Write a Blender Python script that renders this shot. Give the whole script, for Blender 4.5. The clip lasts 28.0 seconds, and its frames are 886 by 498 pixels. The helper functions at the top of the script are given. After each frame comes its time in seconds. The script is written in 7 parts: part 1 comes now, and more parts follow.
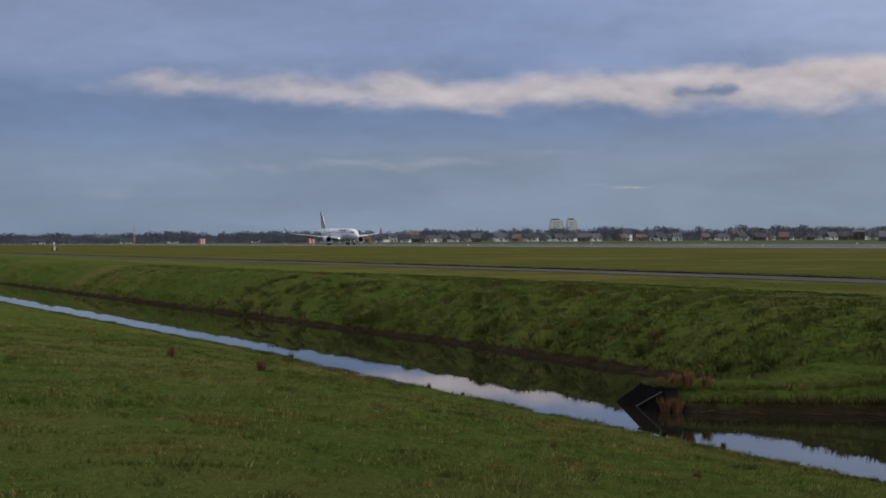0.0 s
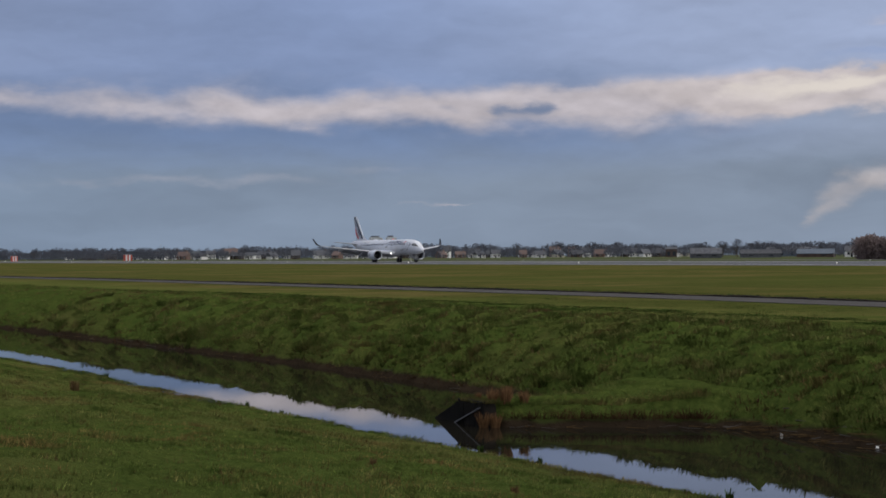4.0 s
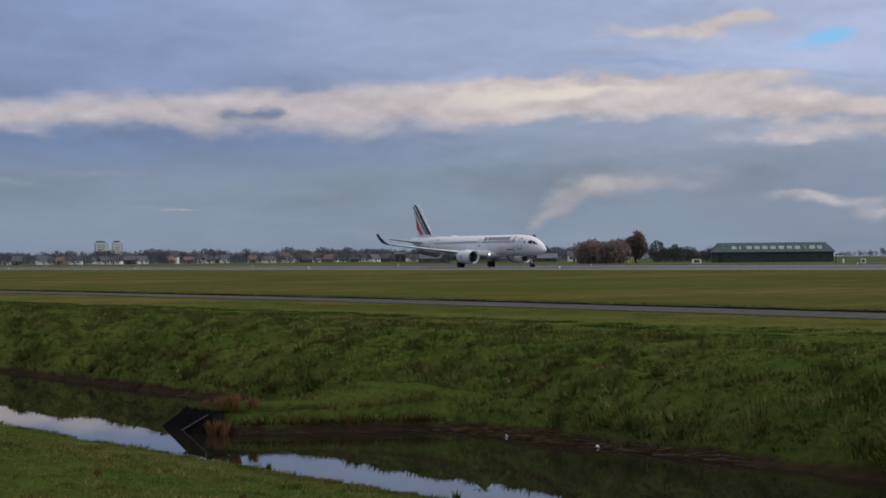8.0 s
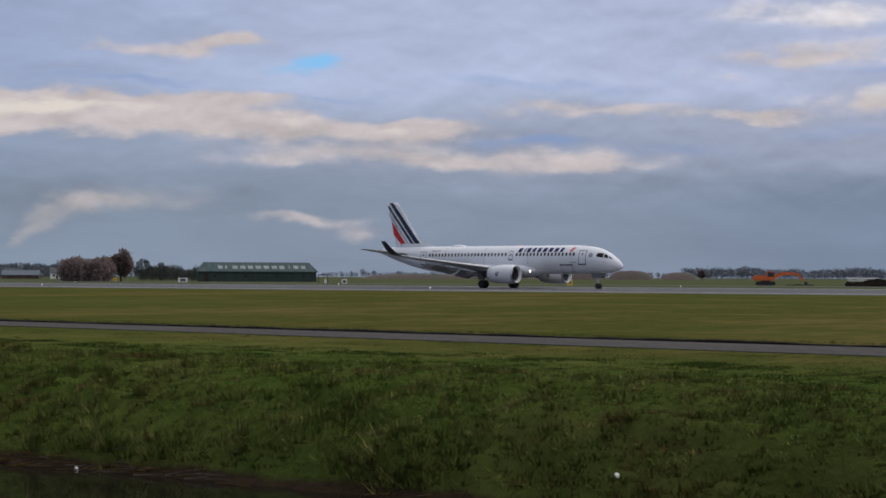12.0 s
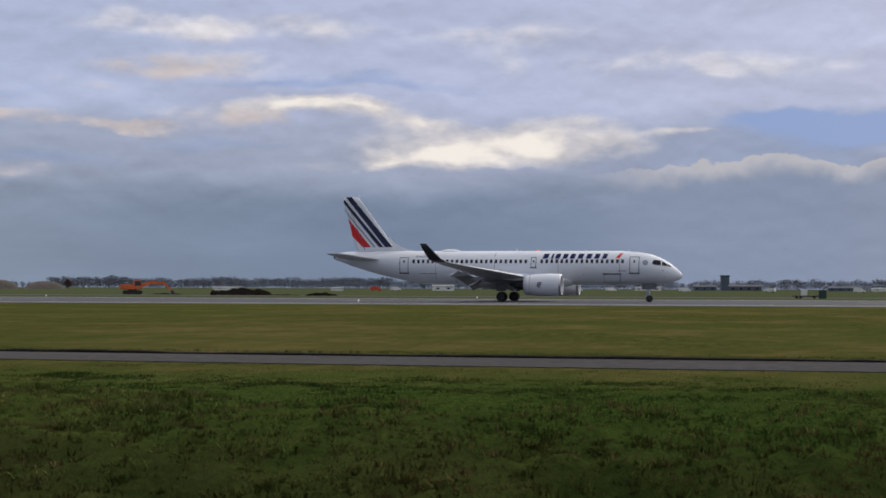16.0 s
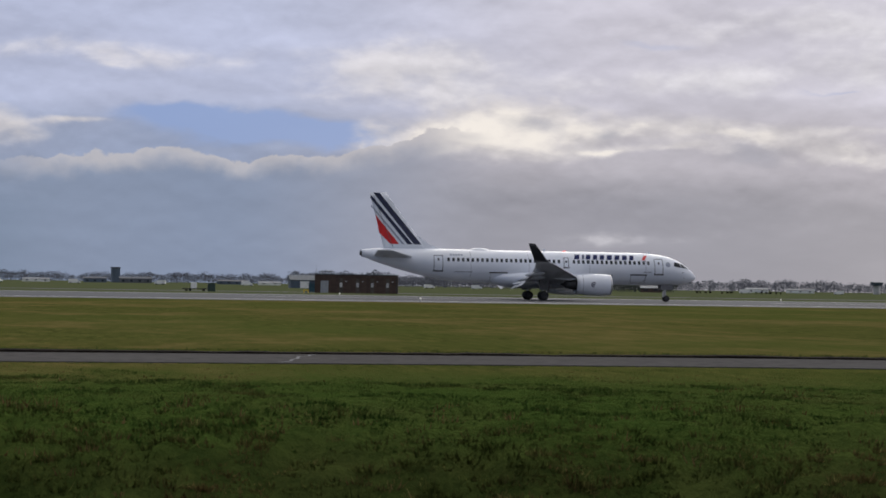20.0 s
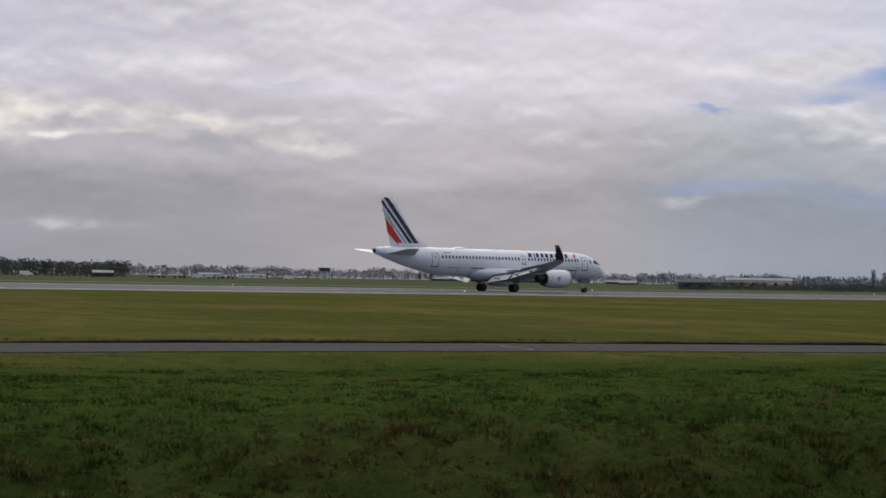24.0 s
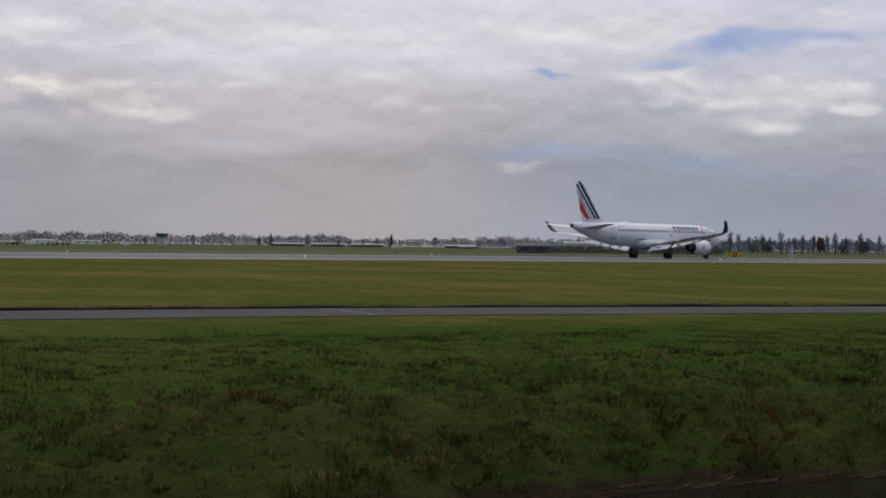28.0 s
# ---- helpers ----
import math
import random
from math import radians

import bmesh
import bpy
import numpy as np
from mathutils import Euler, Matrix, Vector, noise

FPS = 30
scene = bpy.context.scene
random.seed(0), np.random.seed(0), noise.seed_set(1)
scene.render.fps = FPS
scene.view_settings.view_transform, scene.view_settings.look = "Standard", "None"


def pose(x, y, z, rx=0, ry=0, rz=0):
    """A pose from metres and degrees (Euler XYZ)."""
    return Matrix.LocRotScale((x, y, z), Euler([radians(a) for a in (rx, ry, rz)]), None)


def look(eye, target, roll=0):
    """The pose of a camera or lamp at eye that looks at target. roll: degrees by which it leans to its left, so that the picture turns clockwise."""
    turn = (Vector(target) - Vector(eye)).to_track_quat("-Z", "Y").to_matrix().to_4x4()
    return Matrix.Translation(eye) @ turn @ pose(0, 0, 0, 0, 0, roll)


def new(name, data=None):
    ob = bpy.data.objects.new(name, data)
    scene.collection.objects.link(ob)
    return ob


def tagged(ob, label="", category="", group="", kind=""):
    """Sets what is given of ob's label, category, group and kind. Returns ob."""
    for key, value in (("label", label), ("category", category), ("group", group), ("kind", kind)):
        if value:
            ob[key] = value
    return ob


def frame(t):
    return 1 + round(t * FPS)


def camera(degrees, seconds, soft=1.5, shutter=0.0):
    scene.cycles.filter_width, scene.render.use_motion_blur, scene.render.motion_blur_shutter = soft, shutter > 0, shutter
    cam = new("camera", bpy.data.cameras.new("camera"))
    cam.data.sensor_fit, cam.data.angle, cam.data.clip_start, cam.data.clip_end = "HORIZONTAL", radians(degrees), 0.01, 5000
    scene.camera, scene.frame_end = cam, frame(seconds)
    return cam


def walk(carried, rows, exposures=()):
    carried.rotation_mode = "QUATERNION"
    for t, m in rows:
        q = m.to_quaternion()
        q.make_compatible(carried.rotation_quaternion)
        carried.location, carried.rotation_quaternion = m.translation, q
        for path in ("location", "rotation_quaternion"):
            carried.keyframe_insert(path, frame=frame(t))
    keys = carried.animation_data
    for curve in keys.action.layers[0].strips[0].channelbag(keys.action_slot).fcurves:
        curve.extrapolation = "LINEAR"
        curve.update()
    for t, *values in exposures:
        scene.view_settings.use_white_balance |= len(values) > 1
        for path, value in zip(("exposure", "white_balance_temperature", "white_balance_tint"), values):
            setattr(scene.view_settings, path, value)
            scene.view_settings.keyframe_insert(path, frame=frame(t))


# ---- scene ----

# x runs along the runway, y across it away from the bank, z up; the runway surface is z = 0
EYE, ARM = 1.45, 0.085
cam = camera(31.0, 28.0, soft=1.7)
# seconds, azimuth to the right of +y, pitch up, roll
CAM_ROWS = [
    (0.0, -68.00, -0.32, -0.33),
    (0.5, -67.56, -0.45, -0.43),
    (1.0, -66.80, -0.53, -0.33),
    (1.5, -66.52, -0.55, -0.50),
    (2.0, -65.70, -0.45, -0.60),
    (2.5, -64.61, -0.20, -0.55),
    (3.0, -63.88, -0.03, -0.44),
    (3.5, -62.60, 0.14, -0.35),
    (5.5, -58.54, 0.30, -0.60),
    (6.0, -56.89, 0.29, -0.64),
    (6.5, -55.82, 0.29, -0.72),
    (7.0, -55.03, 0.27, -0.65),
    (7.5, -54.11, 0.35, -0.63),
    (8.0, -51.87, 0.37, -0.49),
    (8.5, -50.14, 0.45, -0.53),
    (9.0, -48.35, 0.48, -0.31),
    (9.5, -45.80, 0.54, -0.07),
    (10.0, -43.68, 0.63, 0.06),
    (10.5, -41.49, 0.82, 0.11),
    (11.0, -39.14, 0.89, 0.10),
    (11.5, -36.24, 0.95, 0.26),
    (12.0, -33.61, 1.00, 0.22),
    (12.5, -30.73, 1.09, 0.38),
    (14.5, -19.02, 1.30, 0.14),
    (15.0, -17.17, 1.35, 0.13),
    (15.5, -13.61, 1.35, 0.03),
    (16.0, -11.21, 1.40, 0.19),
    (16.5, -7.80, 1.49, 0.10),
    (17.0, -5.48, 1.50, -0.10),
    (17.5, -2.90, 1.49, 0.13),
    (18.0, 0.49, 1.48, 0.42),
    (18.5, 2.71, 1.49, 0.92),
    (19.0, 5.02, 1.47, 0.89),
    (19.5, 7.47, 1.41, 0.74),
    (20.0, 10.37, 1.32, 0.89),
    (20.5, 12.22, 1.20, 1.28),
    (21.0, 14.49, 1.13, 1.87),
    (21.5, 17.46, 1.11, 1.93),
    (23.5, 26.84, 1.07, 1.03),
    (24.0, 29.80, 1.10, 1.04),
    (24.5, 31.37, 1.10, 1.35),
    (25.0, 32.98, 1.02, 1.41),
    (25.5, 33.76, 0.93, 1.30),
    (26.0, 34.23, 0.83, 1.25),
    (26.5, 34.63, 0.61, 0.85),
    (27.0, 34.94, 0.28, 0.66),
    (27.5, 35.24, 0.02, 0.61),
    (28.0, 35.55, -0.08, 0.72),
]


def aim(az, pitch, roll):
    a, p = radians(az), radians(pitch)
    way = Vector((math.sin(a) * math.cos(p), math.cos(a) * math.cos(p), math.sin(p)))
    eye = Vector((ARM * math.sin(a), ARM * math.cos(a), EYE))
    return look(eye, eye + way * 10, roll)


walk(cam, [(t, aim(a, p, r)) for t, a, p, r in CAM_ROWS])

# ---- sky and sun ----
SUN_AZ, SUN_EL = 20.0, 28.0
world = bpy.data.worlds.new("overcast_sky")
scene.world = world
world.use_nodes = True
WT = world.node_tree
WT.nodes.clear()


def wmath(op, *args, clamp=False):
    n = WT.nodes.new("ShaderNodeMath")
    n.operation, n.use_clamp = op, clamp
    for i, a in enumerate(args):
        if isinstance(a, (int, float)):
            n.inputs[i].default_value = a
        else:
            WT.links.new(a, n.inputs[i])
    return n.outputs[0]


def wsum(items):
    total = items[0]
    for it in items[1:]:
        total = wmath("ADD", total, it)
    return total


def wmix(fac, a, b):
    n = WT.nodes.new("ShaderNodeMix")
    n.data_type = "RGBA"
    for i, v in ((0, fac), (6, a), (7, b)):
        if isinstance(v, (int, float)):
            n.inputs[i].default_value = v
        elif isinstance(v, tuple):
            n.inputs[i].default_value = (*v, 1)
        else:
            WT.links.new(v, n.inputs[i])
    return n.outputs[2]


def wstep(v, lo, hi):
    n = WT.nodes.new("ShaderNodeMapRange")
    n.interpolation_type = "SMOOTHSTEP"
    WT.links.new(v, n.inputs[0])
    n.inputs[1].default_value, n.inputs[2].default_value = lo, hi
    return n.outputs[0]


def wnoise(u, v, seed, scale, detail=5.0, rough=0.55):
    c = WT.nodes.new("ShaderNodeCombineXYZ")
    WT.links.new(u, c.inputs[0]), WT.links.new(v, c.inputs[1])
    c.inputs[2].default_value = seed
    n = WT.nodes.new("ShaderNodeTexNoise")
    WT.links.new(c.outputs[0], n.inputs["Vector"])
    n.inputs["Scale"].default_value, n.inputs["Detail"].default_value, n.inputs["Roughness"].default_value = scale, detail, rough
    return n.outputs["Fac"]


def wbillow(u, v, seed, scale, detail=3.0, rough=0.5):
    """Rounded heads of cumulus: one at the middle of each lump, falling to its rim."""
    c = WT.nodes.new("ShaderNodeCombineXYZ")
    WT.links.new(u, c.inputs[0]), WT.links.new(v, c.inputs[1])
    c.inputs[2].default_value = seed
    n = WT.nodes.new("ShaderNodeTexVoronoi")
    n.feature, n.normalize = "SMOOTH_F1", True
    WT.links.new(c.outputs[0], n.inputs["Vector"])
    n.inputs["Scale"].default_value, n.inputs["Detail"].default_value, n.inputs["Roughness"].default_value = scale, detail, rough
    n.inputs["Smoothness"].default_value = 0.35
    return wmath("SUBTRACT", 1.0, n.outputs["Distance"])


def wramp(stops):
    """A smooth colour along the azimuth, stops in degrees."""
    n = WT.nodes.new("ShaderNodeValToRGB")
    r = n.color_ramp
    r.interpolation = "EASE"
    while len(r.elements) < len(stops):
        r.elements.new(0.5)
    for e, (a, c) in zip(r.elements, stops):
        e.position = (a + 90.0) / 150.0
        e.color = (*c, 1) if isinstance(c, tuple) else (c, c, c, 1)
    return n


# cloud banks: azimuth, elevation, half width, half height (degrees), weight
SOFT = [(-75, 5.5, 6.0, 0.6, 0.6), (-68, 5.25, 5, 0.65, 0.75), (-61, 5.2, 5, 0.8, 0.85), (-55, 5.3, 4, 0.95, 0.9), (-50, 5.7, 3.5, 0.8, 0.9), (-77, 5.8, 1.6, 0.3, 0.3), (-57, 5.9, 3, 0.3, 0.3),
        (-76, 2.65, 4, 0.25, 0.32), (-69, 2.6, 5, 0.22, 0.3), (-61.9, 1.72, 1.7, 0.08, 0.65), (-80, 1.8, 2.5, 0.25, 0.3), (-63, 3.1, 5, 0.2, 0.25), (-68, 6.5, 8, 0.4, 0.2)]
CREAM_LEFT = [(-52, 5.7, 3.68, 0.51, 0.63), (-48.5, 6.0, 2.99, 0.41, 1.0), (-44.5, 6.0, 3.45, 0.43, 1.0), (-41.4, 6.35, 2.07, 0.29, 0.63), (-48, 5.3, 4.6, 0.36, 0.63), (-40.5, 5.3, 4.6, 0.43, 0.73), (-35, 5.25, 3.45, 0.36, 0.63), (-41.6, 8.3, 2.07, 0.29, 0.84), (-44.5, 8.1, 2.88, 0.29, 0.42), (-37, 4.3, 5.75, 0.51, 0.58), (-30, 4.2, 5.17, 0.43, 0.53), (-39, 2.1, 3.22, 0.23, 0.38), (-36.5, 1.6, 1.38, 0.43, 0.32), (-28.8, 6.05, 3.45, 0.29, 0.58), (-22.3, 5.72, 2.76, 0.22, 0.68), (-18.5, 6.15, 2.07, 0.36, 0.73), (-20.5, 7.8, 3.22, 0.29, 0.63), (-25, 7.0, 5.75, 0.43, 0.32)]
CREAM = [(-16.8, 6.5, 1.62, 0.27, 0.85), (-14.6, 6.35, 1.62, 0.23, 0.9), (-12.6, 6.0, 1.5, 0.22, 0.6), (-19.5, 6.3, 2.5, 0.27, 0.5), (-10, 5.35, 5.25, 0.74, 0.5), (-13.1, 4.65, 0.88, 0.38, 0.8), (-10.5, 4.8, 1.12, 0.47, 1.0), (-8.2, 5.1, 1.25, 0.54, 0.9), (-5.5, 5.0, 2.0, 0.68, 0.4), (-2.7, 5.55, 1.38, 0.18, 0.6), (-6.8, 6.0, 1.5, 0.27, 0.4), (-12, 4.45, 5.0, 0.27, 0.4), (9.6, 5.45, 1.62, 0.54, 0.8), (8.4, 4.9, 1.5, 0.27, 0.6), (12.4, 6.1, 3.25, 0.68, 0.9), (12.5, 5.1, 4.0, 0.61, 0.85), (15.8, 4.75, 1.38, 0.19, 0.9), (18.7, 4.85, 1.5, 0.22, 0.8), (17.5, 5.7, 3.12, 0.54, 0.8), (21.5, 5.6, 2.5, 0.5, 0.5), (24.4, 4.9, 1.75, 0.41, 0.8), (25.4, 4.5, 2.0, 0.22, 0.6), (26.6, 5.6, 2.75, 0.18, 0.5), (21, 5.35, 2.5, 0.27, 0.4)]
WHITE = [(17, 1.8, 3.2, 0.5, 0.35), (3.9, 1.5, 1.3, 0.3, 0.35), (-3, 7.95, 6.32, 0.52, 0.53), (-19, 7.9, 3.45, 0.33, 0.53), (-20, 9.2, 4.6, 0.65, 0.53), (9, 7.9, 4.02, 0.91, 0.58), (10, 6.9, 4.6, 0.65, 0.53), (-10, 9.0, 5.75, 0.65, 0.37), (20, 7.4, 5.75, 0.78, 0.47), (27.5, 7.6, 5.75, 0.65, 0.58), (31, 6.15, 5.75, 0.33, 0.53), (24, 9.2, 6.9, 0.78, 0.53), (41.5, 7.7, 4.6, 0.59, 0.68), (43.8, 6.0, 2.76, 0.33, 0.79), (49.9, 4.85, 0.8, 0.25, 0.6), (45.5, 5.3, 3.0, 0.4, 0.5), (46.7, 4.4, 2.2, 0.5, 0.3), (48.5, 5.6, 2.53, 0.52, 0.53), (34.5, 7.3, 3.45, 0.39, 0.42), (36, 5.2, 5.75, 0.39, 0.32), (49.2, 8.5, 0.8, 0.16, 0.84), (38.3, 3.05, 1.72, 0.33, 0.32)]
STEAM = [(-44.3, 2.95, 2.2, 0.55, 0.38), (-46.5, 2.9, 1.2, 0.45, 0.3), (-48.1, 1.35, 0.44, 0.38, 0.66), (-47.6, 1.9, 0.62, 0.38, 0.76), (-46.9, 2.45, 1.0, 0.38, 0.81), (-45.6, 2.75, 1.5, 0.31, 0.57), (-43.6, 2.7, 2.0, 0.44, 0.38)]
DARK = [(-58.5, 5.2, 0.7, 0.36, 1.0), (-58.9, 4.95, 0.5, 0.25, 0.5), (-60.9, 5.25, 0.7, 0.2, 0.5), (-63.8, 5.15, 0.5, 0.1, 0.4), (-51.5, 4.55, 1.5, 0.25, 0.7), (-54.6, 4.25, 0.7, 0.15, 0.5), (-66, 3.7, 12, 0.4, 0.35),
        (-60, 7.4, 12, 0.5, 0.35), (-46, 7.2, 4, 0.3, 0.35), (-37.5, 3.5, 0.9, 0.13, 0.7), (-32.5, 5.0, 1.5, 0.15, 0.35), (13.5, 5.75, 0.9, 0.3, 0.9), (16.1, 5.45, 0.9, 0.32, 0.95), (14.9, 6.35, 0.7, 0.25, 0.7), (21.0, 4.75, 1.5, 0.4, 0.75),
        (11.2, 5.3, 0.8, 0.3, 0.5), (22.6, 5.0, 0.9, 0.25, 0.4)]
BLUE = [(2.6, 5.5, 3.0, 0.5, 1.5), (6.3, 5.3, 2.2, 0.5, 1.3), (0.5, 5.9, 2.5, 0.3, 0.6), (45.6, 7.2, 2.4, 0.55, 0.8), (43.8, 6.4, 1.4, 0.35, 0.6), (39.0, 5.95, 1.3, 0.14, 0.8), (49, 7.5, 2.2, 0.4, 0.6),
        (38.5, 3.4, 3.0, 0.4, 0.5), (44.5, 3.1, 3.5, 0.5, 0.45), (48.5, 2.3, 3.0, 0.5, 0.4), (41, 3.7, 2.5, 0.35, 0.3), (17.8, 8.6, 2, 0.22, 0.5), (23.7, 6.9, 1.2, 0.1, 0.5), (-17, 7.3, 3.5, 0.3, 0.6), (-30.5, 5.0, 2.2, 0.35, 0.7), (-30, 6.9, 5, 0.4, 0.5),
        (28, 3.7, 2.5, 0.35, 0.3), (-12, 7.2, 4, 0.25, 0.4), (-25, 4.6, 4.0, 0.4, 0.5), (-20, 5.2, 3, 0.3, 0.5), (-45, 6.9, 3.5, 0.25, 0.6), (-38, 6.4, 3, 0.2, 0.5)]
HOLE = [(-38.0, 7.6, 0.8, 0.32, 1.1), (-39.2, 7.35, 1.0, 0.18, 0.5)]
LOW = [(-85, (0.2, 0.262, 0.36)), (-50, (0.225, 0.278, 0.365)), (-33, (0.235, 0.285, 0.375)), (-12, (0.19, 0.245, 0.345)), (2, (0.21, 0.258, 0.355)), (14, (0.335, 0.33, 0.375)), (33, (0.4, 0.378, 0.4)), (42, (0.305, 0.335, 0.395)), (52, (0.3, 0.322, 0.38))]
MID = [(-85, (0.17, 0.24, 0.4)), (-60, (0.17, 0.24, 0.4)), (-45, (0.28, 0.335, 0.45)), (-33, (0.31, 0.355, 0.47)), (-12, (0.33, 0.37, 0.49)), (2, (0.3, 0.35, 0.49)), (14, (0.465, 0.445, 0.49)), (33, (0.505, 0.472, 0.507)), (42, (0.4, 0.415, 0.46)), (52, (0.42, 0.425, 0.47))]
HIGH = [(-85, (0.225, 0.285, 0.44)), (-66, (0.225, 0.295, 0.48)), (-50, (0.33, 0.4, 0.58)), (-35, (0.42, 0.485, 0.67)), (-12, (0.44, 0.485, 0.66)), (2, (0.475, 0.51, 0.67)), (18, (0.595, 0.575, 0.65)), (35, (0.68, 0.652, 0.725)), (52, (0.57, 0.585, 0.68))]
# tops of the low cumulus bank: azimuth, share of two degrees over four
TOPS = [(-22, 0.0), (-6, 0.05), (-2, 0.17), (0, 0.27), (1.6, 0.24), (3.1, 0.1), (4.7, 0.31), (5.8, 0.18), (8.4, 0.42), (10.0, 0.75), (13, 0.6)]


def build_sky():
    new_node, link = WT.nodes.new, WT.links.new
    tc, sep = new_node("ShaderNodeTexCoord"), new_node("ShaderNodeSeparateXYZ")
    link(tc.outputs["Generated"], sep.inputs[0])
    x, y, z = sep.outputs
    az = wmath("MULTIPLY", wmath("ARCTAN2", x, y), 57.29578)
    el = wmath("MULTIPLY", wmath("ARCSINE", z), 57.29578)
    along = wmath("MULTIPLY", wmath("ADD", az, 90.0), 1 / 150.0, clamp=True)
    crisp = wstep(az, -56.0, -14.0)
    # billowing edges: shift the banks by noise
    u, v = wmath("MULTIPLY", az, 0.3), wmath("MULTIPLY", el, 0.7)
    w1, w2 = wnoise(u, v, 3.1, 1.0, 8, 0.52), wnoise(u, v, 9.4, 1.0, 8, 0.52)
    azw = wmath("ADD", az, wmath("MULTIPLY", wmath("SUBTRACT", w1, 0.5), 4.0))
    elw = wmath("ADD", el, wmath("MULTIPLY", wmath("SUBTRACT", w2, 0.5), 1.5))
    place = new_node("ShaderNodeCombineXYZ")
    link(azw, place.inputs[0]), link(elw, place.inputs[1])

    def banks(rows):
        total = None
        for a, e, sa, se, k in rows:
            off, dot = new_node("ShaderNodeVectorMath"), new_node("ShaderNodeVectorMath")
            off.operation, dot.operation = "MULTIPLY_ADD", "DOT_PRODUCT"
            link(place.outputs[0], off.inputs[0])
            off.inputs[1].default_value, off.inputs[2].default_value = (1 / sa, 1 / se, 0), (-a / sa, -e / se, 0)
            link(off.outputs[0], dot.inputs[0]), link(off.outputs[0], dot.inputs[1])
            g = wmath("POWER", 0.36788, dot.outputs["Value"])
            total = wmath("MULTIPLY", g, k) if total is None else wmath("MULTIPLY_ADD", g, k, total)
        return total

    # relief of the billows: the same noise sampled a little higher
    def puff(lift):
        return wnoise(wmath("MULTIPLY", wmath("MULTIPLY_ADD", azw, 0.3, wmath("MULTIPLY", az, 0.7)), 0.42), wmath("MULTIPLY", wmath("ADD", el, lift), 0.85), 5.5, 1.0, 8, 0.5)

    p0, p1 = puff(0.0), puff(0.3)
    relief = wmath("SUBTRACT", p0, p1)
    layer = wnoise(wmath("MULTIPLY", azw, 0.1), wmath("MULTIPLY", elw, 0.42), 1.7, 1.2, 7, 0.5)
    heads = wbillow(wmath("MULTIPLY_ADD", w1, 0.7, wmath("MULTIPLY", az, 0.62)), wmath("MULTIPLY_ADD", w2, 0.7, wmath("MULTIPLY", el, 1.0)), 2.2, 1.0)
    ripple = wnoise(wmath("MULTIPLY", azw, 0.75), wmath("MULTIPLY", elw, 2.0), 4.4, 1.0, 6, 0.55)
    bases = []
    for stops in (LOW, MID, HIGH):
        r = wramp(stops)
        link(along, r.inputs[0])
        bases.append(r.outputs[0])
    sheet = wmath("ADD", el, wmath("MULTIPLY", wmath("SUBTRACT", layer, 0.5), 2.0))
    base = wmix(wstep(sheet, 2.6, 4.6), bases[0], bases[1])
    base = wmix(wstep(sheet, 4.8, 7.2), base, bases[2])

    def scaled(col, f):
        s = new_node("ShaderNodeVectorMath")
        s.operation = "SCALE"
        link(col, s.inputs[0])
        link(f, s.inputs[3])
        return s.outputs[0]

    tone = wmath("MULTIPLY_ADD", wmath("SUBTRACT", layer, 0.5), wmath("MULTIPLY_ADD", crisp, -0.25, 0.6), 1.0)
    swing = wmath("MULTIPLY_ADD", wmath("SUBTRACT", ripple, 0.5), 0.09, wmath("MULTIPLY", relief, wmath("MULTIPLY_ADD", crisp, 0.3, 0.2)))
    swing = wmath("MULTIPLY", swing, wstep(el, 0.5, 4.0))
    base = scaled(base, wmath("ADD", tone, swing))
    # blue gaps lie behind the nearer clouds
    clear = new_node("ShaderNodeTexSky")
    clear.sky_type, clear.sun_disc = "NISHITA", False
    clear.sun_elevation, clear.sun_rotation = radians(SUN_EL), radians(SUN_AZ)
    dim = wmath("ADD", 0.085, 0.0)
    blue = wmix(0.9, scaled(clear.outputs[0], dim), (0.185, 0.29, 0.58))
    gaps = wmath("ADD", banks(BLUE), wmath("MULTIPLY", wmath("SUBTRACT", 0.5, p0), 0.5))
    # pale clouds
    grain = wmath("MULTIPLY", wmath("SUBTRACT", p0, 0.5), wmath("MULTIPLY_ADD", crisp, 0.8, 0.9))
    knobs = wmath("MULTIPLY", wmath("SUBTRACT", heads, 0.62), 0.9)

    def cover(rows, lo, hi, colour, bright=None, lumps=False):
        amount = banks(rows)
        broken = wmath("ADD", grain, knobs) if lumps else grain
        lit = wmath("MULTIPLY_ADD", broken, wstep(amount, 0.05, 0.4), amount)
        out = wmix(wstep(lit, lo, hi), base, scaled(colour, wmath("MULTIPLY_ADD", relief, 0.8, 1.0)))
        if bright:
            out = wmix(wstep(lit, 0.85, 1.45), out, bright)
        return out

    def flat(c):
        n = new_node("ShaderNodeRGB")
        n.outputs[0].default_value = (*c, 1)
        return n.outputs[0]

    base = cover(WHITE, 0.12, 0.85, flat((0.68, 0.66, 0.7)), (0.76, 0.73, 0.72))
    base = wmix(wmath("MULTIPLY", wstep(gaps, 0.2, 1.05), 0.92), base, blue)
    base = cover(SOFT, 0.15, 1.05, flat((0.49, 0.455, 0.49)))
    base = cover(CREAM_LEFT, 0.12, 0.75, flat((0.55, 0.5, 0.51)), (0.72, 0.66, 0.61))
    base = cover(CREAM, 0.15, 1.15, flat((0.66, 0.625, 0.63)), (0.9, 0.84, 0.78), True)
    # low bank with a bright cauliflower rim
    tops = wramp(TOPS)
    link(along, tops.inputs[0])
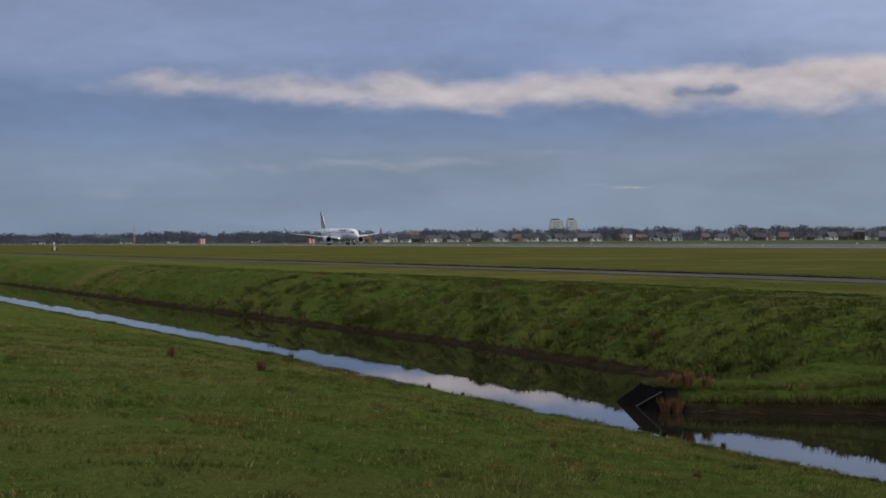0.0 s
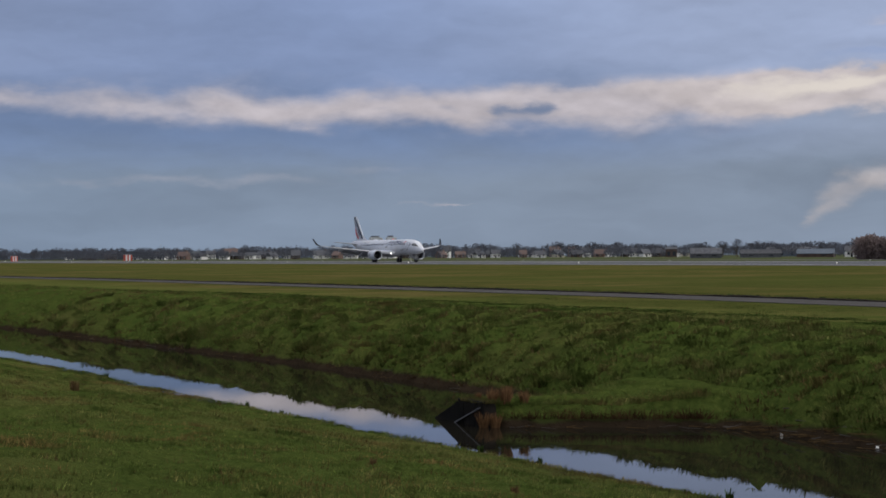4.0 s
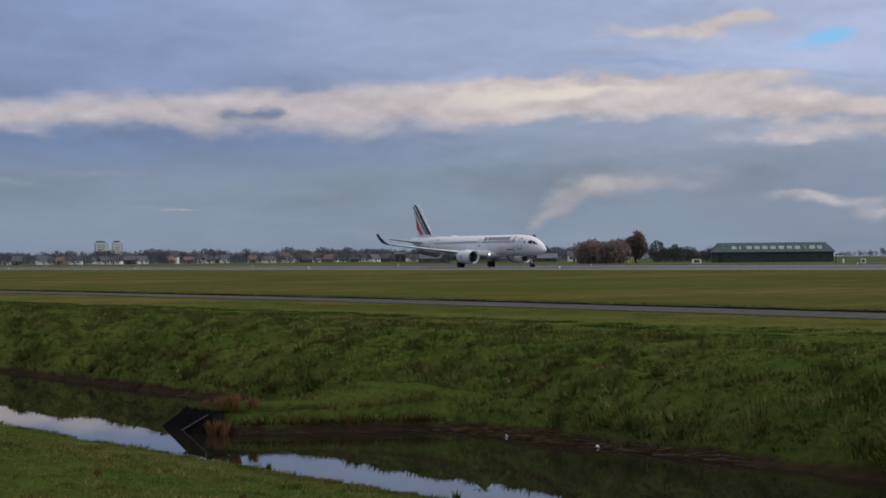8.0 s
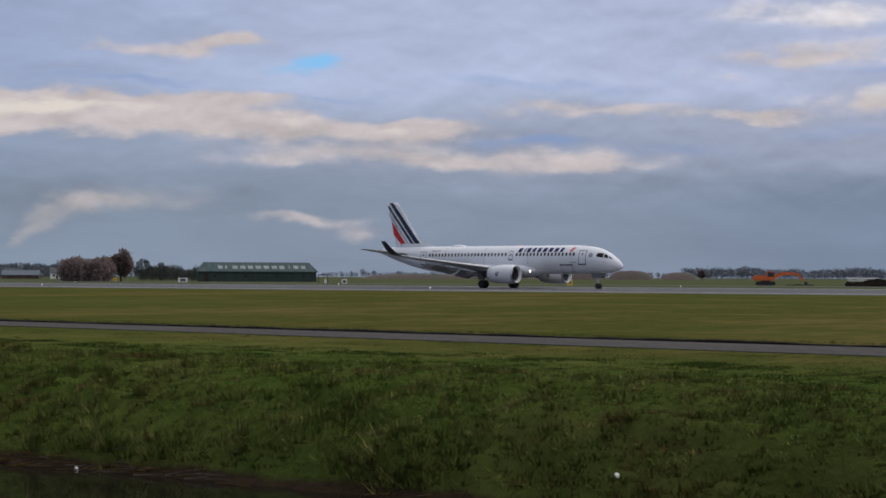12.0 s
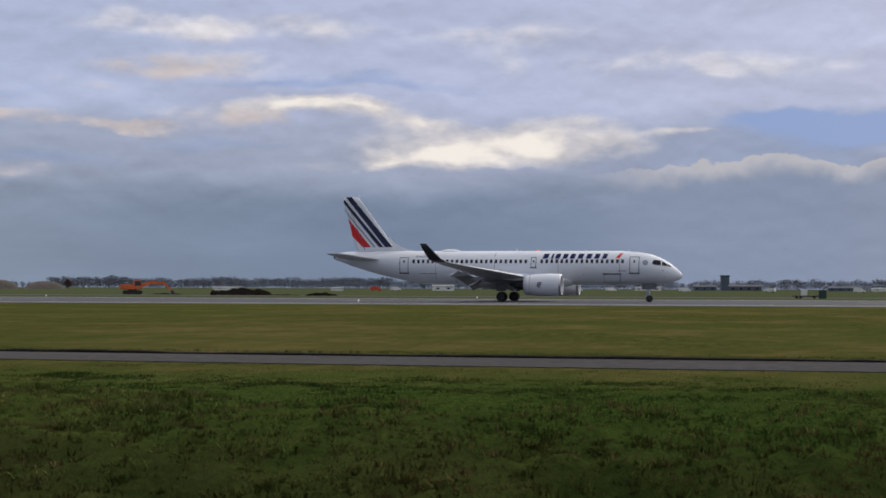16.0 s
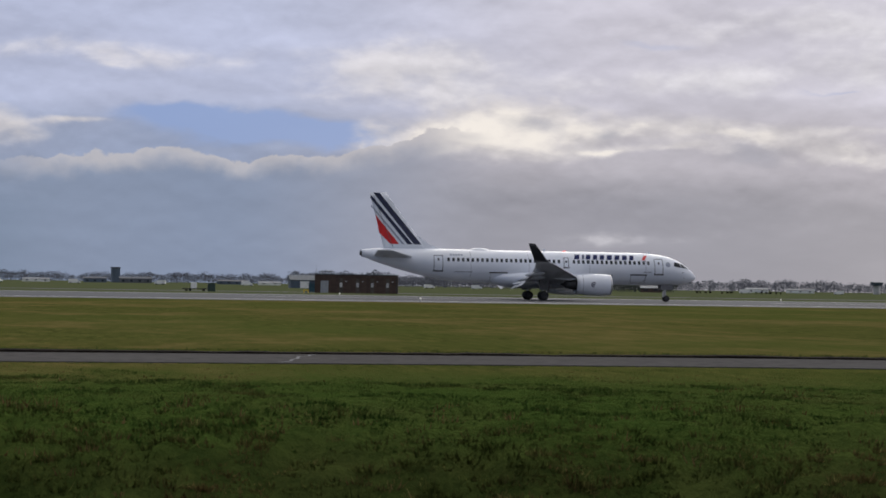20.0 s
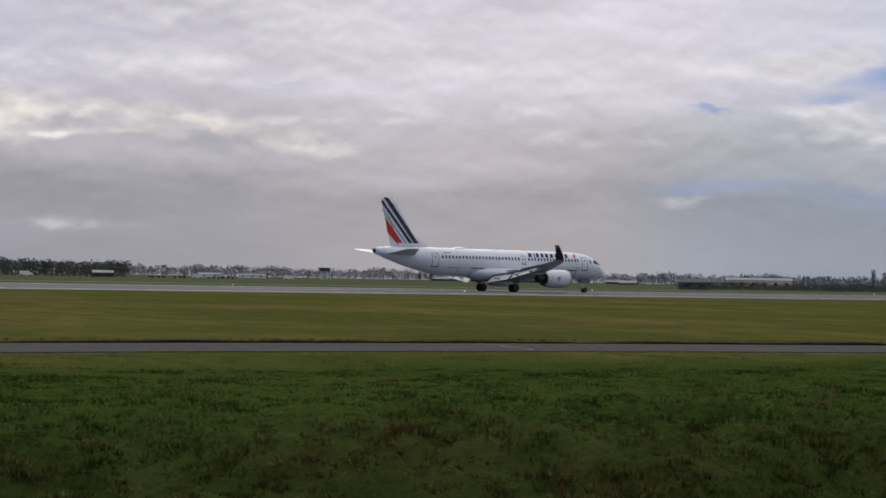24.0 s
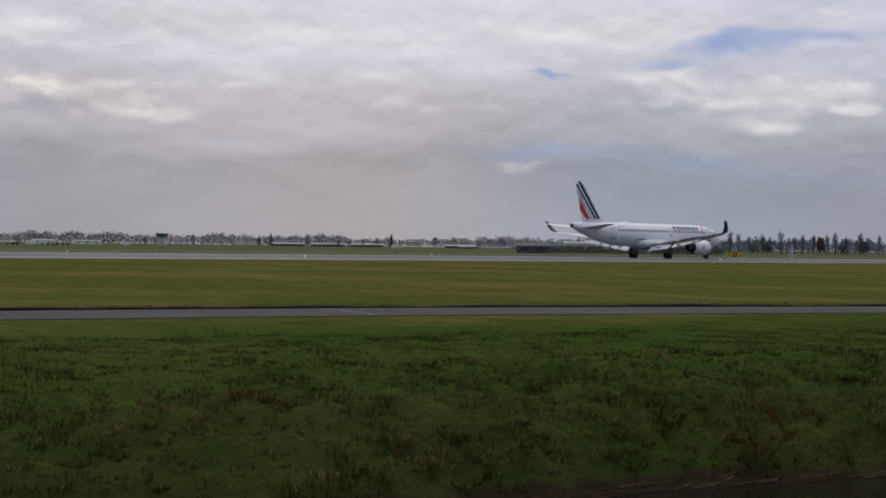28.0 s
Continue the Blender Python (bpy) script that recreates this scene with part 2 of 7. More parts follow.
    height = wmath("MULTIPLY_ADD", tops.outputs[0], 2.0, 4.0)
    tufts = wbillow(wmath("MULTIPLY_ADD", w1, 0.8, wmath("MULTIPLY", az, 0.95)), wmath("MULTIPLY", el, 1.1), 6.1, 1.0)
    knob = wmath("MULTIPLY_ADD", wmath("SUBTRACT", tufts, 0.62), 0.75, wmath("MULTIPLY_ADD", w2, 0.6, 0.2))
    depth = wmath("SUBTRACT", wmath("ADD", height, wmath("MULTIPLY", wmath("SUBTRACT", knob, 0.5), 1.5)), el)
    inside = wmath("MULTIPLY", wstep(depth, -0.04, 0.06), wmath("MULTIPLY", wstep(az, -7.0, -2.0), wmath("SUBTRACT", 1.0, wstep(az, 9.0, 12.5))))
    rim = wmath("SUBTRACT", 1.0, wstep(depth, -0.1, 0.9))
    body = wmix(wmath("MULTIPLY", rim, 0.7), wmix(0.35, bases[0], bases[1]), (0.6, 0.565, 0.57))
    base = wmix(inside, base, scaled(body, wmath("MULTIPLY_ADD", relief, 0.3, 1.0)))
    base = wmix(wstep(banks(HOLE), 0.1, 1.0), base, (0.25, 0.53, 0.86))
    base = cover(STEAM, 0.15, 1.35, flat((0.42, 0.4, 0.42)))
    shade = wmath("MULTIPLY_ADD", wmath("SUBTRACT", p0, 0.5), 0.4, banks(DARK))
    base = wmix(wmath("MULTIPLY", wstep(shade, 0.2, 1.25), wmath("MULTIPLY_ADD", crisp, -0.35, 1.0)), base, wmix(crisp, (0.17, 0.22, 0.34), (0.33, 0.34, 0.4)))
    # the sun stands behind cloud ahead and to the right, so the layer is thickest behind the bank
    toward = wsum([wmath("MULTIPLY", x, 0.28), wmath("MULTIPLY", y, 0.72), wmath("MULTIPLY", z, 0.63)])
    dome = wmix(wstep(toward, -0.35, 0.95), (0.2, 0.215, 0.26), (1.35, 1.31, 1.3))
    base = wmix(wstep(el, 16.0, 45.0), base, dome)
    bg, out = new_node("ShaderNodeBackground"), new_node("ShaderNodeOutputWorld")
    link(base, bg.inputs[0]), link(bg.outputs[0], out.inputs[0])
    bg.inputs[1].default_value = 1.0


build_sky()
sun = new("sun", bpy.data.lights.new("sun", "SUN"))
sun.data.energy, sun.data.angle, sun.data.color = 0.6, radians(30), (1.0, 0.93, 0.84)
sun.matrix_world = look((0, 0, 60), (-math.sin(radians(SUN_AZ)), -math.cos(radians(SUN_AZ)), 60 - math.tan(radians(SUN_EL))))

# ---- materials ----
def material(name, colours, rough=0.7, metal=0.0, scale=4.0, detail=6.0, bump=0.0, bump_scale=None, stretch=(1, 1, 1), stain=None, per=None, gloss=None, dull=False, flat=False):
    """A noise-mottled surface: colours dark to light over a fine grain, a second, larger stain, optional relief and variation per piece or island."""
    m = bpy.data.materials.new(name)
    m.use_nodes = True
    t = m.node_tree
    n, link = t.nodes.new, t.links.new
    bsdf = t.nodes["Principled BSDF"]
    bsdf.inputs["Roughness"].default_value, bsdf.inputs["Metallic"].default_value = rough, metal
    tc, mp = n("ShaderNodeTexCoord"), n("ShaderNodeMapping")
    mp.inputs["Scale"].default_value = stretch
    link(tc.outputs["Object"], mp.inputs[0])
    tex = n("ShaderNodeTexNoise")
    link(mp.outputs[0], tex.inputs["Vector"])
    tex.inputs["Scale"].default_value, tex.inputs["Detail"].default_value = scale, detail
    ramp = n("ShaderNodeValToRGB")
    ramp.color_ramp.elements[0].position, ramp.color_ramp.elements[1].position = 0.3, 0.7
    while len(ramp.color_ramp.elements) < len(colours):
        ramp.color_ramp.elements.new(0.5)
    for i, c in enumerate(colours):
        ramp.color_ramp.elements[i].position = 0.3 + 0.4 * i / max(1, len(colours) - 1)
        ramp.color_ramp.elements[i].color = (*c, 1)
    link(tex.outputs["Fac"], ramp.inputs[0])
    col = ramp.outputs[0]

    def mix(fac, a, b, mode="MIX"):
        x = n("ShaderNodeMix")
        x.data_type, x.blend_type = "RGBA", mode
        for i, v in ((0, fac), (6, a), (7, b)):
            if isinstance(v, (int, float)):
                x.inputs[i].default_value = v
            elif isinstance(v, tuple):
                x.inputs[i].default_value = (*v, 1)
            else:
                link(v, x.inputs[i])
        return x.outputs[2]

    if stain:
        colour, size, lo, hi = stain
        big = n("ShaderNodeTexNoise")
        link(mp.outputs[0], big.inputs["Vector"])
        big.inputs["Scale"].default_value, big.inputs["Detail"].default_value = size, 4
        step = n("ShaderNodeMapRange")
        link(big.outputs["Fac"], step.inputs[0])
        step.inputs[1].default_value, step.inputs[2].default_value = lo, hi
        col = mix(step.outputs[0], col, colour)
    if per:
        src, amount = per
        if src == "island":
            r = n("ShaderNodeNewGeometry").outputs["Random Per Island"]
        else:
            r = n("ShaderNodeObjectInfo").outputs["Random"]
        rr = n("ShaderNodeMapRange")
        link(r, rr.inputs[0])
        rr.inputs[3].default_value, rr.inputs[4].default_value = 1 - amount, 1 + amount
        hsv = n("ShaderNodeHueSaturation")
        link(rr.outputs[0], hsv.inputs["Value"]), link(col, hsv.inputs["Color"])
        col = hsv.outputs[0]
    link(col, bsdf.inputs["Base Color"])
    if gloss:
        gr = n("ShaderNodeMapRange")
        link(tex.outputs["Fac"], gr.inputs[0])
        gr.inputs[1].default_value, gr.inputs[2].default_value = 0.3, 0.7
        gr.inputs[3].default_value, gr.inputs[4].default_value = gloss
        link(gr.outputs[0], bsdf.inputs["Roughness"])
    if flat:
        bsdf.inputs["Specular IOR Level"].default_value = 0.0
    elif dull:
        bsdf.inputs["Specular IOR Level"].default_value = 0.12
    if bump:
        b = n("ShaderNodeBump")
        b.inputs["Strength"].default_value, b.inputs["Distance"].default_value = 0.8, bump
        src = tex
        if bump_scale:
            src = n("ShaderNodeTexNoise")
            link(mp.outputs[0], src.inputs["Vector"])
            src.inputs["Scale"].default_value, src.inputs["Detail"].default_value = bump_scale, 5
        link(src.outputs["Fac"], b.inputs["Height"]), link(b.outputs[0], bsdf.inputs["Normal"])
    return m


def leafy(m, share=0.45, up=0.0):
    """Lets light through thin leaves, twigs or blades; up turns their shading towards the sky like a dense sward."""
    t = m.node_tree
    n, link = t.nodes.new, t.links.new
    p, out = t.nodes["Principled BSDF"], t.nodes["Material Output"]
    p.inputs["Specular IOR Level"].default_value = 0.0
    tr, mx = n("ShaderNodeBsdfTranslucent"), n("ShaderNodeMixShader")
    link(p.inputs["Base Color"].links[0].from_socket, tr.inputs["Color"])
    mx.inputs[0].default_value = share
    link(p.outputs[0], mx.inputs[1]), link(tr.outputs[0], mx.inputs[2]), link(mx.outputs[0], out.inputs[0])
    if up:
        geo, ma = n("ShaderNodeNewGeometry"), n("ShaderNodeVectorMath")
        ma.operation = "MULTIPLY_ADD"
        link(geo.outputs["Normal"], ma.inputs[0])
        ma.inputs[1].default_value, ma.inputs[2].default_value = (1 - up, 1 - up, 0.2), (0, 0, up)
        nr = n("ShaderNodeVectorMath")
        nr.operation = "NORMALIZE"
        link(ma.outputs[0], nr.inputs[0])
        link(nr.outputs[0], p.inputs["Normal"])
    return m


def glow(name, colour, strength):
    m = bpy.data.materials.new(name)
    m.use_nodes = True
    p = m.node_tree.nodes["Principled BSDF"]
    p.inputs["Base Color"].default_value = (*colour, 1)
    p.inputs["Emission Color"].default_value, p.inputs["Emission Strength"].default_value = (*colour, 1), strength
    return m


def ground_material():
    """Turf over clay: mown olive field far off, lusher bank, bare wet mud along the waterline."""
    m = bpy.data.materials.new("turf")
    m.use_nodes = True
    t = m.node_tree
    n, link = t.nodes.new, t.links.new
    bsdf = t.nodes["Principled BSDF"]
    bsdf.inputs["Roughness"].default_value = 0.95
    bsdf.inputs["Specular IOR Level"].default_value = 0.0
    geo, sep = n("ShaderNodeNewGeometry"), n("ShaderNodeSeparateXYZ")
    link(geo.outputs["Position"], sep.inputs[0])

    def noise(scale, detail=5, stretch=(1, 1, 1), rough=0.6):
        mp = n("ShaderNodeMapping")
        mp.inputs["Scale"].default_value = stretch
        link(geo.outputs["Position"], mp.inputs[0])
        x = n("ShaderNodeTexNoise")
        link(mp.outputs[0], x.inputs["Vector"])
        x.inputs["Scale"].default_value, x.inputs["Detail"].default_value, x.inputs["Roughness"].default_value = scale, detail, rough
        return x.outputs["Fac"]

    def step(v, lo, hi, a=0.0, b=1.0):
        x = n("ShaderNodeMapRange")
        link(v, x.inputs[0])
        x.inputs[1].default_value, x.inputs[2].default_value, x.inputs[3].default_value, x.inputs[4].default_value = lo, hi, a, b
        return x.outputs[0]

    def mix(fac, a, b):
        x = n("ShaderNodeMix")
        x.data_type = "RGBA"
        for i, v in ((0, fac), (6, a), (7, b)):
            if isinstance(v, (int, float)):
                x.inputs[i].default_value = v
            elif isinstance(v, tuple):
                x.inputs[i].default_value = (*v, 1)
            else:
                link(v, x.inputs[i])
        return x.outputs[2]

    def add(a, b, k=1.0):
        x = n("ShaderNodeMath")
        x.operation = "MULTIPLY_ADD"
        link(b, x.inputs[0])
        x.inputs[1].default_value = k
        link(a, x.inputs[2])
        return x.outputs[0]

    fine, mid, big = noise(9, 6), noise(1.1, 5), noise(0.16, 4)
    rows, lines, patch = noise(0.12, 8, (0.8, 0.55, 1), 0.68), noise(0.55, 8, (1, 0.4, 1), 0.75), noise(0.035, 6, (1, 0.8, 1), 0.68)
    bank = mix(step(fine, 0.34, 0.68), (0.036, 0.058, 0.012), (0.09, 0.114, 0.026))
    bank = mix(step(mid, 0.5, 0.72), bank, (0.06, 0.095, 0.02))
    bank = mix(step(big, 0.48, 0.66, 0, 0.75), bank, (0.115, 0.108, 0.036))
    # sour yellowish stripes along the flat top, a lusher one along the brow
    sour = mix(step(lines, 0.4, 0.6), (0.088, 0.112, 0.026), (0.125, 0.118, 0.038))
    flat = step(add(sep.outputs[1], mid, 2.0), 22.0, 24.0)
    bank = mix(flat, bank, mix(step(lines, 0.38, 0.55), (0.062, 0.09, 0.02), sour))
    field = mix(step(fine, 0.3, 0.7), (0.054, 0.063, 0.016), (0.138, 0.126, 0.04))
    speck = noise(2.6, 8, (1, 0.2, 1), 0.75)
    field = mix(step(speck, 0.4, 0.58), (0.042, 0.052, 0.014), field)
    field = mix(step(rows, 0.46, 0.56, 0, 0.9), field, (0.14, 0.11, 0.042))
    field = mix(step(mid, 0.52, 0.75, 0, 0.6), field, (0.062, 0.076, 0.018))
    field = mix(step(lines, 0.42, 0.58, 0.75, 0), field, (0.068, 0.072, 0.02))
    field = mix(step(patch, 0.46, 0.62, 0, 0.6), field, (0.06, 0.08, 0.019))
    # darker green bank towards the east
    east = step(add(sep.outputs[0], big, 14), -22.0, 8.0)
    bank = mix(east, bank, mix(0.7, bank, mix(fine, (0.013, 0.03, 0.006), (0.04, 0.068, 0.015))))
    # rank brown growth low on that slope, with shade mixed into its colour by height
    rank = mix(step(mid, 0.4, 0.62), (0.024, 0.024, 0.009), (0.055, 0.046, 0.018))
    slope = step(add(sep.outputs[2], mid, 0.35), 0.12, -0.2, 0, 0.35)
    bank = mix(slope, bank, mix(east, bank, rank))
    far = step(add(sep.outputs[1], big, 10), 27.5, 33.0)
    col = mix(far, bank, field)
    mud = mix(fine, (0.018, 0.013, 0.008), (0.05, 0.036, 0.024))
    level = add(add(sep.outputs[2], mid, 0.28), step(sep.outputs[1], 11.0, 13.0), -0.1)
    col = mix(step(level, -1.08, -1.0), mud, col)
    # distance haze painted into the turf beyond the runway as a greyer, paler mix
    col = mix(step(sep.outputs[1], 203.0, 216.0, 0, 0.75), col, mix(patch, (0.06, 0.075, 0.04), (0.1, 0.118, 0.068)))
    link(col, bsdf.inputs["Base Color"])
    wet = step(level, -1.1, -0.9, 0.45, 0.95)
    link(wet, bsdf.inputs["Roughness"])
    b = n("ShaderNodeBump")
    b.inputs["Strength"].default_value, b.inputs["Distance"].default_value = 0.9, 0.06
    link(add(fine, mid, 1.5), b.inputs["Height"]), link(b.outputs[0], bsdf.inputs["Normal"])
    return m


def water_material():
    m = bpy.data.materials.new("ditch_water")
    m.use_nodes = True
    t = m.node_tree
    n, link = t.nodes.new, t.links.new
    p = t.nodes["Principled BSDF"]
    p.inputs["Base Color"].default_value = (0.012, 0.011, 0.008, 1)
    p.inputs["Roughness"].default_value, p.inputs["IOR"].default_value = 0.012, 1.33
    tc, mp = n("ShaderNodeTexCoord"), n("ShaderNodeMapping")
    mp.inputs["Scale"].default_value = (1, 2.2, 1)
    link(tc.outputs["Object"], mp.inputs[0])
    x = n("ShaderNodeTexNoise")
    link(mp.outputs[0], x.inputs["Vector"])
    x.inputs["Scale"].default_value, x.inputs["Detail"].default_value = 2.2, 3
    b = n("ShaderNodeBump")
    b.inputs["Strength"].default_value, b.inputs["Distance"].default_value = 0.2, 0.0005
    link(x.outputs["Fac"], b.inputs["Height"]), link(b.outputs[0], p.inputs["Normal"])
    return m


TURF, WATER = ground_material(), water_material()
ASPHALT = material("road_asphalt", [(0.062, 0.06, 0.06), (0.085, 0.082, 0.08), (0.106, 0.103, 0.1)], 0.75, scale=7, bump=0.004, stain=((0.1, 0.098, 0.096), 0.35, 0.5, 0.72), stretch=(0.5, 1, 1), dull=True, flat=True)
RUNWAY = material("runway_asphalt", [(0.07, 0.073, 0.08), (0.105, 0.108, 0.116)], 0.5, scale=1.2, stain=((0.07, 0.07, 0.075), 0.06, 0.5, 0.7), stretch=(0.05, 1, 1), gloss=(0.75, 0.9), dull=True)
SHOULDER = material("shoulder_concrete", [(0.13, 0.133, 0.14), (0.19, 0.193, 0.2)], 0.5, scale=1.5, stain=((0.12, 0.12, 0.125), 0.08, 0.5, 0.7), stretch=(0.08, 1, 1), gloss=(0.7, 0.85), dull=True)
MARKING = material("runway_paint", [(0.3, 0.3, 0.29), (0.38, 0.38, 0.37)], 0.6, scale=2)
SOIL = material("cut_soil", [(0.02, 0.015, 0.01), (0.05, 0.036, 0.022)], 0.95, scale=6, bump=0.01)
BLADE = leafy(material("grass_blades", [(0.056, 0.088, 0.02), (0.11, 0.145, 0.037), (0.25, 0.225, 0.086)], 0.7, scale=1.9, stain=((0.12, 0.088, 0.034), 0.7, 0.54, 0.68), per=("island", 0.45)), 0.1, 0.92)
BROWNBLADE = leafy(material("rank_blades", [(0.032, 0.045, 0.011), (0.066, 0.078, 0.021), (0.165, 0.138, 0.054)], 0.7, scale=1.9, stain=((0.115, 0.085, 0.034), 0.5, 0.5, 0.66), per=("island", 0.45)), 0.15, 0.8)
LUSH = leafy(material("lush_blades", [(0.021, 0.047, 0.01), (0.047, 0.085, 0.019), (0.115, 0.125, 0.04)], 0.7, scale=2.2, stain=((0.1, 0.088, 0.03), 0.4, 0.55, 0.72), per=("island", 0.5)), 0.15, 0.85)
MEADOW = leafy(material("meadow_blades", [(0.036, 0.068, 0.014), (0.104, 0.148, 0.034), (0.27, 0.245, 0.085)], 0.7, scale=2.4, stain=((0.22, 0.15, 0.058), 0.55, 0.5, 0.66), per=("island", 0.7)), 0.15, 0.85)
STRAW = leafy(material("dry_stems", [(0.07, 0.045, 0.02), (0.16, 0.105, 0.05)], 0.8, scale=5, per=("island", 0.35)), 0.3, 0.4)
LIPFACE = material("near_black_lip", [(0.006, 0.005, 0.004), (0.016, 0.012, 0.008)], 0.95, scale=6, bump=0.01, dull=True)
TAR = material("dark_sheet_piling", [(0.006, 0.006, 0.006), (0.016, 0.014, 0.012)], 0.9, scale=4, bump=0.01, dull=True)

# ---- land: turf sheet with the ditch cut into it, water, road, runway ----
def mesh_of(name, bm, *mats):
    me = bpy.data.meshes.new(name)
    bm.to_mesh(me)
    bm.free()
    for m in mats:
        me.materials.append(m)
    return me


def part(name, bm, mat, parent=None, label=""):
    """One bmesh as one mesh object under a thing or a part."""
    mats = mat if isinstance(mat, (list, tuple)) else [mat]
    ob = new(name, mesh_of(name, bm, *mats))
    if parent:
        ob.parent = parent
    if label:
        ob["label"] = label
    return ob


def bm_box(lo, hi, bevel=0.0, bm=None):
    own = bm is None
    bm = bm or bmesh.new()
    r = bmesh.ops.create_cube(bm, size=1)
    for v in r["verts"]:
        v.co = [lo[i] + (v.co[i] + 0.5) * (hi[i] - lo[i]) for i in range(3)]
    if bevel and own:
        bmesh.ops.bevel(bm, geom=bm.edges[:], offset=bevel, segments=2, affect="EDGES")
    return bm


def bm_loft(rings, close=True, cap=True, bm=None):
    """Rings of equally many points, joined into a skin."""
    bm = bm or bmesh.new()
    vs = [[bm.verts.new(p) for p in ring] for ring in rings]
    k = len(vs[0])
    for a, b in zip(vs, vs[1:]):
        for i in range(k if close else k - 1):
            j = (i + 1) % k
            bm.faces.new((a[i], a[j], b[j], b[i]))
    if cap:
        for ring in (vs[0], vs[-1]):
            try:
                bm.faces.new(ring)
            except ValueError:
                pass
    bmesh.ops.recalc_face_normals(bm, faces=bm.faces[:])
    return bm


def bm_tube(p, q, r0, r1=None, sides=8, bm=None):
    p, q = Vector(p), Vector(q)
    r1 = r0 if r1 is None else r1
    d = (q - p).normalized()
    a = d.orthogonal().normalized()
    b = d.cross(a)
    ring = lambda c, r: [c + (a * math.cos(i * 2 * math.pi / sides) + b * math.sin(i * 2 * math.pi / sides)) * r for i in range(sides)]
    return bm_loft([ring(p, r0), ring(q, r1)], bm=bm)


def smooth(ob):
    for f in ob.data.polygons:
        f.use_smooth = True
    return ob


def curve(x, xs, ys):
    return float(np.interp(x, xs, ys))


WATER_Z = -1.2


def ditch(x):
    """y of the water's far edge."""
    return curve(x, (-400, -180, -107, -68, -51, -36, -28, -20, -13, -2, 14, 60, 300), (5, 9.5, 12.1, 13.9, 14.8, 15.5, 15.35, 15.35, 15.6, 15.0, 12.6, 3.5, -40))


def near_shift(x):
    """How much wider the water lies towards the near bank."""
    return curve(x, (-200, -60, -32, -20), (0.55, 0.5, 0.45, 0.0))


def brow_lift(x):
    return curve(x, (-60, -26, -16, 20), (0.15, 0.13, 0.04, 0.0))


def rough(x, y, s, seed=0.0):
    return noise.noise((x * s, y * s, seed))


PITS = ((-38.6, 3.0, 0.8, 0.32), (-37.2, 3.1, 0.45, 0.25), (-13.2, 1.6, 0.45, 0.4), (-12.5, 1.25, 0.35, 0.35), (-12.9, 0.9, 0.3, 0.3), (-10.6, 0.8, 0.4, 0.3), (-9.3, 0.7, 0.35, 0.25), (-45.5, 13.5, 0.35, 0.12), (-6.2, 0.8, 0.5, 0.25), (12.5, 2.6, 0.5, 0.2), (-1.5, 1.0, 0.6, 0.2))


def land(x, y):
    """Height of the turf."""
    e = y - ditch(x)
    if e < -2.5:
        e = min(-2.5, e + near_shift(x))
    z = curve(e, (-30, -13, -8, -6.0, -5.1, -4.76, -4.66, -3.9, -2.5, -0.9, 0.0, 0.28, 0.45, 1.6, 2.8, 4.6, 7.0, 12.0),
              (-0.12, -0.22, -0.68, -1.04, -1.145, -1.165, -1.3, -1.7, -1.8, -1.6, -1.24, -1.13, -0.9, -0.34, -0.02, 0.06, 0.05, 0.0))
    z += brow_lift(x) * curve(e, (0.3, 1.6, 3.2, 5.5, 9.0), (0, 0.6, 1.0, 0.7, 0))
    if -30 < e < 10:
        amp = curve(e, (-8, -4.4, -4.2, 0.0, 0.4, 1.0, 3.0, 5, 9), (0.03, 0.006, 0.004, 0.03, 0.12, 0.14, 0.06, 0.025, 0.015))
        z += amp * (0.9 * rough(x, y, 0.8) + 2.4 * abs(rough(x, y, 1.5, 4.0)) - 0.5 + 1.2 * abs(rough(x, y, 3.2, 8.0))) * 1.1
        # small pits broken out of the slope
        for px, pe, pr, deep in PITS:
            q = ((x - px) / pr) ** 2 + ((e - pe) / (0.55 * pr)) ** 2 + 0.5 * rough(x, y, 2.5, 1.0)
            if q < 4:
                z -= deep * math.exp(-q * q)
        # slumped gullies along the foot of the bank
        g = max(0.0, rough(x, 0.25 * e, 0.33, 7.7) - 0.1) * curve(e, (0.2, 0.8, 1.8, 2.6), (0, 1, 1, 0))
        z -= 0.35 * g
    return z


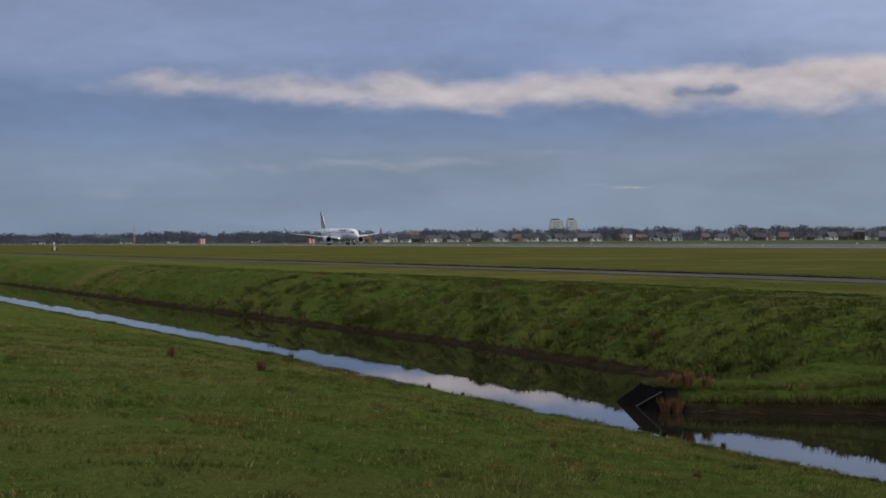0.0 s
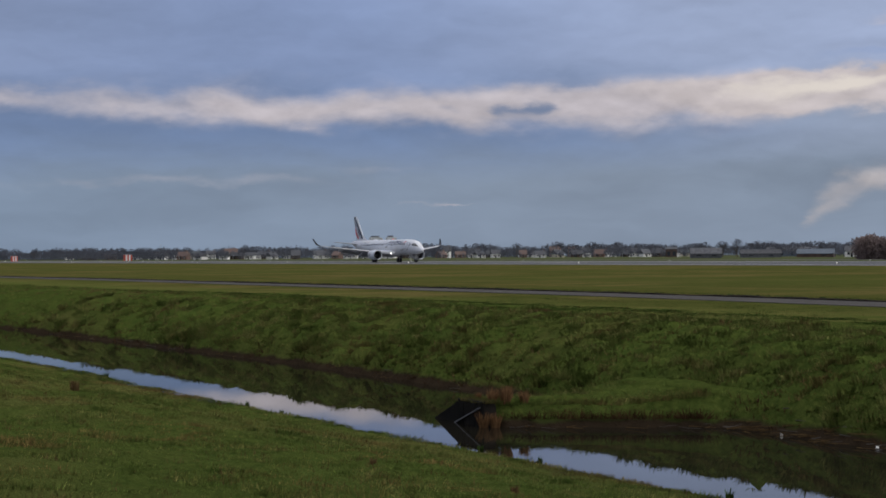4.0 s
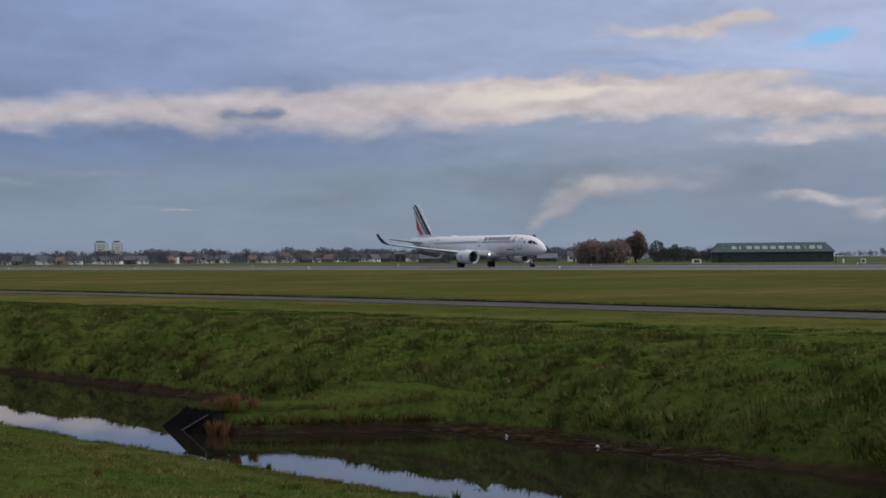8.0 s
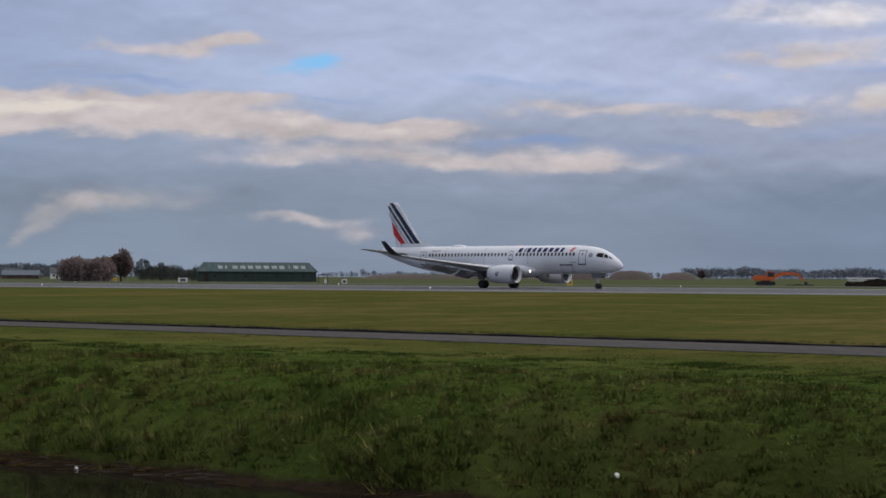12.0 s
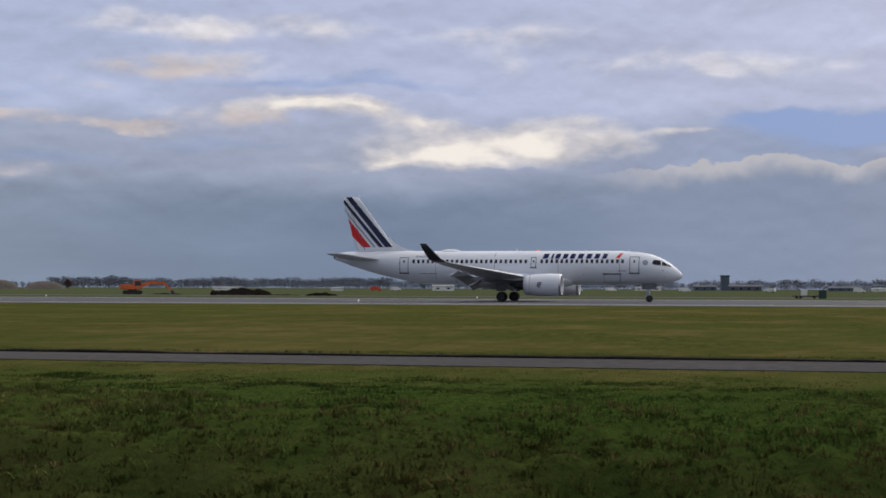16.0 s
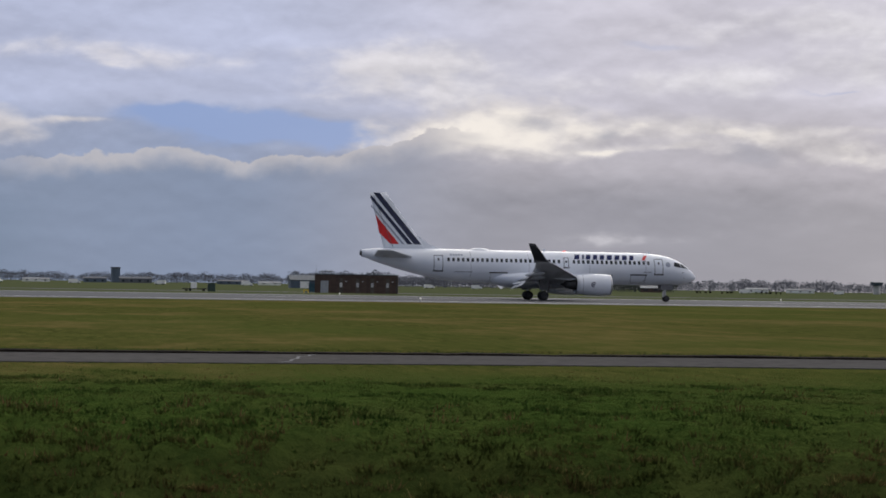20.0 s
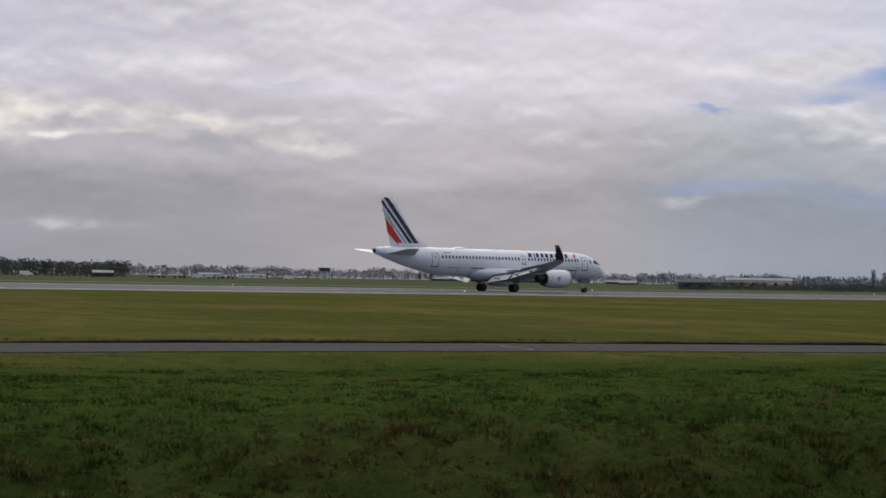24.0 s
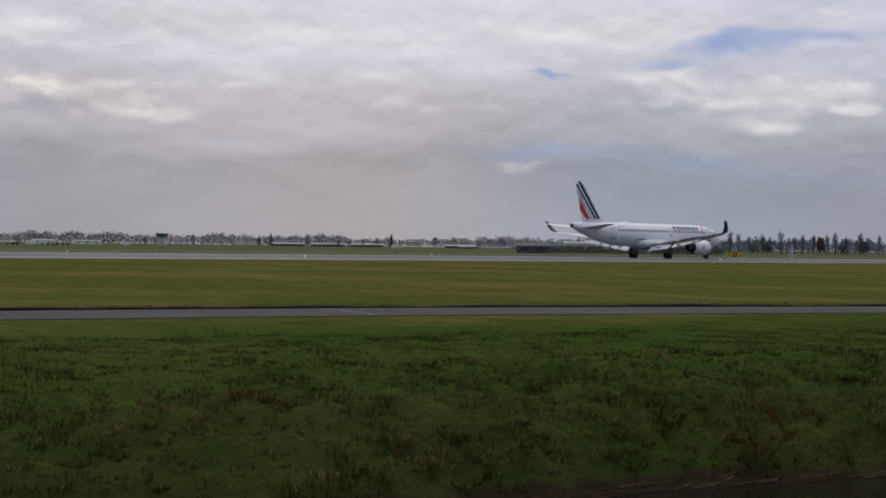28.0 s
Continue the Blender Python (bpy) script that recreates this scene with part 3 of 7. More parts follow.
def build_ground():
    xs = np.unique(np.concatenate([[-4600, -2500, -1400, -900, -600, -420, -320, -260, -220, -190, -170], np.arange(-150, -70, 0.8), np.arange(-70, -48, 0.4), np.arange(-48, 32, 0.18), np.arange(32, 45, 0.4), np.arange(45, 80, 2.0),
                                   [90, 110, 150, 220, 350, 600, 1100, 2200, 4600]]))
    es = np.unique(np.concatenate([[-4500, -900, -200, -60, -30, -20, -16, -13], np.arange(-12, -5, 0.5), np.arange(-5, 0, 0.25), np.arange(0, 5, 0.13), np.arange(5, 14, 0.6),
                                   [15, 17]]))
    ys = [24 + 0.0, 27.5, 33, 40, 60, 90, 120, 160, 220, 320, 600, 1200, 2400, 4700]
    verts, rows = [], 0
    for e in es:
        for x in xs:
            y = e + (ditch(x) if e > -40 else 0)
            y = min(y, 23.5)
            verts.append((x, y, land(x, y)))
        rows += 1
    for y in ys:
        for x in xs:
            verts.append((x, y, land(x, y) if y < 30 else 0.0))
        rows += 1
    n = len(xs)
    faces = [(j * n + i, j * n + i + 1, (j + 1) * n + i + 1, (j + 1) * n + i) for j in range(rows - 1) for i in range(n - 1)]
    me = bpy.data.meshes.new("ground")
    me.from_pydata(verts, [], faces)
    me.materials.append(TURF)
    ob = smooth(new("ground", me))
    return tagged(ob, "mown winter turf, olive field and greener ditch banks", "ground", kind="structure")


build_ground()


def strip(name, x0, x1, y0, y1, z, mat, thick=0.3, step=None):
    """A slab whose top lies at z."""
    bm = bmesh.new()
    xs = np.arange(x0, x1, step) if step else [x0]
    xs = list(xs) + [x1]
    rings = [[(x, y0, z - thick), (x, y0, z), (x, y1, z), (x, y1, z - thick)] for x in xs]
    return part(name, bm_loft(rings, bm=bm), mat)


tagged(strip("water", -520, 70, -6, 17.5, WATER_Z, WATER, 0.1), "still dark ditch water mirroring the sky", "water", kind="structure")

# the service road runs nearly along the runway and bends towards the ditch at both ends
def road_far(x):
    return curve(x, (-900, -300, -135, -105, -63, -45, -25, -10, 8, 16, 26, 34, 60, 160, 700), (8, 22, 29.9, 32.3, 33.8, 34.2, 33.2, 32.5, 32.4, 31.7, 29.8, 27.6, 20.5, 2, -60))


ROAD_W = 3.6


def road_width(x):
    return curve(x, (-60, -29, -12, 0, 25), (2.5, 2.7, 3.2, 3.5, ROAD_W))



def road_strip():
    bm, rings = bmesh.new(), []
    for x in np.concatenate([np.arange(-880, -150, 20), np.arange(-150, 60, 1.5), np.arange(60, 640, 10)]):
        f = float(np.mean([road_far(x + d) for d in (-6, -3, 0, 3, 6)]))
        w = road_width(x)
        rings.append([(x, f - w, -0.2), (x, f - w, 0.016), (x, f - w / 2, 0.04), (x, f, 0.022), (x, f, -0.2)])
    ob = part("road", bm_loft(rings, bm=bm), ASPHALT)
    tagged(ob, "narrow grey asphalt service road along the airfield", "road", kind="structure")


road_strip()


def soft_far(x):
    return float(np.mean([road_far(x + d) for d in (-6, -3, 0, 3, 6)]))


def turf_edge():
    """The cut turf lip along the road's far side, near-black on the face towards the road."""
    rnd = random.Random(4)
    bm, rings = bmesh.new(), []
    x = -420.0
    while x < 120:
        h = 0.075 + 0.03 * noise.noise((x * 0.3, 0, 2)) + rnd.uniform(-0.01, 0.01)
        w, f = rnd.uniform(-0.05, 0.05), soft_far(x)
        rings.append([(x, f - 0.03 + w, -0.05), (x, f + 0.02 + w, h * 0.8), (x, f + 0.12 + w, h), (x, f + 0.7, 0.06), (x, f + 3.5, -0.02)])
        x += 0.45 if -90 < x < 45 else 2.0
    bm = bm_loft(rings, close=False, cap=False, bm=bm)
    for k, fc in enumerate(bm.faces):
        fc.material_index = 0 if k % 4 < 2 else 1
    tagged(part("turf_edge", bm, [LIPFACE, TURF]), "cut turf lip with a near-black face beside the road", "verge", kind="structure")


turf_edge()


def road_cracks():
    rnd = random.Random(8)
    for x0, span in ((2.3, 1.1), (-24.0, 0.8), (18.0, 0.9), (-55.0, 1.0)):
        bm, x, pts = bmesh.new(), x0, []
        for k in range(9):
            y = soft_far(x0) - road_width(x0) + 0.1 + (road_width(x0) - 0.2) * k / 8
            x += rnd.uniform(-0.12, 0.12) + span / 9
            pts.append((x, y, 0.024 + 0.019 * (1 - abs(k - 4) / 4)))
        bm_loft([[(px - 0.03, py, pz), (px + 0.03, py, pz)] for px, py, pz in pts], close=False, cap=False, bm=bm)
        tagged(part("crack_filler", bm, SHOULDER), "pale filler along a crack in the asphalt", "road", kind="structure")


road_cracks()
RW0, RW1 = 135.7, 211.0
tagged(strip("runway", -2400, 1500, RW0 + 7.5, RW1 - 7.5, 0.02, RUNWAY, 0.3), "dark damp asphalt runway", "runway", kind="structure")
tagged(strip("runway_shoulder_near", -2400, 1500, RW0, RW0 + 7.5, 0.016, SHOULDER, 0.3), "pale concrete runway shoulder", "runway", kind="structure")
tagged(strip("runway_shoulder_far", -2400, 1500, RW1 - 7.5, RW1, 0.016, SHOULDER, 0.3), "pale concrete runway shoulder", "runway", kind="structure")


def runway_lines():
    bm = bmesh.new()
    for y in (RW0 + 8.4, RW1 - 9.3):
        bm_box((-2400, y, 0.021), (1500, y + 0.9, 0.025), bm=bm)
    for k in range(-30, 20):
        bm_box((k * 60 + 10, 172.9, 0.021), (k * 60 + 40, 173.8, 0.025), bm=bm)
    tagged(part("runway_marking", bm, MARKING), "white painted runway edge and centre lines", "marking", kind="structure")


runway_lines()

# ---- the airliner: x forward from the main wheels, y to port, z up from the tyres' foot ----
SKIN = material("white_aircraft_paint", [(0.68, 0.715, 0.785), (0.76, 0.785, 0.84)], 0.3, scale=1.2, detail=3, stain=((0.68, 0.69, 0.7), 0.25, 0.52, 0.8), stretch=(0.4, 1, 1))
GREYPAINT = material("grey_wing_paint", [(0.5, 0.52, 0.56), (0.6, 0.62, 0.65)], 0.4, scale=1.0, detail=4, stretch=(1, 0.4, 1), stain=((0.22, 0.22, 0.23), 0.5, 0.55, 0.75))
NAVY = material("navy_paint", [(0.008, 0.012, 0.045), (0.012, 0.017, 0.06)], 0.35, scale=3)
BLACKP = material("black_winglet_paint", [(0.008, 0.009, 0.014), (0.014, 0.015, 0.022)], 0.35, scale=3)
NAMEBLUE = material("dark_blue_lettering", [(0.008, 0.014, 0.07), (0.012, 0.02, 0.095)], 0.5, scale=3, dull=True)
REDP = material("red_paint", [(0.55, 0.012, 0.016), (0.66, 0.02, 0.02)], 0.35, scale=3)
METAL = material("bare_metal", [(0.4, 0.4, 0.42), (0.58, 0.58, 0.6)], 0.3, 1.0, scale=6)
DARKMETAL = material("sooty_metal", [(0.03, 0.03, 0.032), (0.08, 0.08, 0.082)], 0.5, 0.6, scale=5)
TYRE = material("tyre_rubber", [(0.012, 0.012, 0.012), (0.025, 0.024, 0.023)], 0.8, scale=8)
PANE = material("dark_cabin_glass", [(0.015, 0.018, 0.024), (0.03, 0.034, 0.042)], 0.08, scale=3)
COCKPIT = material("dark_cockpit_glass", [(0.008, 0.01, 0.014), (0.014, 0.017, 0.022)], 0.35, scale=3, dull=True)
GEARGREY = material("gear_door_grey", [(0.12, 0.12, 0.13), (0.2, 0.2, 0.21)], 0.5, scale=4)
SEAM = material("panel_seam", [(0.07, 0.08, 0.1), (0.12, 0.13, 0.15)], 0.5, scale=5)
BLUEGREY = material("pale_lettering", [(0.25, 0.28, 0.36), (0.32, 0.35, 0.42)], 0.4, scale=5)
LAMP = glow("landing_lamp", (1.0, 0.93, 0.8), 4.0)
BEACON = glow("red_beacon", (1.0, 0.1, 0.05), 0.8)

FUSE_X = (-19.76, -19.2, -18, -16, -14, -12, -10, -8, -6, 11.5, 12.5, 13.5, 14.5, 15.3, 16.0, 16.6, 17.2, 17.8, 18.3, 18.65, 18.88, 18.95)
FUSE_Z = (4.9, 4.86, 4.68, 4.38, 4.13, 3.93, 3.78, 3.7, 3.67, 3.67, 3.665, 3.64, 3.6, 3.54, 3.455, 3.34, 3.21, 3.06, 2.94, 2.85, 2.8, 2.79)
FUSE_R = (0.4, 0.5, 0.78, 1.1, 1.38, 1.6, 1.74, 1.81, 1.83, 1.83, 1.815, 1.77, 1.72, 1.64, 1.525, 1.38, 1.2, 0.95, 0.67, 0.42, 0.2, 0.02)


def section(x):
    return curve(x, FUSE_X, FUSE_Z), curve(x, FUSE_X, FUSE_R)


def on_skin(x, z, side, off=0.0):
    """The point of the fuselage's side at x and height z."""
    zc, r = section(x)
    r += off
    k = max(-0.985, min(0.985, (z - zc) / r))
    return (x, side * 0.955 * r * math.sqrt(1 - k * k), zc + k * r)


def skin_patch(corners, side, off=0.008, n=4, bm=None):
    """A decal or pane laid on the fuselage: four (x, z) corners."""
    bm = bm or bmesh.new()
    (x0, z0), (x1, z1), (x2, z2), (x3, z3) = corners
    grid = []
    for j in range(n + 1):
        row, v = [], j / n
        for i in range(n + 1):
            u = i / n
            x = (1 - u) * (1 - v) * x0 + u * (1 - v) * x1 + u * v * x2 + (1 - u) * v * x3
            z = (1 - u) * (1 - v) * z0 + u * (1 - v) * z1 + u * v * z2 + (1 - u) * v * z3
            row.append(bm.verts.new(on_skin(x, z, side, off)))
        grid.append(row)
    for j in range(n):
        for i in range(n):
            f = (grid[j][i], grid[j][i + 1], grid[j + 1][i + 1], grid[j + 1][i])
            bm.faces.new(f if side < 0 else f[::-1])
    return bm


def skin_frame(x0, x1, z0, z1, side, w, bm=None):
    """A rectangular outline on the fuselage."""
    bm = bm or bmesh.new()
    for c in (((x0, z0), (x1, z0), (x1, z0 + w), (x0, z0 + w)), ((x0, z1 - w), (x1, z1 - w), (x1, z1), (x0, z1)),
              ((x0, z0), (x0 + w, z0), (x0 + w, z1), (x0, z1)), ((x1 - w, z0), (x1, z0), (x1, z1), (x1 - w, z1))):
        skin_patch(c, side, 0.009, 10, bm)
    return bm


def foil(x_le, chord, y, z, thick, tilt=0.0, upright=False):
    """A wing section of fourteen points; upright sections lie across z (fins)."""
    prof = ((0, 0), (0.03, 0.32), (0.12, 0.45), (0.3, 0.5), (0.55, 0.4), (0.8, 0.2), (1, 0.02), (1, -0.02), (0.8, -0.12), (0.55, -0.3), (0.3, -0.42), (0.12, -0.4), (0.03, -0.26))
    pts = []
    for u, v in prof:
        dx, dz = -u * chord, v * thick * chord
        if upright:
            pts.append((x_le + dx, y + (dz if v > 0 else v * thick * chord), z))
        else:
            pts.append((x_le + dx, y - dz * math.sin(tilt), z + dz * math.cos(tilt)))
    return pts


def build_airliner():
    plane = tagged(new("airliner"), "white twin-engined airliner with navy and red striped fin", "airliner")
    rings = []
    for x, zc, r in zip(FUSE_X, FUSE_Z, FUSE_R):
        rings.append([(x, 0.955 * r * math.sin(a), zc + r * math.cos(a)) for a in (i * 2 * math.pi / 36 for i in range(36))])
    dense = []
    for a, b in zip(rings, rings[1:]):
        steps = 1 if abs(a[0][0] - b[0][0]) < 5 else 6
        for k in range(steps):
            dense.append([tuple(p + (q - p) * k / steps for p, q in zip(u, v)) for u, v in zip(a, b)])
    fuse = smooth(part("fuselage", bm_loft(dense + [rings[-1]]), SKIN, plane))
    # belly fairing under the wing
    fair = []
    for x, w, h in ((8.0, 0.3, 0.2), (7.0, 1.2, 0.8), (5.0, 1.95, 1.25), (2, 2.1, 1.35), (-2, 2.1, 1.35), (-4.0, 1.8, 1.15), (-5.6, 1.0, 0.6), (-6.4, 0.25, 0.2)):
        fair.append([(x, w * math.sin(a), 2.45 + h * math.cos(a) * (0.85 if math.cos(a) < 0 else 0.7)) for a in (i * 2 * math.pi / 24 for i in range(24))])
    smooth(part("belly_fairing", bm_loft(fair), SKIN, plane))
    dome = []
    for x, h in ((-7.7, 0.02), (-7.4, 0.2), (-6.9, 0.28), (-6.1, 0.28), (-5.6, 0.2), (-5.2, 0.02)):
        dome.append([(x, 0.5 * math.cos(a) * min(1, h * 4), 5.42 + h * math.sin(a)) for a in (i * math.pi / 8 for i in range(9))])
    smooth(part("antenna_dome", bm_loft(dome, close=False, cap=False), SKIN, plane))
    bm = bm_tube((-19.74, 0, 4.9), (-19.95, 0, 4.92), 0.3, 0.24, 14)
    part("exhaust_pipe", bm, DARKMETAL, plane, "sooty auxiliary exhaust at the tail")
    for x, z in ((1.2, 5.56), (13.5, 5.43)):
        part("blade_antenna", bm_loft([foil(x, 0.4, 0, z - 0.15, 0.1, upright=True), foil(x - 0.15, 0.2, 0, z + 0.2, 0.1, upright=True)]), SKIN, plane)
    part("beacon_lamp", bm_box((3.2, -0.08, 5.46), (3.45, 0.08, 5.58), 0.02), BEACON, plane, "red rotating beacon")
    for side in (-1, 1):
        # cabin windows: rear row, overwing, front row
        xs = [-10.3 + 0.545 * i for i in range(23)] + [2.25] + [4.0 + 0.545 * i for i in range(17)]
        for x in xs:
            part("cabin_window", skin_patch(((x - 0.14, 4.14), (x + 0.14, 4.14), (x + 0.14, 4.54), (x - 0.14, 4.54)), side, 0.006, 2), PANE, fuse)
        for x0, x1, z0, z1 in ((-11.95, -10.9, 3.05, 4.8), (2.8, 3.4, 3.65, 4.8), (13.45, 14.5, 3.05, 4.85)):
            door = part("door", skin_frame(x0, x1, z0, z1, side, 0.075), SEAM, fuse)
            part("door_sill", skin_patch(((x0 - 0.05, z0 - 0.06), (x1 + 0.05, z0 - 0.06), (x1 + 0.05, z0 + 0.06), (x0 - 0.05, z0 + 0.06)), side, 0.02, 3), DARKMETAL, door)
            part("door_window", skin_patch((((x0 + x1) / 2 - 0.09, 4.2), ((x0 + x1) / 2 + 0.09, 4.2), ((x0 + x1) / 2 + 0.09, 4.46), ((x0 + x1) / 2 - 0.09, 4.46)), side, 0.01, 2), PANE, door)
        for x0, x1 in ((-5.6, -3.7), (10.7, 12.5)):
            hatch = part("cargo_door", skin_frame(x0, x1, 2.05, 2.95, side, 0.035), SEAM, fuse)
            part("hatch_hinge", skin_patch(((x0 - 0.1, 2.92), (x1 + 0.1, 2.92), (x1 + 0.1, 3.05), (x0 - 0.1, 3.05)), side, 0.014, 3), DARKMETAL, hatch)
        part("rub_strip", skin_patch(((-9.6, 2.98), (-7.6, 2.98), (-7.6, 3.04), (-9.6, 3.04)), side, 0.01, 3), SEAM, fuse)
        part("rub_strip", skin_patch(((12.2, 3.28), (13.1, 3.28), (13.1, 3.34), (12.2, 3.34)), side, 0.01, 3), SEAM, fuse)
        for x in (-7.8, -1.2, 5.8, 12.4):
            part("hull_seam", skin_patch(((x, 2.3), (x + 0.03, 2.3), (x + 0.03, 5.3), (x, 5.3)), side, 0.006, 20), SEAM, fuse)
        # cockpit glazing
        for c in (((15.82, 4.1), (16.1, 3.96), (16.1, 4.5), (15.95, 4.46)), ((16.1, 3.96), (16.76, 3.9), (16.7, 4.42), (16.1, 4.5)), ((16.84, 3.9), (17.4, 3.82), (17.2, 4.16), (16.8, 4.4)), ((17.47, 3.82), (17.86, 3.7), (17.52, 3.97), (17.28, 4.13))):
            part("cockpit_window", skin_patch(c, side, 0.02, 6), COCKPIT, fuse)
        # the airline's name as plain navy blocks, and its red dash
        x = 4.05 if side < 0 else 11.2
        for k, w in enumerate((0.78, 0.3, 0.7, 0.66, 0.7, 0.78, 0.76, 0.72, 0.66)):
            a, b = (x, x + w) if side < 0 else (x - w, x)
            s = 0.16 if side < 0 else -0.16
            w2 = max(0.2, w * 0.74)
            bm = skin_patch(((a, 4.63), (a + w2, 4.63), (a + w2 + s, 5.17), (a + s, 5.17)), side, 0.012, 5)
            part("name_block", bm, NAMEBLUE, fuse, "plain navy block")
            x += (w + 0.13) * (1 if side < 0 else -1)
        xr = 11.95 if side < 0 else 3.2
        d = 0.4 if side < 0 else -0.4
        part("red_dash", skin_patch(((xr, 4.66), (xr + 0.4, 4.66), (xr + 0.4 + d, 5.2), (xr + d, 5.2)), side, 0.008, 4), REDP, fuse, "red slanting dash")
        bm = bmesh.new()
        for i in range(5):
            skin_patch(((-10.1 + 0.3 * i, 4.78), (-9.9 + 0.3 * i, 4.78), (-9.9 + 0.3 * i, 4.98), (-10.1 + 0.3 * i, 4.98)), side, 0.008, 2, bm)
        part("registration_bars", bm, BLUEGREY, fuse)
        bm = bmesh.new()
        ring = [(15.12 + 0.3 * math.cos(k * 0.5236), 4.2 + 0.3 * math.sin(k * 0.5236)) for k in range(12)]
        for k in range(0, 12, 2):
            skin_patch(((15.12, 4.2), ring[k], ring[k + 1], ring[(k + 2) % 12]), side, 0.009, 2, bm)
        part("hull_emblem", bm, BLUEGREY, fuse, "round blue-grey emblem")
        for x, z in ((16.9, 3.35), (17.1, 2.75), (12.2, 2.3), (8.4, 2.9)):
            part("probe", bm_tube(on_skin(x, z, side), (x + 0.12, on_skin(x, z, side)[1] + 0.12 * side, z), 0.03, 0.03, 6), DARKMETAL, fuse)
        build_wing(plane, side)
        build_engine(plane, side)
        build_stabiliser(plane, side)
        build_main_gear(plane, side)
    build_fin(plane)
    build_nose_gear(plane)
    return plane


def build_wing(plane, side):
    rows = ((1.2, 5.6, 8.2, 2.1, 0.13), (3.2, 4.5, 6.9, 2.32, 0.125), (6.0, 2.85, 5.1, 2.68, 0.115), (9.5, 0.95, 3.75, 3.12, 0.11), (13.0, -1.0, 2.5, 3.58, 0.105), (15.6, -2.45, 1.65, 3.93, 0.1), (16.4, -2.95, 1.4, 4.06, 0.1))
    wing = smooth(part("wing", bm_loft([foil(x, c, side * y, z, t) for y, x, c, z, t in rows]), GREYPAINT, plane, "grey wing with lowered flaps"))
    lead = smooth(part("slat", bm_loft([foil(x + 0.2, c * 0.17, side * y, z - 0.06, t * 3) for y, x, c, z, t in rows[1:6]]), METAL, wing))
    tip = ((16.4, -2.95, 1.4, 4.06, 0.0), (16.85, -3.35, 1.3, 4.3, 0.5), (17.2, -3.85, 1.1, 4.85, 1.0), (17.42, -4.4, 0.85, 5.45, 1.25), (17.52, -4.75, 0.65, 5.85, 1.3))
    smooth(part("winglet", bm_loft([foil(x, c, side * y, z, 0.09, side * a) for y, x, c, z, a in tip]), BLACKP, wing, "black upturned winglet"))
    # flaps, dropped and drawn back
    for y0, y1 in ((2.0, 5.7), (6.2, 11.6)):
        sec = []
        for y in (y0, y1):
            te = curve(y, (1.2, 3.2, 6.0, 9.5, 13.0), (-2.6, -2.4, -2.25, -2.8, -3.5))
            z = curve(y, (1.2, 6.0, 9.5, 13.0), (2.0, 2.5, 2.98, 3.46))
            c = curve(y, (1.2, 6, 12), (1.6, 1.35, 0.8))
            pts = foil(0, c, 0, 0, 0.14)
            ang = radians(-33)
            sec.append([(te + 0.35 + px * math.cos(ang), side * y, z - 0.1 + px * math.sin(-ang) + pz) for px, _, pz in pts])
        part("flap", bm_loft(sec), GREYPAINT, wing)
    sec = []
    for y in (12.2, 15.2):
        te = curve(y, (12.2, 15.2), (-3.15, -3.95))
        sec.append(foil(te + 0.45, 0.55, side * y, curve(y, (12.2, 15.2), (3.44, 3.85)), 0.1))
    part("aileron", bm_loft(sec), GREYPAINT, wing)
    for y0, y1 in ((3.4, 5.6), (6.3, 8.4), (8.6, 10.8)):
        bm = bmesh.new()
        q = []
        for y in (y0, y1):
            te = curve(y, (1.2, 3.2, 6.0, 9.5, 13.0), (-2.6, -2.4, -2.25, -2.8, -3.5)) + 0.75
            z = curve(y, (1.2, 6.0, 9.5, 13.0), (2.32, 2.82, 3.24, 3.66)) + 0.05
            q.append([(te + 0.85, side * y, z + 0.03), (te, side * y, z + 0.12), (te - 0.03, side * y, z + 0.12 - 0.03), (te + 0.85, side * y, z)])
        part("spoiler", bm_loft(q, bm=bm), GREYPAINT, wing)
    for y, l in ((3.8, 3.0), (7.6, 2.7), (11.0, 2.2)):
        te = curve(y, (1.2, 3.2, 6.0, 9.5, 13.0), (-2.6, -2.4, -2.25, -2.8, -3.5))
        z = curve(y, (1.2, 6.0, 9.5, 13.0), (1.8, 2.4, 2.88, 3.36))
        rr = []
        for u, r in ((1.6, 0.04), (1.0, 0.18), (0.2, 0.24), (-0.6, 0.2), (-1.2, 0.04)):
            rr.append([(te + u * l / 2.8, side * y + r * 0.8 * math.cos(a), z - 0.12 + (u - 1.6) * 0.1 + r * math.sin(a)) for a in (i * math.pi / 5 for i in range(10))])
        smooth(part("flap_fairing", bm_loft(rr), GREYPAINT, wing))
    part("landing_light", bm_tube((6.35, side * 2.05, 2.2), (6.42, side * 2.05, 2.2), 0.14, 0.14, 12), LAMP, wing, "lit landing light in the wing root")


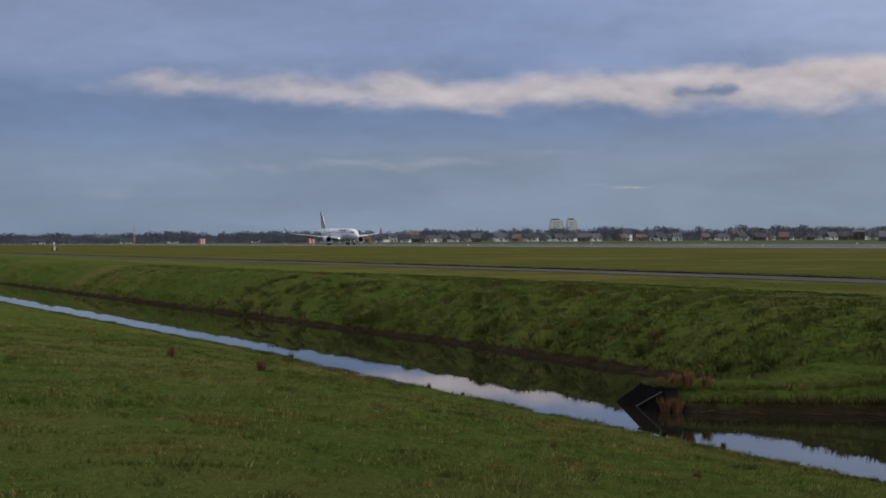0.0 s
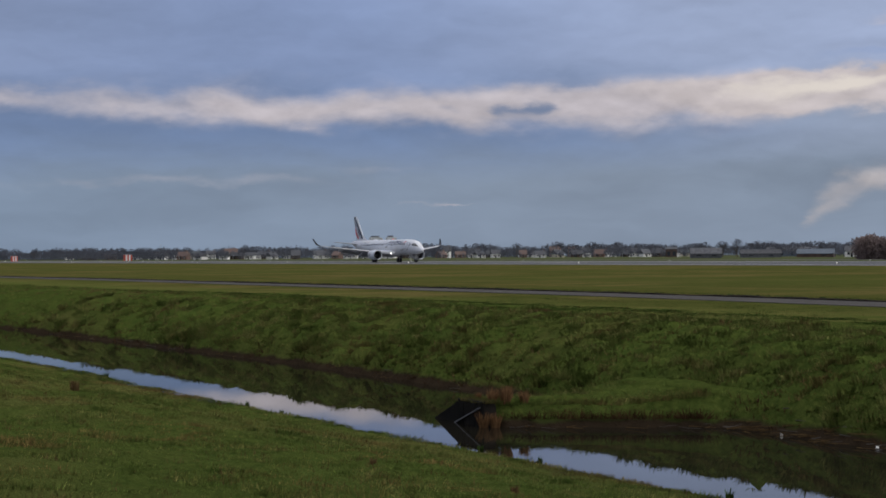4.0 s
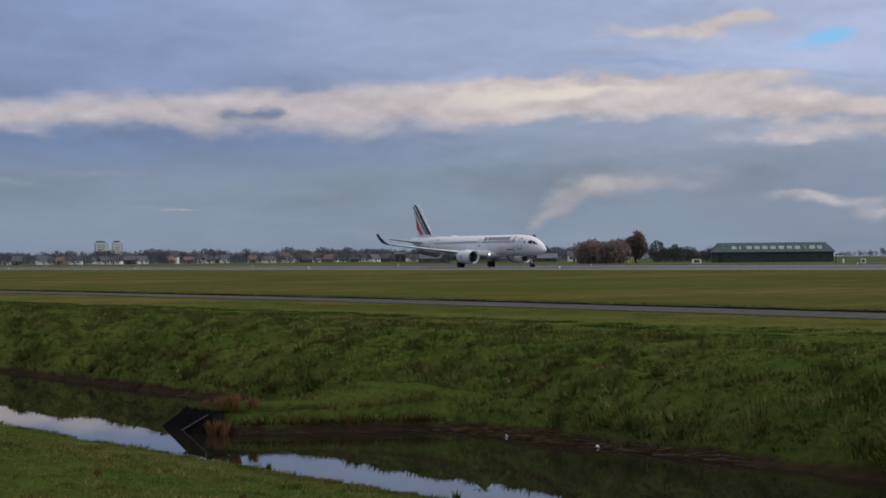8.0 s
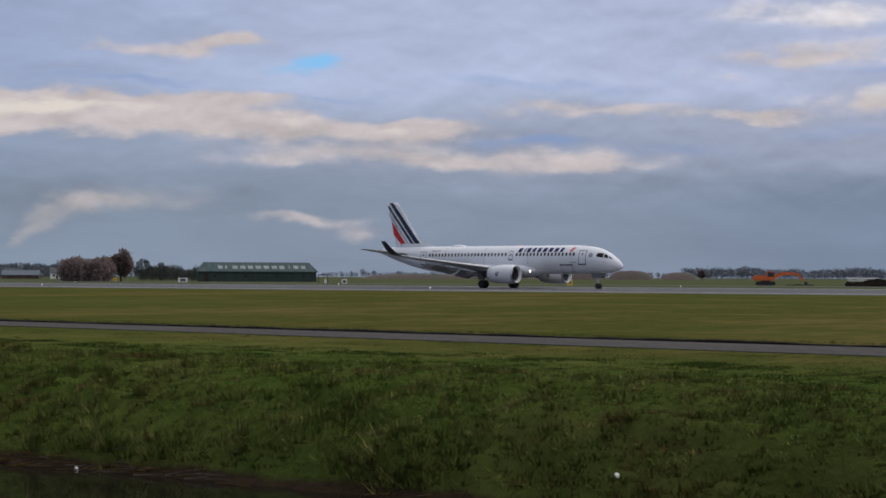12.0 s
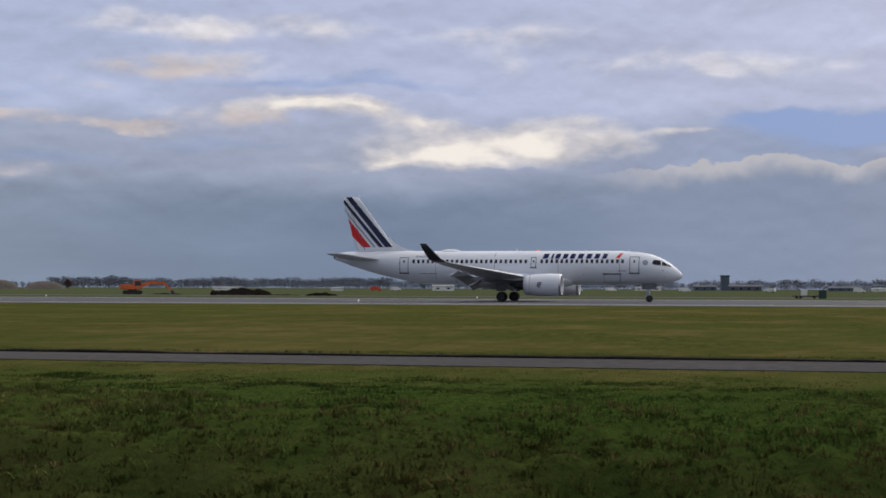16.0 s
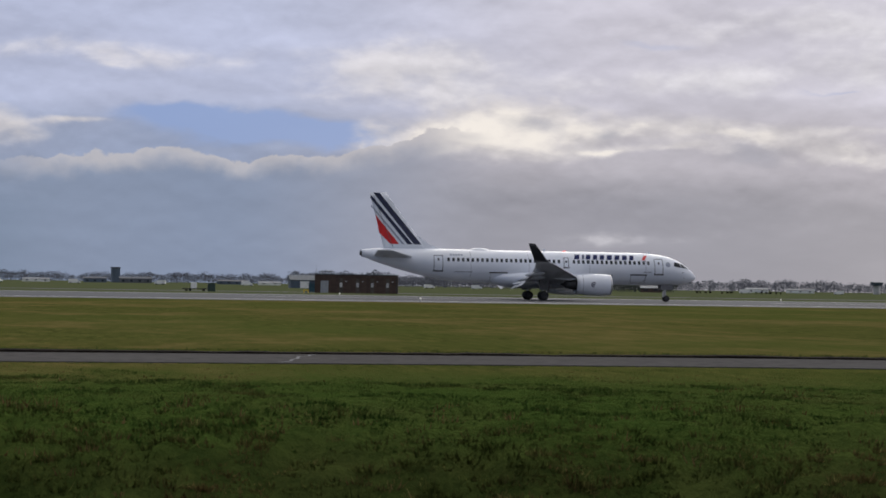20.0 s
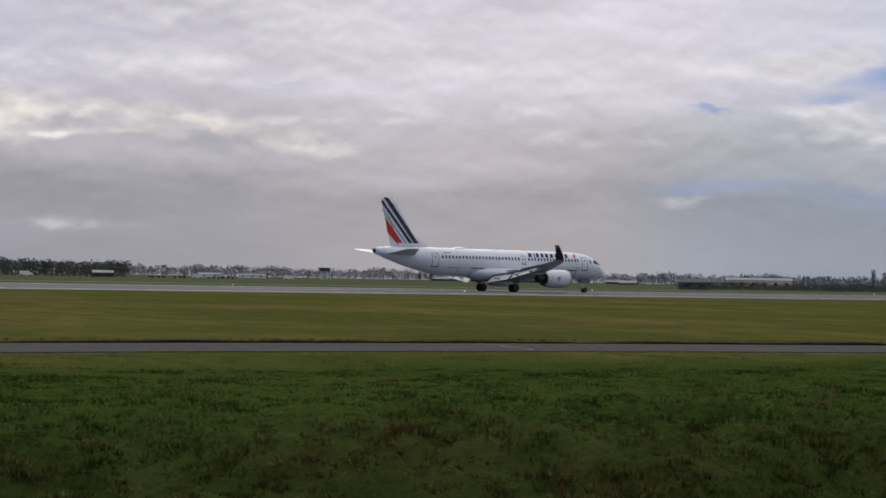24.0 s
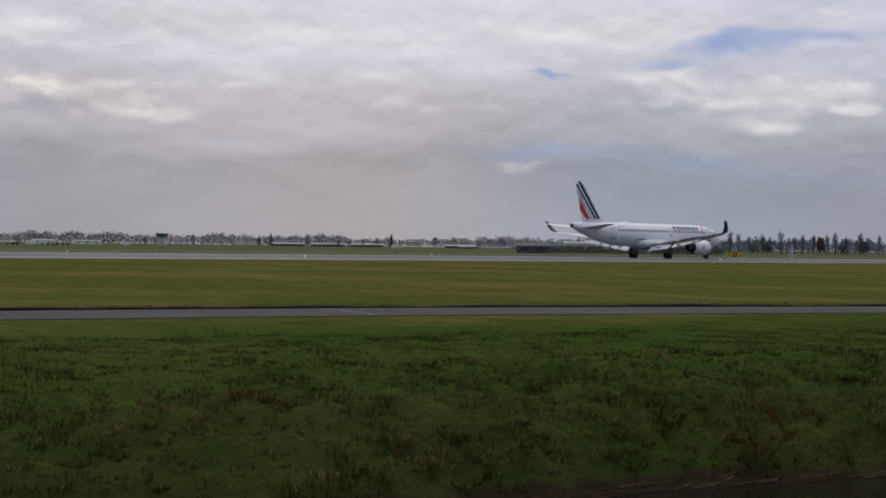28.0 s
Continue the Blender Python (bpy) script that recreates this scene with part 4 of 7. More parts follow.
def build_engine(plane, side):
    y, z = side * 5.75, 1.8
    ring = lambda x, r, dz=0.0: [(x, y + r * math.sin(a), z + dz + r * math.cos(a)) for a in (i * 2 * math.pi / 28 for i in range(28))]
    prof = ((6.55, 0.92), (6.8, 0.99), (6.93, 1.06), (6.9, 1.11), (6.6, 1.165), (5.6, 1.2), (4.4, 1.17), (3.4, 1.06), (2.95, 0.98), (2.95, 0.93), (3.5, 0.9))
    eng = smooth(part("engine", bm_loft([ring(x, r) for x, r in prof], cap=False), SKIN, plane, "white engine cowling"))
    smooth(part("intake_lip", bm_loft([ring(x, r + 0.006) for x, r in ((6.78, 0.978), (6.93, 1.06), (6.9, 1.112), (6.72, 1.15))], cap=False), METAL, eng, "polished intake lip"))
    smooth(part("intake_duct", bm_loft([ring(6.79, 0.985), ring(6.4, 0.92), ring(5.9, 0.9)], cap=False), SEAM, eng))
    bm = bmesh.new()
    for i in range(18):
        a = i * 2 * math.pi / 18
        p = [(5.95, y + 0.25 * math.sin(a), z + 0.25 * math.cos(a)), (5.8, y + 0.25 * math.sin(a + 0.3), z + 0.25 * math.cos(a + 0.3)),
             (5.75, y + 0.9 * math.sin(a + 0.32), z + 0.9 * math.cos(a + 0.32)), (6.0, y + 0.9 * math.sin(a + 0.02), z + 0.9 * math.cos(a + 0.02))]
        bm.faces.new([bm.verts.new(q) for q in p])
    part("fan", bm, DARKMETAL, eng, "dark fan blades")
    smooth(part("spinner", bm_loft([ring(6.35, 0.02), ring(6.2, 0.16), ring(5.9, 0.28)]), DARKMETAL, eng))
    part("fan_backing", bm_loft([ring(5.7, 0.91), ring(5.6, 0.91)]), TYRE, eng)
    smooth(part("core_exhaust", bm_loft([ring(3.4, 0.62), ring(2.6, 0.55), ring(1.9, 0.42), ring(1.8, 0.38)]), DARKMETAL, eng))
    smooth(part("exhaust_plug", bm_loft([ring(1.9, 0.28), ring(1.3, 0.05)]), DARKMETAL, eng))
    pyl = [[(6.0, y - 0.1, z + 1.12), (6.0, y + 0.1, z + 1.12), (5.9, y + 0.1, z + 1.0), (5.9, y - 0.1, z + 1.0)],
           [(4.4, y - 0.22, z + 1.3), (4.4, y + 0.22, z + 1.3), (4.4, y + 0.22, z + 0.6), (4.4, y - 0.22, z + 0.6)],
           [(2.6, y - 0.2, z + 1.0), (2.6, y + 0.2, z + 1.0), (2.6, y + 0.2, z + 0.4), (2.6, y - 0.2, z + 0.4)],
           [(0.6, y - 0.12, z + 0.85), (0.6, y + 0.12, z + 0.85), (0.6, y + 0.12, z + 0.6), (0.6, y - 0.12, z + 0.6)]]
    part("pylon", bm_loft(pyl), SKIN, eng)
    for s in (-1, 1):
        bm = bmesh.new()
        for r0, r1, a0, a1 in ((0.2, 0.3, 0.6, 5.0), (0.0, 0.12, 0, 6.283)):
            n = 14
            for i in range(n):
                a, b = a0 + (a1 - a0) * i / n, a0 + (a1 - a0) * (i + 1) / n
                quad = []
                for r, t in ((r0, a), (r1, a), (r1, b), (r0, b)):
                    px, pz = 4.75 + r * math.cos(t), r * math.sin(t)
                    quad.append((px, y + s * math.sqrt(1.195 ** 2 - pz * pz), z + pz))
                if r0 == 0:
                    quad = quad[1:]
                bm.faces.new([bm.verts.new(q) for q in quad])
        part("cowling_emblem", bm, NAVY, eng, "round navy emblem")
        bm = bmesh.new()
        for x in (3.6,):
            bm_loft([[(x, y + s * 1.105 * math.sin(a), z + 1.105 * math.cos(a)), (x + 0.03, y + s * 1.108 * math.sin(a), z + 1.108 * math.cos(a))] for a in (0.4 + i * 0.2 for i in range(11))], close=False, cap=False, bm=bm)
        part("cowling_seam", bm, SEAM, eng)


def build_stabiliser(plane, side):
    rows = ((0.4, -13.9, 4.4, 4.5, 0.1), (1.0, -14.2, 4.1, 4.55, 0.1), (6.1, -17.35, 1.5, 5.12, 0.09))
    st = smooth(part("stabiliser", bm_loft([foil(x, c, side * y, z, t) for y, x, c, z, t in rows]), GREYPAINT, plane, "grey tailplane"))
    part("elevator", bm_loft([foil(-17.6, 1.0, side * 1.2, 4.57, 0.06), foil(-18.4, 0.55, side * 5.9, 5.1, 0.06)]), GREYPAINT, st)


def fin_y(x, z):
    """Half thickness of the fin."""
    le = curve(z, (5.3, 11.6), (-12.4, -17.15))
    te = curve(z, (5.3, 11.6), (-17.25, -19.0))
    u = max(0.0, min(1.0, (le - x) / (le - te)))
    c = le - te
    return 0.105 * c * 0.5 * curve(u, (0, 0.03, 0.12, 0.3, 0.55, 0.8, 1), (0, 0.6, 0.9, 1.0, 0.8, 0.4, 0.04))


def build_fin(plane):
    rings = []
    for k in range(9):
        z = 5.0 + (11.6 - 5.0) * k / 8
        le, te = curve(z, (5.3, 11.6), (-12.4, -17.15)), curve(z, (5.3, 11.6), (-17.25, -19.0))
        up = [(le - (le - te) * u, fin_y(le - (le - te) * u, z), z) for u in (0, 0.01, 0.03, 0.07, 0.12, 0.2, 0.3, 0.42, 0.55, 0.68, 0.8, 0.9, 1.0)]
        rings.append(up + [(x, -y, z2) for x, y, z2 in reversed(up[1:])])
    fin = smooth(part("fin", bm_loft(rings), SKIN, plane, "tall white fin"))
    part("dorsal_fillet", bm_loft([[(-10.3, -0.02, 5.4), (-10.3, 0.02, 5.4), (-10.3, 0, 5.48)], [(-11.3, -0.1, 5.38), (-11.3, 0.1, 5.38), (-11.3, 0, 5.68)], [(-12.1, -0.16, 5.36), (-12.1, 0.16, 5.36), (-12.1, 0, 5.98)], [(-12.8, -0.2, 5.34), (-12.8, 0.2, 5.34), (-12.8, 0, 6.4)], [(-13.5, -0.24, 5.3), (-13.5, 0.24, 5.3), (-13.5, 0, 7.0)]]), SKIN, fin)
    part("rudder_seam", bm_loft([[(-16.3, -0.2, 5.6), (-16.3, 0.2, 5.6), (-16.26, 0.2, 5.6), (-16.26, -0.2, 5.6)], [(-18.55, -0.075, 11.3), (-18.55, 0.075, 11.3), (-18.52, 0.075, 11.3), (-18.52, -0.075, 11.3)]]), SEAM, fin)
    # stripes: bottom back, bottom front, top front, top back
    stripes = (("navy_stripe", NAVY, ((-13.95, 5.95), (-13.1, 5.95), (-17.9, 11.57), (-18.58, 11.57))),
               ("navy_stripe", NAVY, ((-14.68, 5.95), (-14.12, 5.95), (-18.8, 11.3), (-18.88, 10.95))),
               ("thin_stripe", BLUEGREY, ((-15.3, 5.95), (-15.02, 5.95), (-18.82, 10.25), (-18.76, 10.05))),
               ("red_stripe", REDP, ((-16.55, 5.95), (-15.6, 5.95), (-18.3, 9.15), (-18.15, 8.55))),
               ("red_stripe", REDP, ((-16.56, 5.95), (-16.56, 5.96), (-18.14, 8.6), (-17.85, 7.2))))
    for name, mat, (a, b, c, d) in stripes:
        for side in (-1, 1):
            bm, grid, n = bmesh.new(), [], 10
            for j in range(n + 1):
                v = j / n
                row = []
                for i in range(5):
                    u = i / 4
                    x = (1 - v) * ((1 - u) * a[0] + u * b[0]) + v * ((1 - u) * d[0] + u * c[0])
                    z = (1 - v) * ((1 - u) * a[1] + u * b[1]) + v * ((1 - u) * d[1] + u * c[1])
                    row.append(bm.verts.new((x, side * (fin_y(x, z) + 0.012), z)))
                grid.append(row)
            for j in range(n):
                for i in range(4):
                    bm.faces.new((grid[j][i], grid[j][i + 1], grid[j + 1][i + 1], grid[j + 1][i]))
            part(name, bm, mat, fin)


def wheel(parent, x, y, r, w):
    rings = []
    for dy, k in ((-0.5, 0.7), (-0.5, 0.88), (-0.35, 0.98), (0, 1.0), (0.35, 0.98), (0.5, 0.88), (0.5, 0.7)):
        rings.append([(x + k * r * math.sin(a), y + dy * w, r + k * r * math.cos(a)) for a in (i * 2 * math.pi / 20 for i in range(20))])
    t = smooth(part("wheel", bm_loft(rings, cap=False), TYRE, parent))
    hub = []
    for dy, k in ((-0.46, 0.05), (-0.42, 0.7), (0.42, 0.7), (0.46, 0.05)):
        hub.append([(x + k * r * math.sin(a), y + dy * w, r + k * r * math.cos(a)) for a in (i * 2 * math.pi / 16 for i in range(16))])
    part("wheel_rim", bm_loft(hub), DARKMETAL, t)


def build_main_gear(plane, side):
    y = side * 3.37
    gear = part("main_gear", bm_tube((0, y, 0.53), (0.1, y, 2.5), 0.12, 0.15, 10), METAL, plane, "main landing gear with twin wheels")
    part("axle", bm_tube((0, y - 0.42, 0.53), (0, y + 0.42, 0.53), 0.08, 0.08, 8), METAL, gear)
    part("side_strut", bm_tube((0.05, y, 1.3), (0.05, side * 1.9, 2.2), 0.06, 0.06, 8), METAL, gear)
    part("drag_strut", bm_tube((0.02, y, 1.1), (-1.2, y, 2.4), 0.05, 0.05, 8), METAL, gear)
    part("gear_door", bm_box((-0.55, y + side * 0.5 - 0.03, 1.1), (0.55, y + side * 0.5 + 0.03, 2.5), 0.02), GEARGREY, gear)
    for d in (-0.36, 0.36):
        wheel(gear, 0, y + d, 0.53, 0.4)


def build_nose_gear(plane):
    gear = part("nose_gear", bm_tube((15.4, 0, 0.36), (15.2, 0, 2.3), 0.08, 0.1, 10), METAL, plane, "nose gear with twin wheels")
    part("drag_strut", bm_tube((15.3, 0, 1.2), (16.3, 0, 2.1), 0.05, 0.05, 8), METAL, gear)
    part("torque_link", bm_box((15.02, -0.06, 0.55), (15.24, 0.06, 1.25), 0.02), METAL, gear)
    for s in (-1, 1):
        part("gear_door", bm_box((14.6, s * 0.42 - 0.02, 1.35), (16.1, s * 0.42 + 0.02, 2.2), 0.015), GEARGREY, gear)
        wheel(gear, 15.4, s * 0.22, 0.36, 0.22)
    part("taxi_light", bm_tube((15.5, 0, 1.5), (15.56, 0, 1.5), 0.09, 0.09, 10), LAMP, gear, "lit taxi light")


airliner = build_airliner()

# ---- beyond the runway ----
def polar(az, d, turn=0.0, z=0.0):
    """A pose d metres off at azimuth az whose x runs to the right and y away from the bank."""
    a = radians(az)
    return pose(d * math.sin(a), d * math.cos(a), z, 0, 0, -az + turn)


BARK = material("bark", [(0.05, 0.042, 0.035), (0.11, 0.095, 0.08)], 0.9, scale=3)
# bare twigs, tinted blue-grey to carry the haze of distance in their colour
HAZYTWIG = leafy(material("hazy_winter_twigs", [(0.088, 0.096, 0.118), (0.125, 0.132, 0.155)], 0.9, scale=0.2, per=("island", 0.15)), 0.5, 0.3)
# russet leaves, their colour paled for the haze in front of them
RUSSET = leafy(material("russet_leaves", [(0.2, 0.158, 0.15), (0.26, 0.21, 0.2)], 0.9, scale=0.4, per=("island", 0.25)), 0.4, 0.2)
EVERGREEN = leafy(material("evergreen_needles", [(0.06, 0.072, 0.066), (0.09, 0.1, 0.088)], 0.9, scale=0.5, per=("island", 0.25)), 0.3, 0.2)
WHITEWALL = material("white_render", [(0.72, 0.72, 0.7), (0.82, 0.82, 0.8)], 0.8, scale=0.6, stain=((0.5, 0.5, 0.48), 0.2, 0.55, 0.75))
CREAM = material("cream_render", [(0.5, 0.46, 0.36), (0.6, 0.55, 0.44)], 0.8, scale=0.6)
BRICK = material("red_brick", [(0.15, 0.105, 0.09), (0.23, 0.155, 0.13)], 0.85, scale=1.2, stain=((0.16, 0.09, 0.07), 0.3, 0.5, 0.7))
DARKBRICK = material("brown_brick", [(0.05, 0.032, 0.026), (0.095, 0.06, 0.048)], 0.85, scale=1.4, stain=((0.045, 0.032, 0.028), 0.4, 0.5, 0.7), per=("object", 0.15))
SLATE = material("slate_roof", [(0.06, 0.065, 0.075), (0.12, 0.125, 0.14)], 0.7, scale=0.9, per=("object", 0.25), dull=True)
REDROOF = material("tile_roof", [(0.11, 0.078, 0.07), (0.16, 0.108, 0.095)], 0.8, scale=0.9, per=("object", 0.2))
GREYROOF = material("sheet_roof", [(0.075, 0.09, 0.105), (0.11, 0.125, 0.14)], 0.55, scale=0.5, stain=((0.06, 0.07, 0.08), 0.15, 0.5, 0.7), stretch=(3, 0.5, 1), dull=True)
BARNROOF = material("dark_green_roof", [(0.06, 0.088, 0.092), (0.09, 0.12, 0.125)], 0.8, scale=0.5, stretch=(3, 0.5, 1), flat=True)
BARNGREEN = material("dark_green_boards", [(0.014, 0.032, 0.028), (0.03, 0.055, 0.048)], 0.7, scale=1.0, stretch=(4, 1, 0.3), per=("object", 0.2))
BLUESHEET = material("blue_grey_sheet", [(0.055, 0.08, 0.115), (0.085, 0.115, 0.155)], 0.6, scale=0.5)
GLASSDARK = material("dark_window_glass", [(0.02, 0.024, 0.03), (0.04, 0.046, 0.055)], 0.12, scale=2)
CONCRETE = material("pale_concrete", [(0.42, 0.42, 0.41), (0.55, 0.55, 0.54)], 0.85, scale=0.5, stain=((0.33, 0.33, 0.33), 0.2, 0.5, 0.7))
ORANGE = material("orange_machine_paint", [(0.55, 0.1, 0.02), (0.7, 0.15, 0.03)], 0.45, scale=3, stain=((0.3, 0.08, 0.03), 1.0, 0.58, 0.75))
YELLOW = material("yellow_sign_paint", [(0.65, 0.42, 0.02), (0.78, 0.52, 0.03)], 0.5, scale=4)
EARTH = material("dumped_earth", [(0.009, 0.008, 0.007), (0.02, 0.016, 0.013)], 0.95, scale=2.5, bump=0.05, flat=True)
BROWNEARTH = material("grassed_mound", [(0.062, 0.047, 0.043), (0.095, 0.074, 0.066)], 0.95, scale=0.5, stain=((0.06, 0.062, 0.04), 0.12, 0.5, 0.7))
TEAL = material("teal_container_paint", [(0.03, 0.09, 0.12), (0.05, 0.13, 0.16)], 0.5, scale=2)
REDWHITE = material("signal_red_paint", [(0.5, 0.06, 0.03), (0.62, 0.1, 0.05)], 0.6, scale=3)
STEEL = material("galvanised_steel", [(0.3, 0.31, 0.32), (0.42, 0.43, 0.44)], 0.5, 0.7, scale=6)
LIT = glow("runway_lamp_glass", (1.0, 0.96, 0.86), 0.3)
PALEROOF = material("pale_sheet_roof", [(0.22, 0.23, 0.24), (0.3, 0.31, 0.32)], 0.7, scale=0.6, stain=((0.2, 0.2, 0.2), 0.2, 0.5, 0.7), dull=True)
PALEWALL = material("white_cladding", [(0.52, 0.55, 0.58), (0.6, 0.63, 0.66)], 0.8, scale=0.4, stain=((0.6, 0.6, 0.6), 0.1, 0.55, 0.75))


def gable(w, d, h, r, hip=0.0, over=0.35):
    """Roof faces over a w by d plan; ridge along x."""
    x, y = w / 2 + over, d / 2 + over
    rx = w / 2 + over - hip
    a = [(-x, -y, h), (x, -y, h), (x, y, h), (-x, y, h), (-rx, 0, h + r), (rx, 0, h + r)]
    bm = bmesh.new()
    v = [bm.verts.new(p) for p in a]
    low = [bm.verts.new((p[0], p[1], p[2] - 0.18)) for p in a[:4]]
    for f in ((0, 1, 5, 4), (2, 3, 4, 5), (1, 2, 5), (3, 0, 4)):
        bm.faces.new([v[i] for i in f])
    for i in range(4):
        bm.faces.new((v[i], low[i], low[(i + 1) % 4], v[(i + 1) % 4]))
    bm.faces.new(low)
    bmesh.ops.recalc_face_normals(bm, faces=bm.faces[:])
    return bm


def gable_walls(w, d, h, r):
    bm = bm_box((-w / 2, -d / 2, 0), (w / 2, d / 2, h))
    for x in (-w / 2, w / 2):
        t = 0.2 if x < 0 else -0.2
        bm_loft([[(x, -d / 2, h), (x, d / 2, h), (x, 0, h + r * 0.94)], [(x + t, -d / 2, h), (x + t, d / 2, h), (x + t, 0, h + r * 0.94)]], bm=bm)
    return bm


def house(az, dist, w, d, h, r, wall, roof, label, turn=0.0, windows=3, chimney=True):
    ob = tagged(new("house"), label, "house", "village houses")
    ob.matrix_basis = polar(az, dist, turn)
    part("wall", gable_walls(w, d, h, r), wall, ob)
    rf = part("roof", gable(w, d, h, r), roof, ob)
    if chimney:
        part("chimney", bm_box((w * 0.28, -0.35, h + r * 0.6), (w * 0.28 + 0.7, 0.35, h + r + 0.9)), BRICK, rf)
    for row in range(1 if h < 4 else 2):
        for i in range(windows):
            x = -w / 2 + w * (i + 0.5) / windows
            z = 0.9 + 2.7 * row
            win = part("window", bm_box((x - 0.6, -d / 2 - 0.06, z), (x + 0.6, -d / 2 + 0.05, z + 1.3)), WHITEWALL, ob)
            part("pane", bm_box((x - 0.52, -d / 2 - 0.09, z + 0.08), (x + 0.52, -d / 2 - 0.062, z + 1.22)), GLASSDARK, win)
    part("door", bm_box((-w / 2 + w * 0.5 / windows + 0.9, -d / 2 - 0.07, 0), (-w / 2 + w * 0.5 / windows + 1.8, -d / 2, 2.1)), GLASSDARK, ob)
    return ob


def village():
    rnd = random.Random(21)
    white = "white rendered house under a dark roof, among bare trees"
    brick = "brick house under a red tile roof, among bare trees"
    cream = "cream rendered house with a grey roof behind the airfield"
    # azimuth, width, height, roof, kind
    left = ((-82.2, 12, 3, 3, 0), (-79.2, 14, 3, 3, 1), (-77.6, 10, 3, 3, 0), (-74.7, 9, 5, 3, 0), (-74.0, 15, 3, 3, 3), (-73.3, 12, 4, 4, 2), (-72.4, 10, 5, 3, 0), (-71.8, 11, 5, 4, 0),
            (-71.1, 12, 4, 4, 0), (-70.4, 12, 5, 3, 1), (-69.8, 10, 5, 3, 0), (-69.1, 13, 5, 4, 2), (-67.9, 14, 4, 3, 3), (-67.1, 12, 4, 3, 0))
    mid = ((-65.9, 15, 4, 3, 0), (-64.9, 11, 3, 3, 0), (-64.25, 13, 3, 2.5, 0), (-63.0, 15, 3, 4, 4), (-61.4, 7, 6, 4, 0), (-60.4, 13, 4, 4, 0), (-59.8, 11, 3, 3, 3), (-58.5, 19, 3, 2, 0),
           (-57.55, 10, 6, 3.5, 2), (-56.9, 9, 5, 4, 2), (-56.4, 9, 4, 4, 0), (-55.8, 10, 4, 3, 0), (-55.5, 8, 4, 3.5, 0), (-54.8, 16, 4, 3.5, 0), (-53.8, 12, 3, 3, 3), (-52.9, 10, 3, 3, 1))
    kinds = ((WHITEWALL, SLATE, white), (CREAM, GREYROOF, cream), (BRICK, REDROOF, brick), (DARKBRICK, SLATE, "dark brick house under a slate roof"), (CREAM, SLATE, cream))
    for rows, base in ((left, 1380), (mid, 1330)):
        for az, w, h, r, k in rows:
            wall, roof, label = kinds[k]
            house(az, base + rnd.uniform(-90, 60), w * 0.8, 8.5, h * (0.6 if az < -71.5 else 0.85), r * (0.6 if az < -71.5 else 1.1), wall, roof, label, rnd.uniform(-12, 12), max(2, int(w / 4)))
    az = -71.5
    while az < -52.5:
        k = rnd.choice((0, 0, 0, 3, 2, 3, 4))
        wall, roof, label = kinds[k]
        house(az, 1180 + rnd.uniform(-60, 90), rnd.uniform(5.5, 9), 7.0, rnd.uniform(2.0, 3.0), rnd.uniform(2.4, 3.8), wall, roof, label, rnd.uniform(-40, 40), 2, rnd.random() < 0.5)
        az += rnd.uniform(0.35, 1.0)
    house(-47.0, 740, 10, 8, 2.6, 2.4, WHITEWALL, SLATE, "white cottage with a dark roof beside the hedge", -6, 3)


def tower_block(az, dist, w, h):
    ob = tagged(new("tower_block"), "pale concrete tower block on the skyline", "tower block", "tower blocks")
    ob.matrix_basis = polar(az, dist, 8)
    part("wall", bm_box((-w / 2, -7, 0), (w / 2, 7, h)), PALEWALL, ob)
    part("roof", bm_box((-w / 2 + 2, -4, h + 0.002), (w / 2 - 2, 4, h + 2.2)), SLATE, ob)
    part("end_bay", bm_box((w / 2 + 0.002, -6, 0), (w / 2 + 2.5, 6, h - 1)), CONCRETE, ob)
    for fl in range(int(h / 3)):
        win = part("window_band", bm_box((-w / 2 + 2.5, -7.06, fl * 3 + 1.1), (w / 2 - 2.5, -6.98, fl * 3 + 1.75)), GLASSDARK, ob)


def leaf_cloud(rnd, n, rx, ry, rz, z0, size, up=0.3, bm_lists=None):
    """Triangles scattered through an uneven ellipsoid crown."""
    verts, faces = bm_lists
    for _ in range(n):
        while True:
            p = Vector((rnd.uniform(-1, 1), rnd.uniform(-1, 1), rnd.uniform(-1, 1)))
            k = p.length
            if k < 1 and rnd.random() < 0.35 + 0.65 * k:
                if k < 0.72 + 0.4 * noise.noise(p * 1.9 + Vector((z0 * 3.1, rx * 7.7, rnd.seed_off))):
                    break
        c = Vector((p.x * rx, p.y * ry, z0 + p.z * rz))
        d = (Vector((p.x, p.y, p.z + up)).normalized() + Vector((rnd.gauss(0, 0.5), rnd.gauss(0, 0.5), rnd.gauss(0, 0.5)))).normalized()
        s = d.orthogonal().normalized()
        s.rotate(Matrix.Rotation(rnd.uniform(0, 6.28), 3, d))
        l, w = size[0] * rnd.uniform(0.6, 1.4), size[1] * rnd.uniform(0.6, 1.4)
        i = len(verts)
        verts += [c - s * w, c + s * w, c + d * l]
        faces.append((i, i + 1, i + 2))


def seeded(n):
    r = random.Random(n)
    r.seed_off = n * 1.37
    return r


